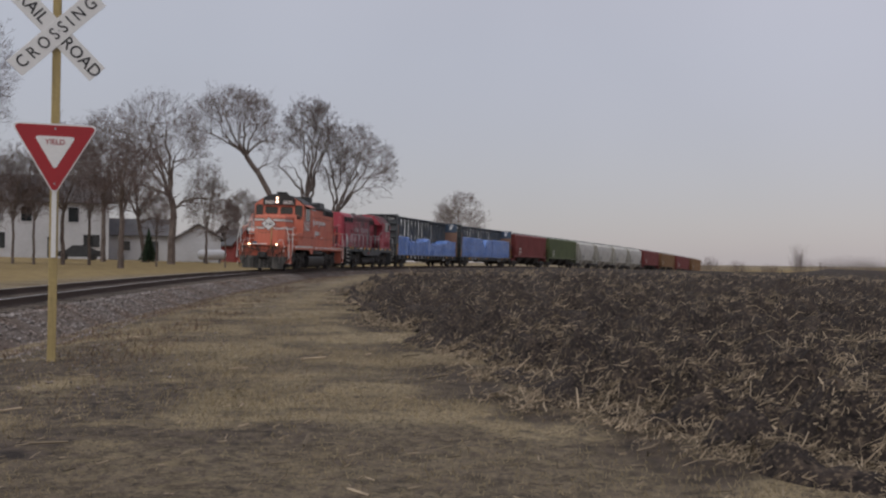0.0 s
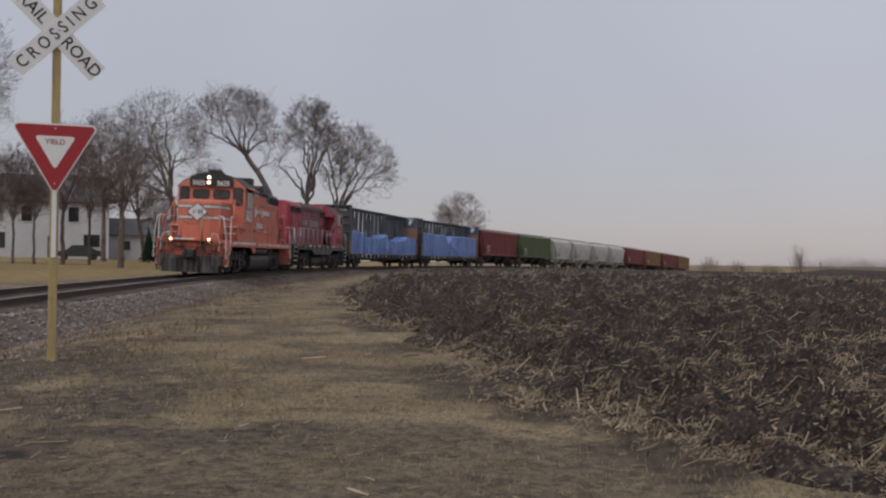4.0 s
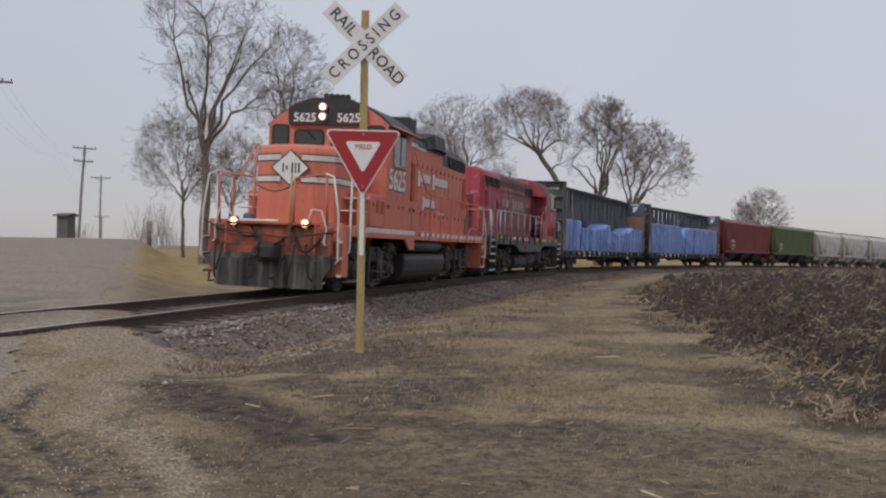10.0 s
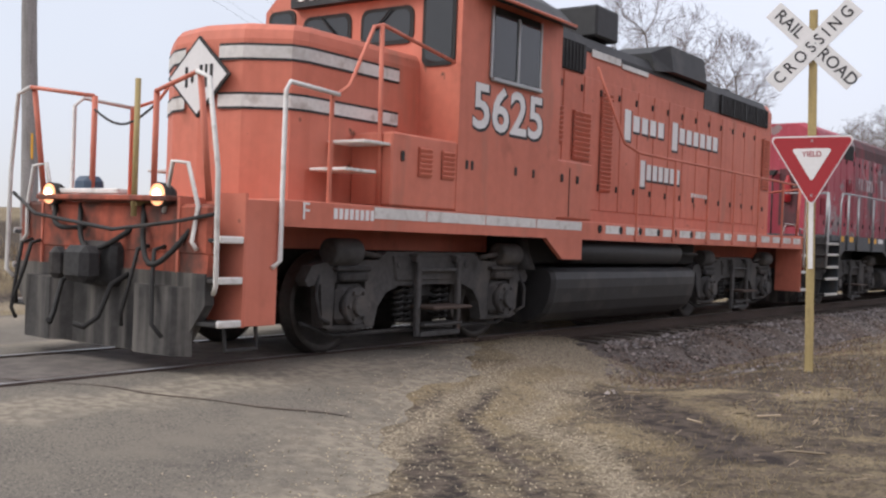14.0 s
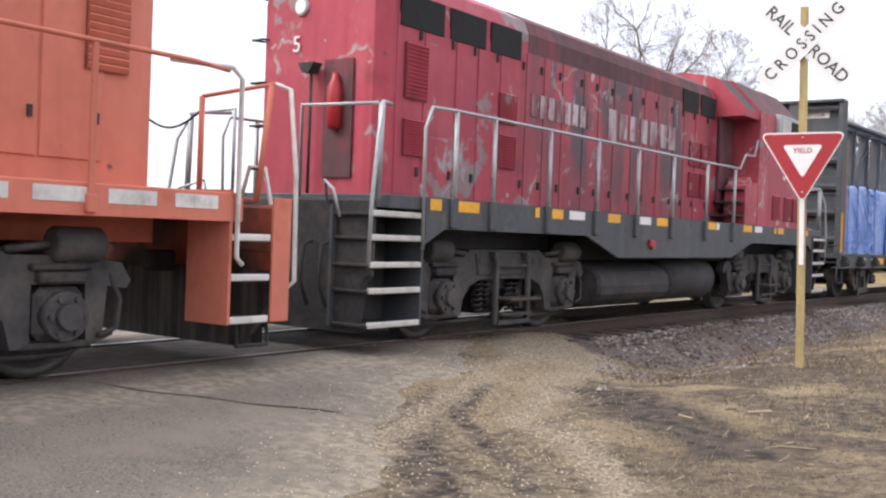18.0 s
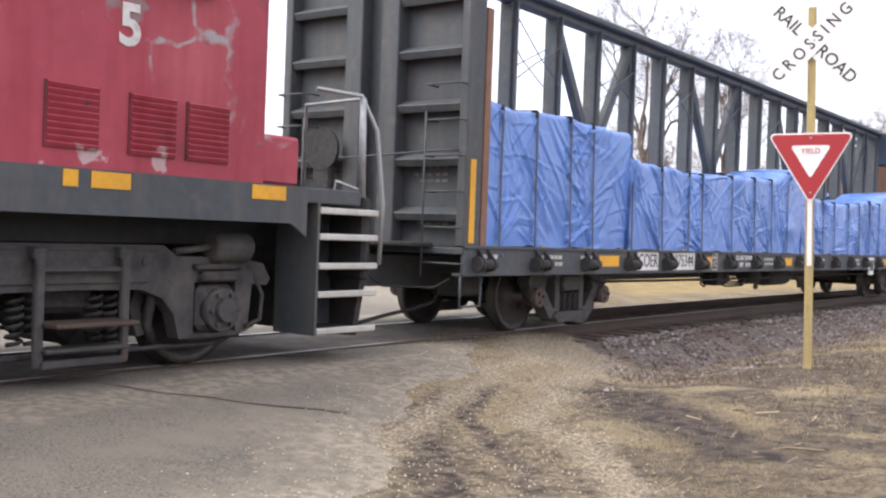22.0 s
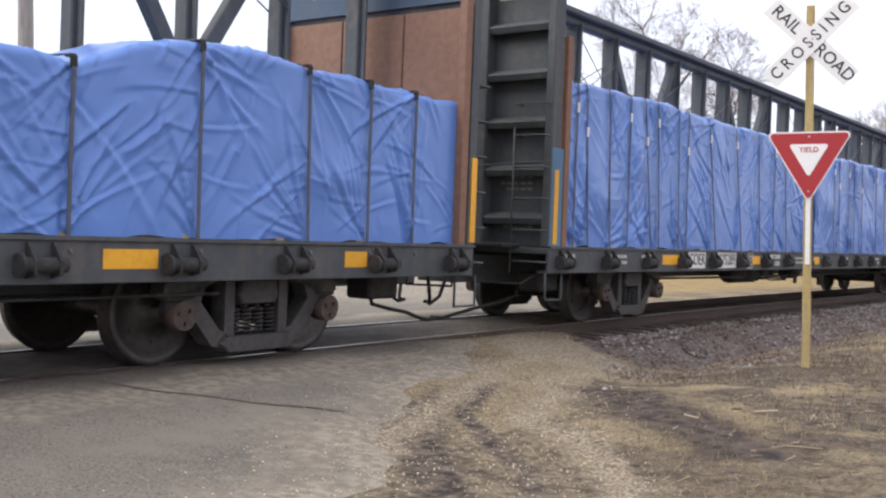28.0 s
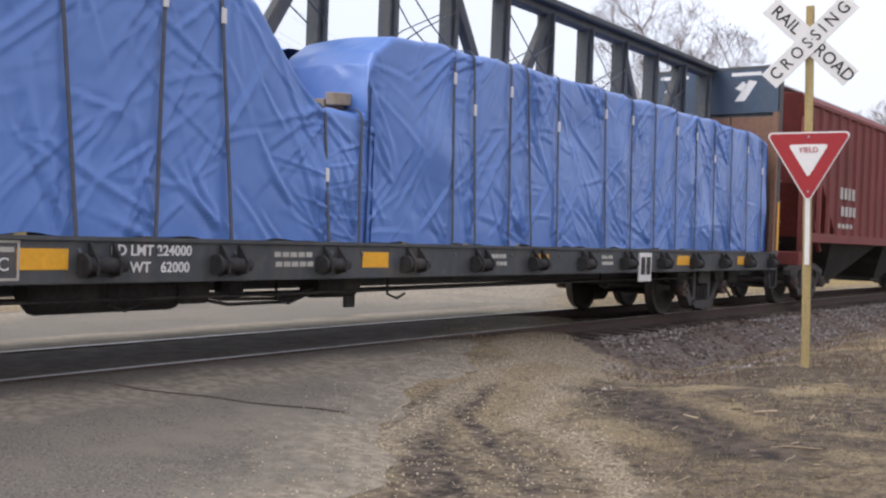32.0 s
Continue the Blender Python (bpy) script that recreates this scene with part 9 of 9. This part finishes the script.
building(21.2, 118, 13.0, 9.0, 6.0, 2.8, 21, "house", "shingle", "farmhouse", "white two-storey farmhouse with grey roof behind bare trees", "house", [(-4.5, 4.6, 1.0, 1.5), (-1.5, 4.6, 1.0, 1.5), (3.0, 4.6, 1.0, 1.5), (4.8, 1.9, 1.6, 1.3), (-4.0, 1.9, 1.0, 1.6)], (1.0, 1.0, 2.1, "flat"))
building(16.4, 120, 6.5, 6.5, 2.9, 1.7, 18, "house", "shingle", "house_annex", "low white annex of the farmhouse", "house", [(-1.5, 1.7, 1.0, 1.0)], (1.5, 0.9, 2.0, "flat"))
building(13.4, 118, 4.8, 6.0, 2.7, 1.5, 16, "house", "shingle", "garage", "small white garage with grey gable roof", "garage", [], (0.0, 2.6, 2.1, "house"), True)
building(12.0, 132, 2.2, 4.0, 3.4, 1.2, 12, "house", "shingle", "white_shed", "narrow white shed beside the red one", "shed", [(0, 3.5, 0.5, 0.5)], None, True)
building(11.2, 126, 2.7, 5.0, 2.5, 1.5, 30, "barn", "shingle", "red_shed", "small red board shed with a gable roof", "shed", [(-0.8, 1.3, 0.3, 0.6)], None, True)
building(36.2, 140, 1.6, 1.6, 5.5, 0.2, 0, "shingle", "shingle", "storage_bin", "dark square bin beyond the road crest", "bin")


def propane_tank():
    x, y = polar(12.6, 112)
    ob = thing("propane_tank", "white horizontal propane tank in the farmyard", "tank", m=pose(x, y, land_at(x, y), 0, 0, 15))
    bm = bmesh.new()
    tube(bm, [(-1.5, 0, 0.85), (-1.35, 0, 0.85), (-1.1, 0, 0.85), (1.1, 0, 0.85), (1.35, 0, 0.85), (1.5, 0, 0.85)], [0.1, 0.4, 0.55, 0.55, 0.4, 0.1], 16)
    part("shell", bm, M["house"], ob)
    for q in (-0.8, 0.8):
        bm = bmesh.new()
        box(bm, (q, 0, 0.2), (0.2, 0.9, 0.5), bevel=0.02)
        part("cradle", bm, M["shingle"], ob)


propane_tank()


def parked_car():
    x, y = polar(19.4, 104)
    ob = thing("parked_car", "dark car parked before the farmhouse", "car", m=pose(x, y, land_at(x, y), 0, 0, 20))
    bm = bmesh.new()
    loft(bm, [[(-2.1, s * 0.85, 0.4) for s in (-1, 1)] + [(-2.1, s * 0.8, 0.8) for s in (1, -1)], [(-1.2, s * 0.9, 0.35) for s in (-1, 1)] + [(-1.2, s * 0.82, 0.95) for s in (1, -1)], [(-0.6, s * 0.9, 0.35) for s in (-1, 1)] + [(-0.6, s * 0.65, 1.42) for s in (1, -1)], [(0.7, s * 0.9, 0.35) for s in (-1, 1)] + [(0.7, s * 0.65, 1.42) for s in (1, -1)], [(1.5, s * 0.9, 0.35) for s in (-1, 1)] + [(1.5, s * 0.82, 0.98) for s in (1, -1)], [(2.1, s * 0.85, 0.4) for s in (-1, 1)] + [(2.1, s * 0.8, 0.85) for s in (1, -1)]])
    bmesh.ops.recalc_face_normals(bm, faces=bm.faces)
    part("body", bm, M["black"], ob)
    for q in (-1.3, 1.3):
        for s in (1, -1):
            bm = bmesh.new()
            disc(bm, (q, s * 0.82, 0.32), (0, 1, 0), 0.32, 0.2, 16)
            part("wheel", bm, M["rubber"], ob)


parked_car()


def evergreen():
    x, y = polar(15.9, 100)
    ob = thing("evergreen", "small dark evergreen in the farmyard", "tree", m=pose(x, y, land_at(x, y)))
    rng = random.Random(3)
    its = []
    for k in range(900):
        z = rng.uniform(0.2, 3.2)
        r = (3.3 - z) * 0.36 * rng.uniform(0.4, 1)
        t = rng.uniform(0, 6.28)
        its.append(((0.2 * r * math.cos(t), 0.2 * r * math.sin(t), z + 0.1), (r * math.cos(t), r * math.sin(t), z - 0.12), 0.05, 0.015))
    c = pieces("crown", its, M["evergreen"], "", "", 3)
    c.parent = ob
    t = pieces("trunk", [((0, 0, 0), (0, 0, 3.0), 0.09, 0.02)], M["bark"], "", "", 7)
    t.parent = ob


evergreen()
build_ties()

# ---- what moves
WAY = ((0, -77.75), (3, -65.81), (6, -53.79), (7.5, -47.75), (9, -41.95), (10.5, -36.65), (12, -31.27), (13, -27.60), (14.5, -22.01),
       (17.5, -10.55), (19, -4.73), (21, 3.10), (23, 11.0), (25, 18.9), (28, 30.22), (29, 33.96), (30, 37.62), (31, 41.21), (32, 44.78))


def way(t):
    """How far the front of the train has come, smoothly between the rows of WAY."""
    i = max(k for k in range(len(WAY) - 1) if WAY[k][0] <= t or k == 0)
    (t0, a), (t1, b) = WAY[i], WAY[i + 1]
    v0 = (b - WAY[i - 1][1]) / (t1 - WAY[i - 1][0]) if i else (b - a) / (t1 - t0)
    v1 = (WAY[i + 2][1] - a) / (WAY[i + 2][0] - t0) if i + 2 < len(WAY) else (b - a) / (t1 - t0)
    h, u = t1 - t0, (t - t0) / (t1 - t0)
    return (2 * u ** 3 - 3 * u ** 2 + 1) * a + (u ** 3 - 2 * u ** 2 + u) * h * v0 + (3 * u ** 2 - 2 * u ** 3) * b + (u ** 3 - u ** 2) * h * v1


def car_pose(mid, half):
    """A car's pose on the line from the places of its two trucks."""
    p, q = rail_at(mid + half), rail_at(mid - half)
    x = (p - q).normalized()
    c = rail_frame(mid)[1]
    side = Vector((0, 0, 1)).cross(x).normalized()
    up = x.cross(side)
    y = side * math.cos(c) - up * math.sin(c)
    z = x.cross(y)
    m = Matrix((x, y, z)).transposed().to_4x4()
    m.translation = (p + q) / 2
    return m


def motions():
    back = 0.0
    place = {}
    for ob, length, half in CARS:
        walk(ob, [(k * 0.5, car_pose(way(k * 0.5) - back - length / 2, half)) for k in range(65)])
        place[ob] = back
        back += length
    # the wheels of the first five cars turn with the way they have come
    for wheel, x, r in SPIN:
        car = wheel.parent.parent
        if place[car] > 86:
            continue
        rows, step = [], 0.16
        for k in range(201):
            t = min(k * step, 32.0)
            rows.append((t, pose(x, 0, r, 0, math.degrees((way(t) - WAY[0][1]) / r) % 360)))
        walk(wheel, rows)


motions()
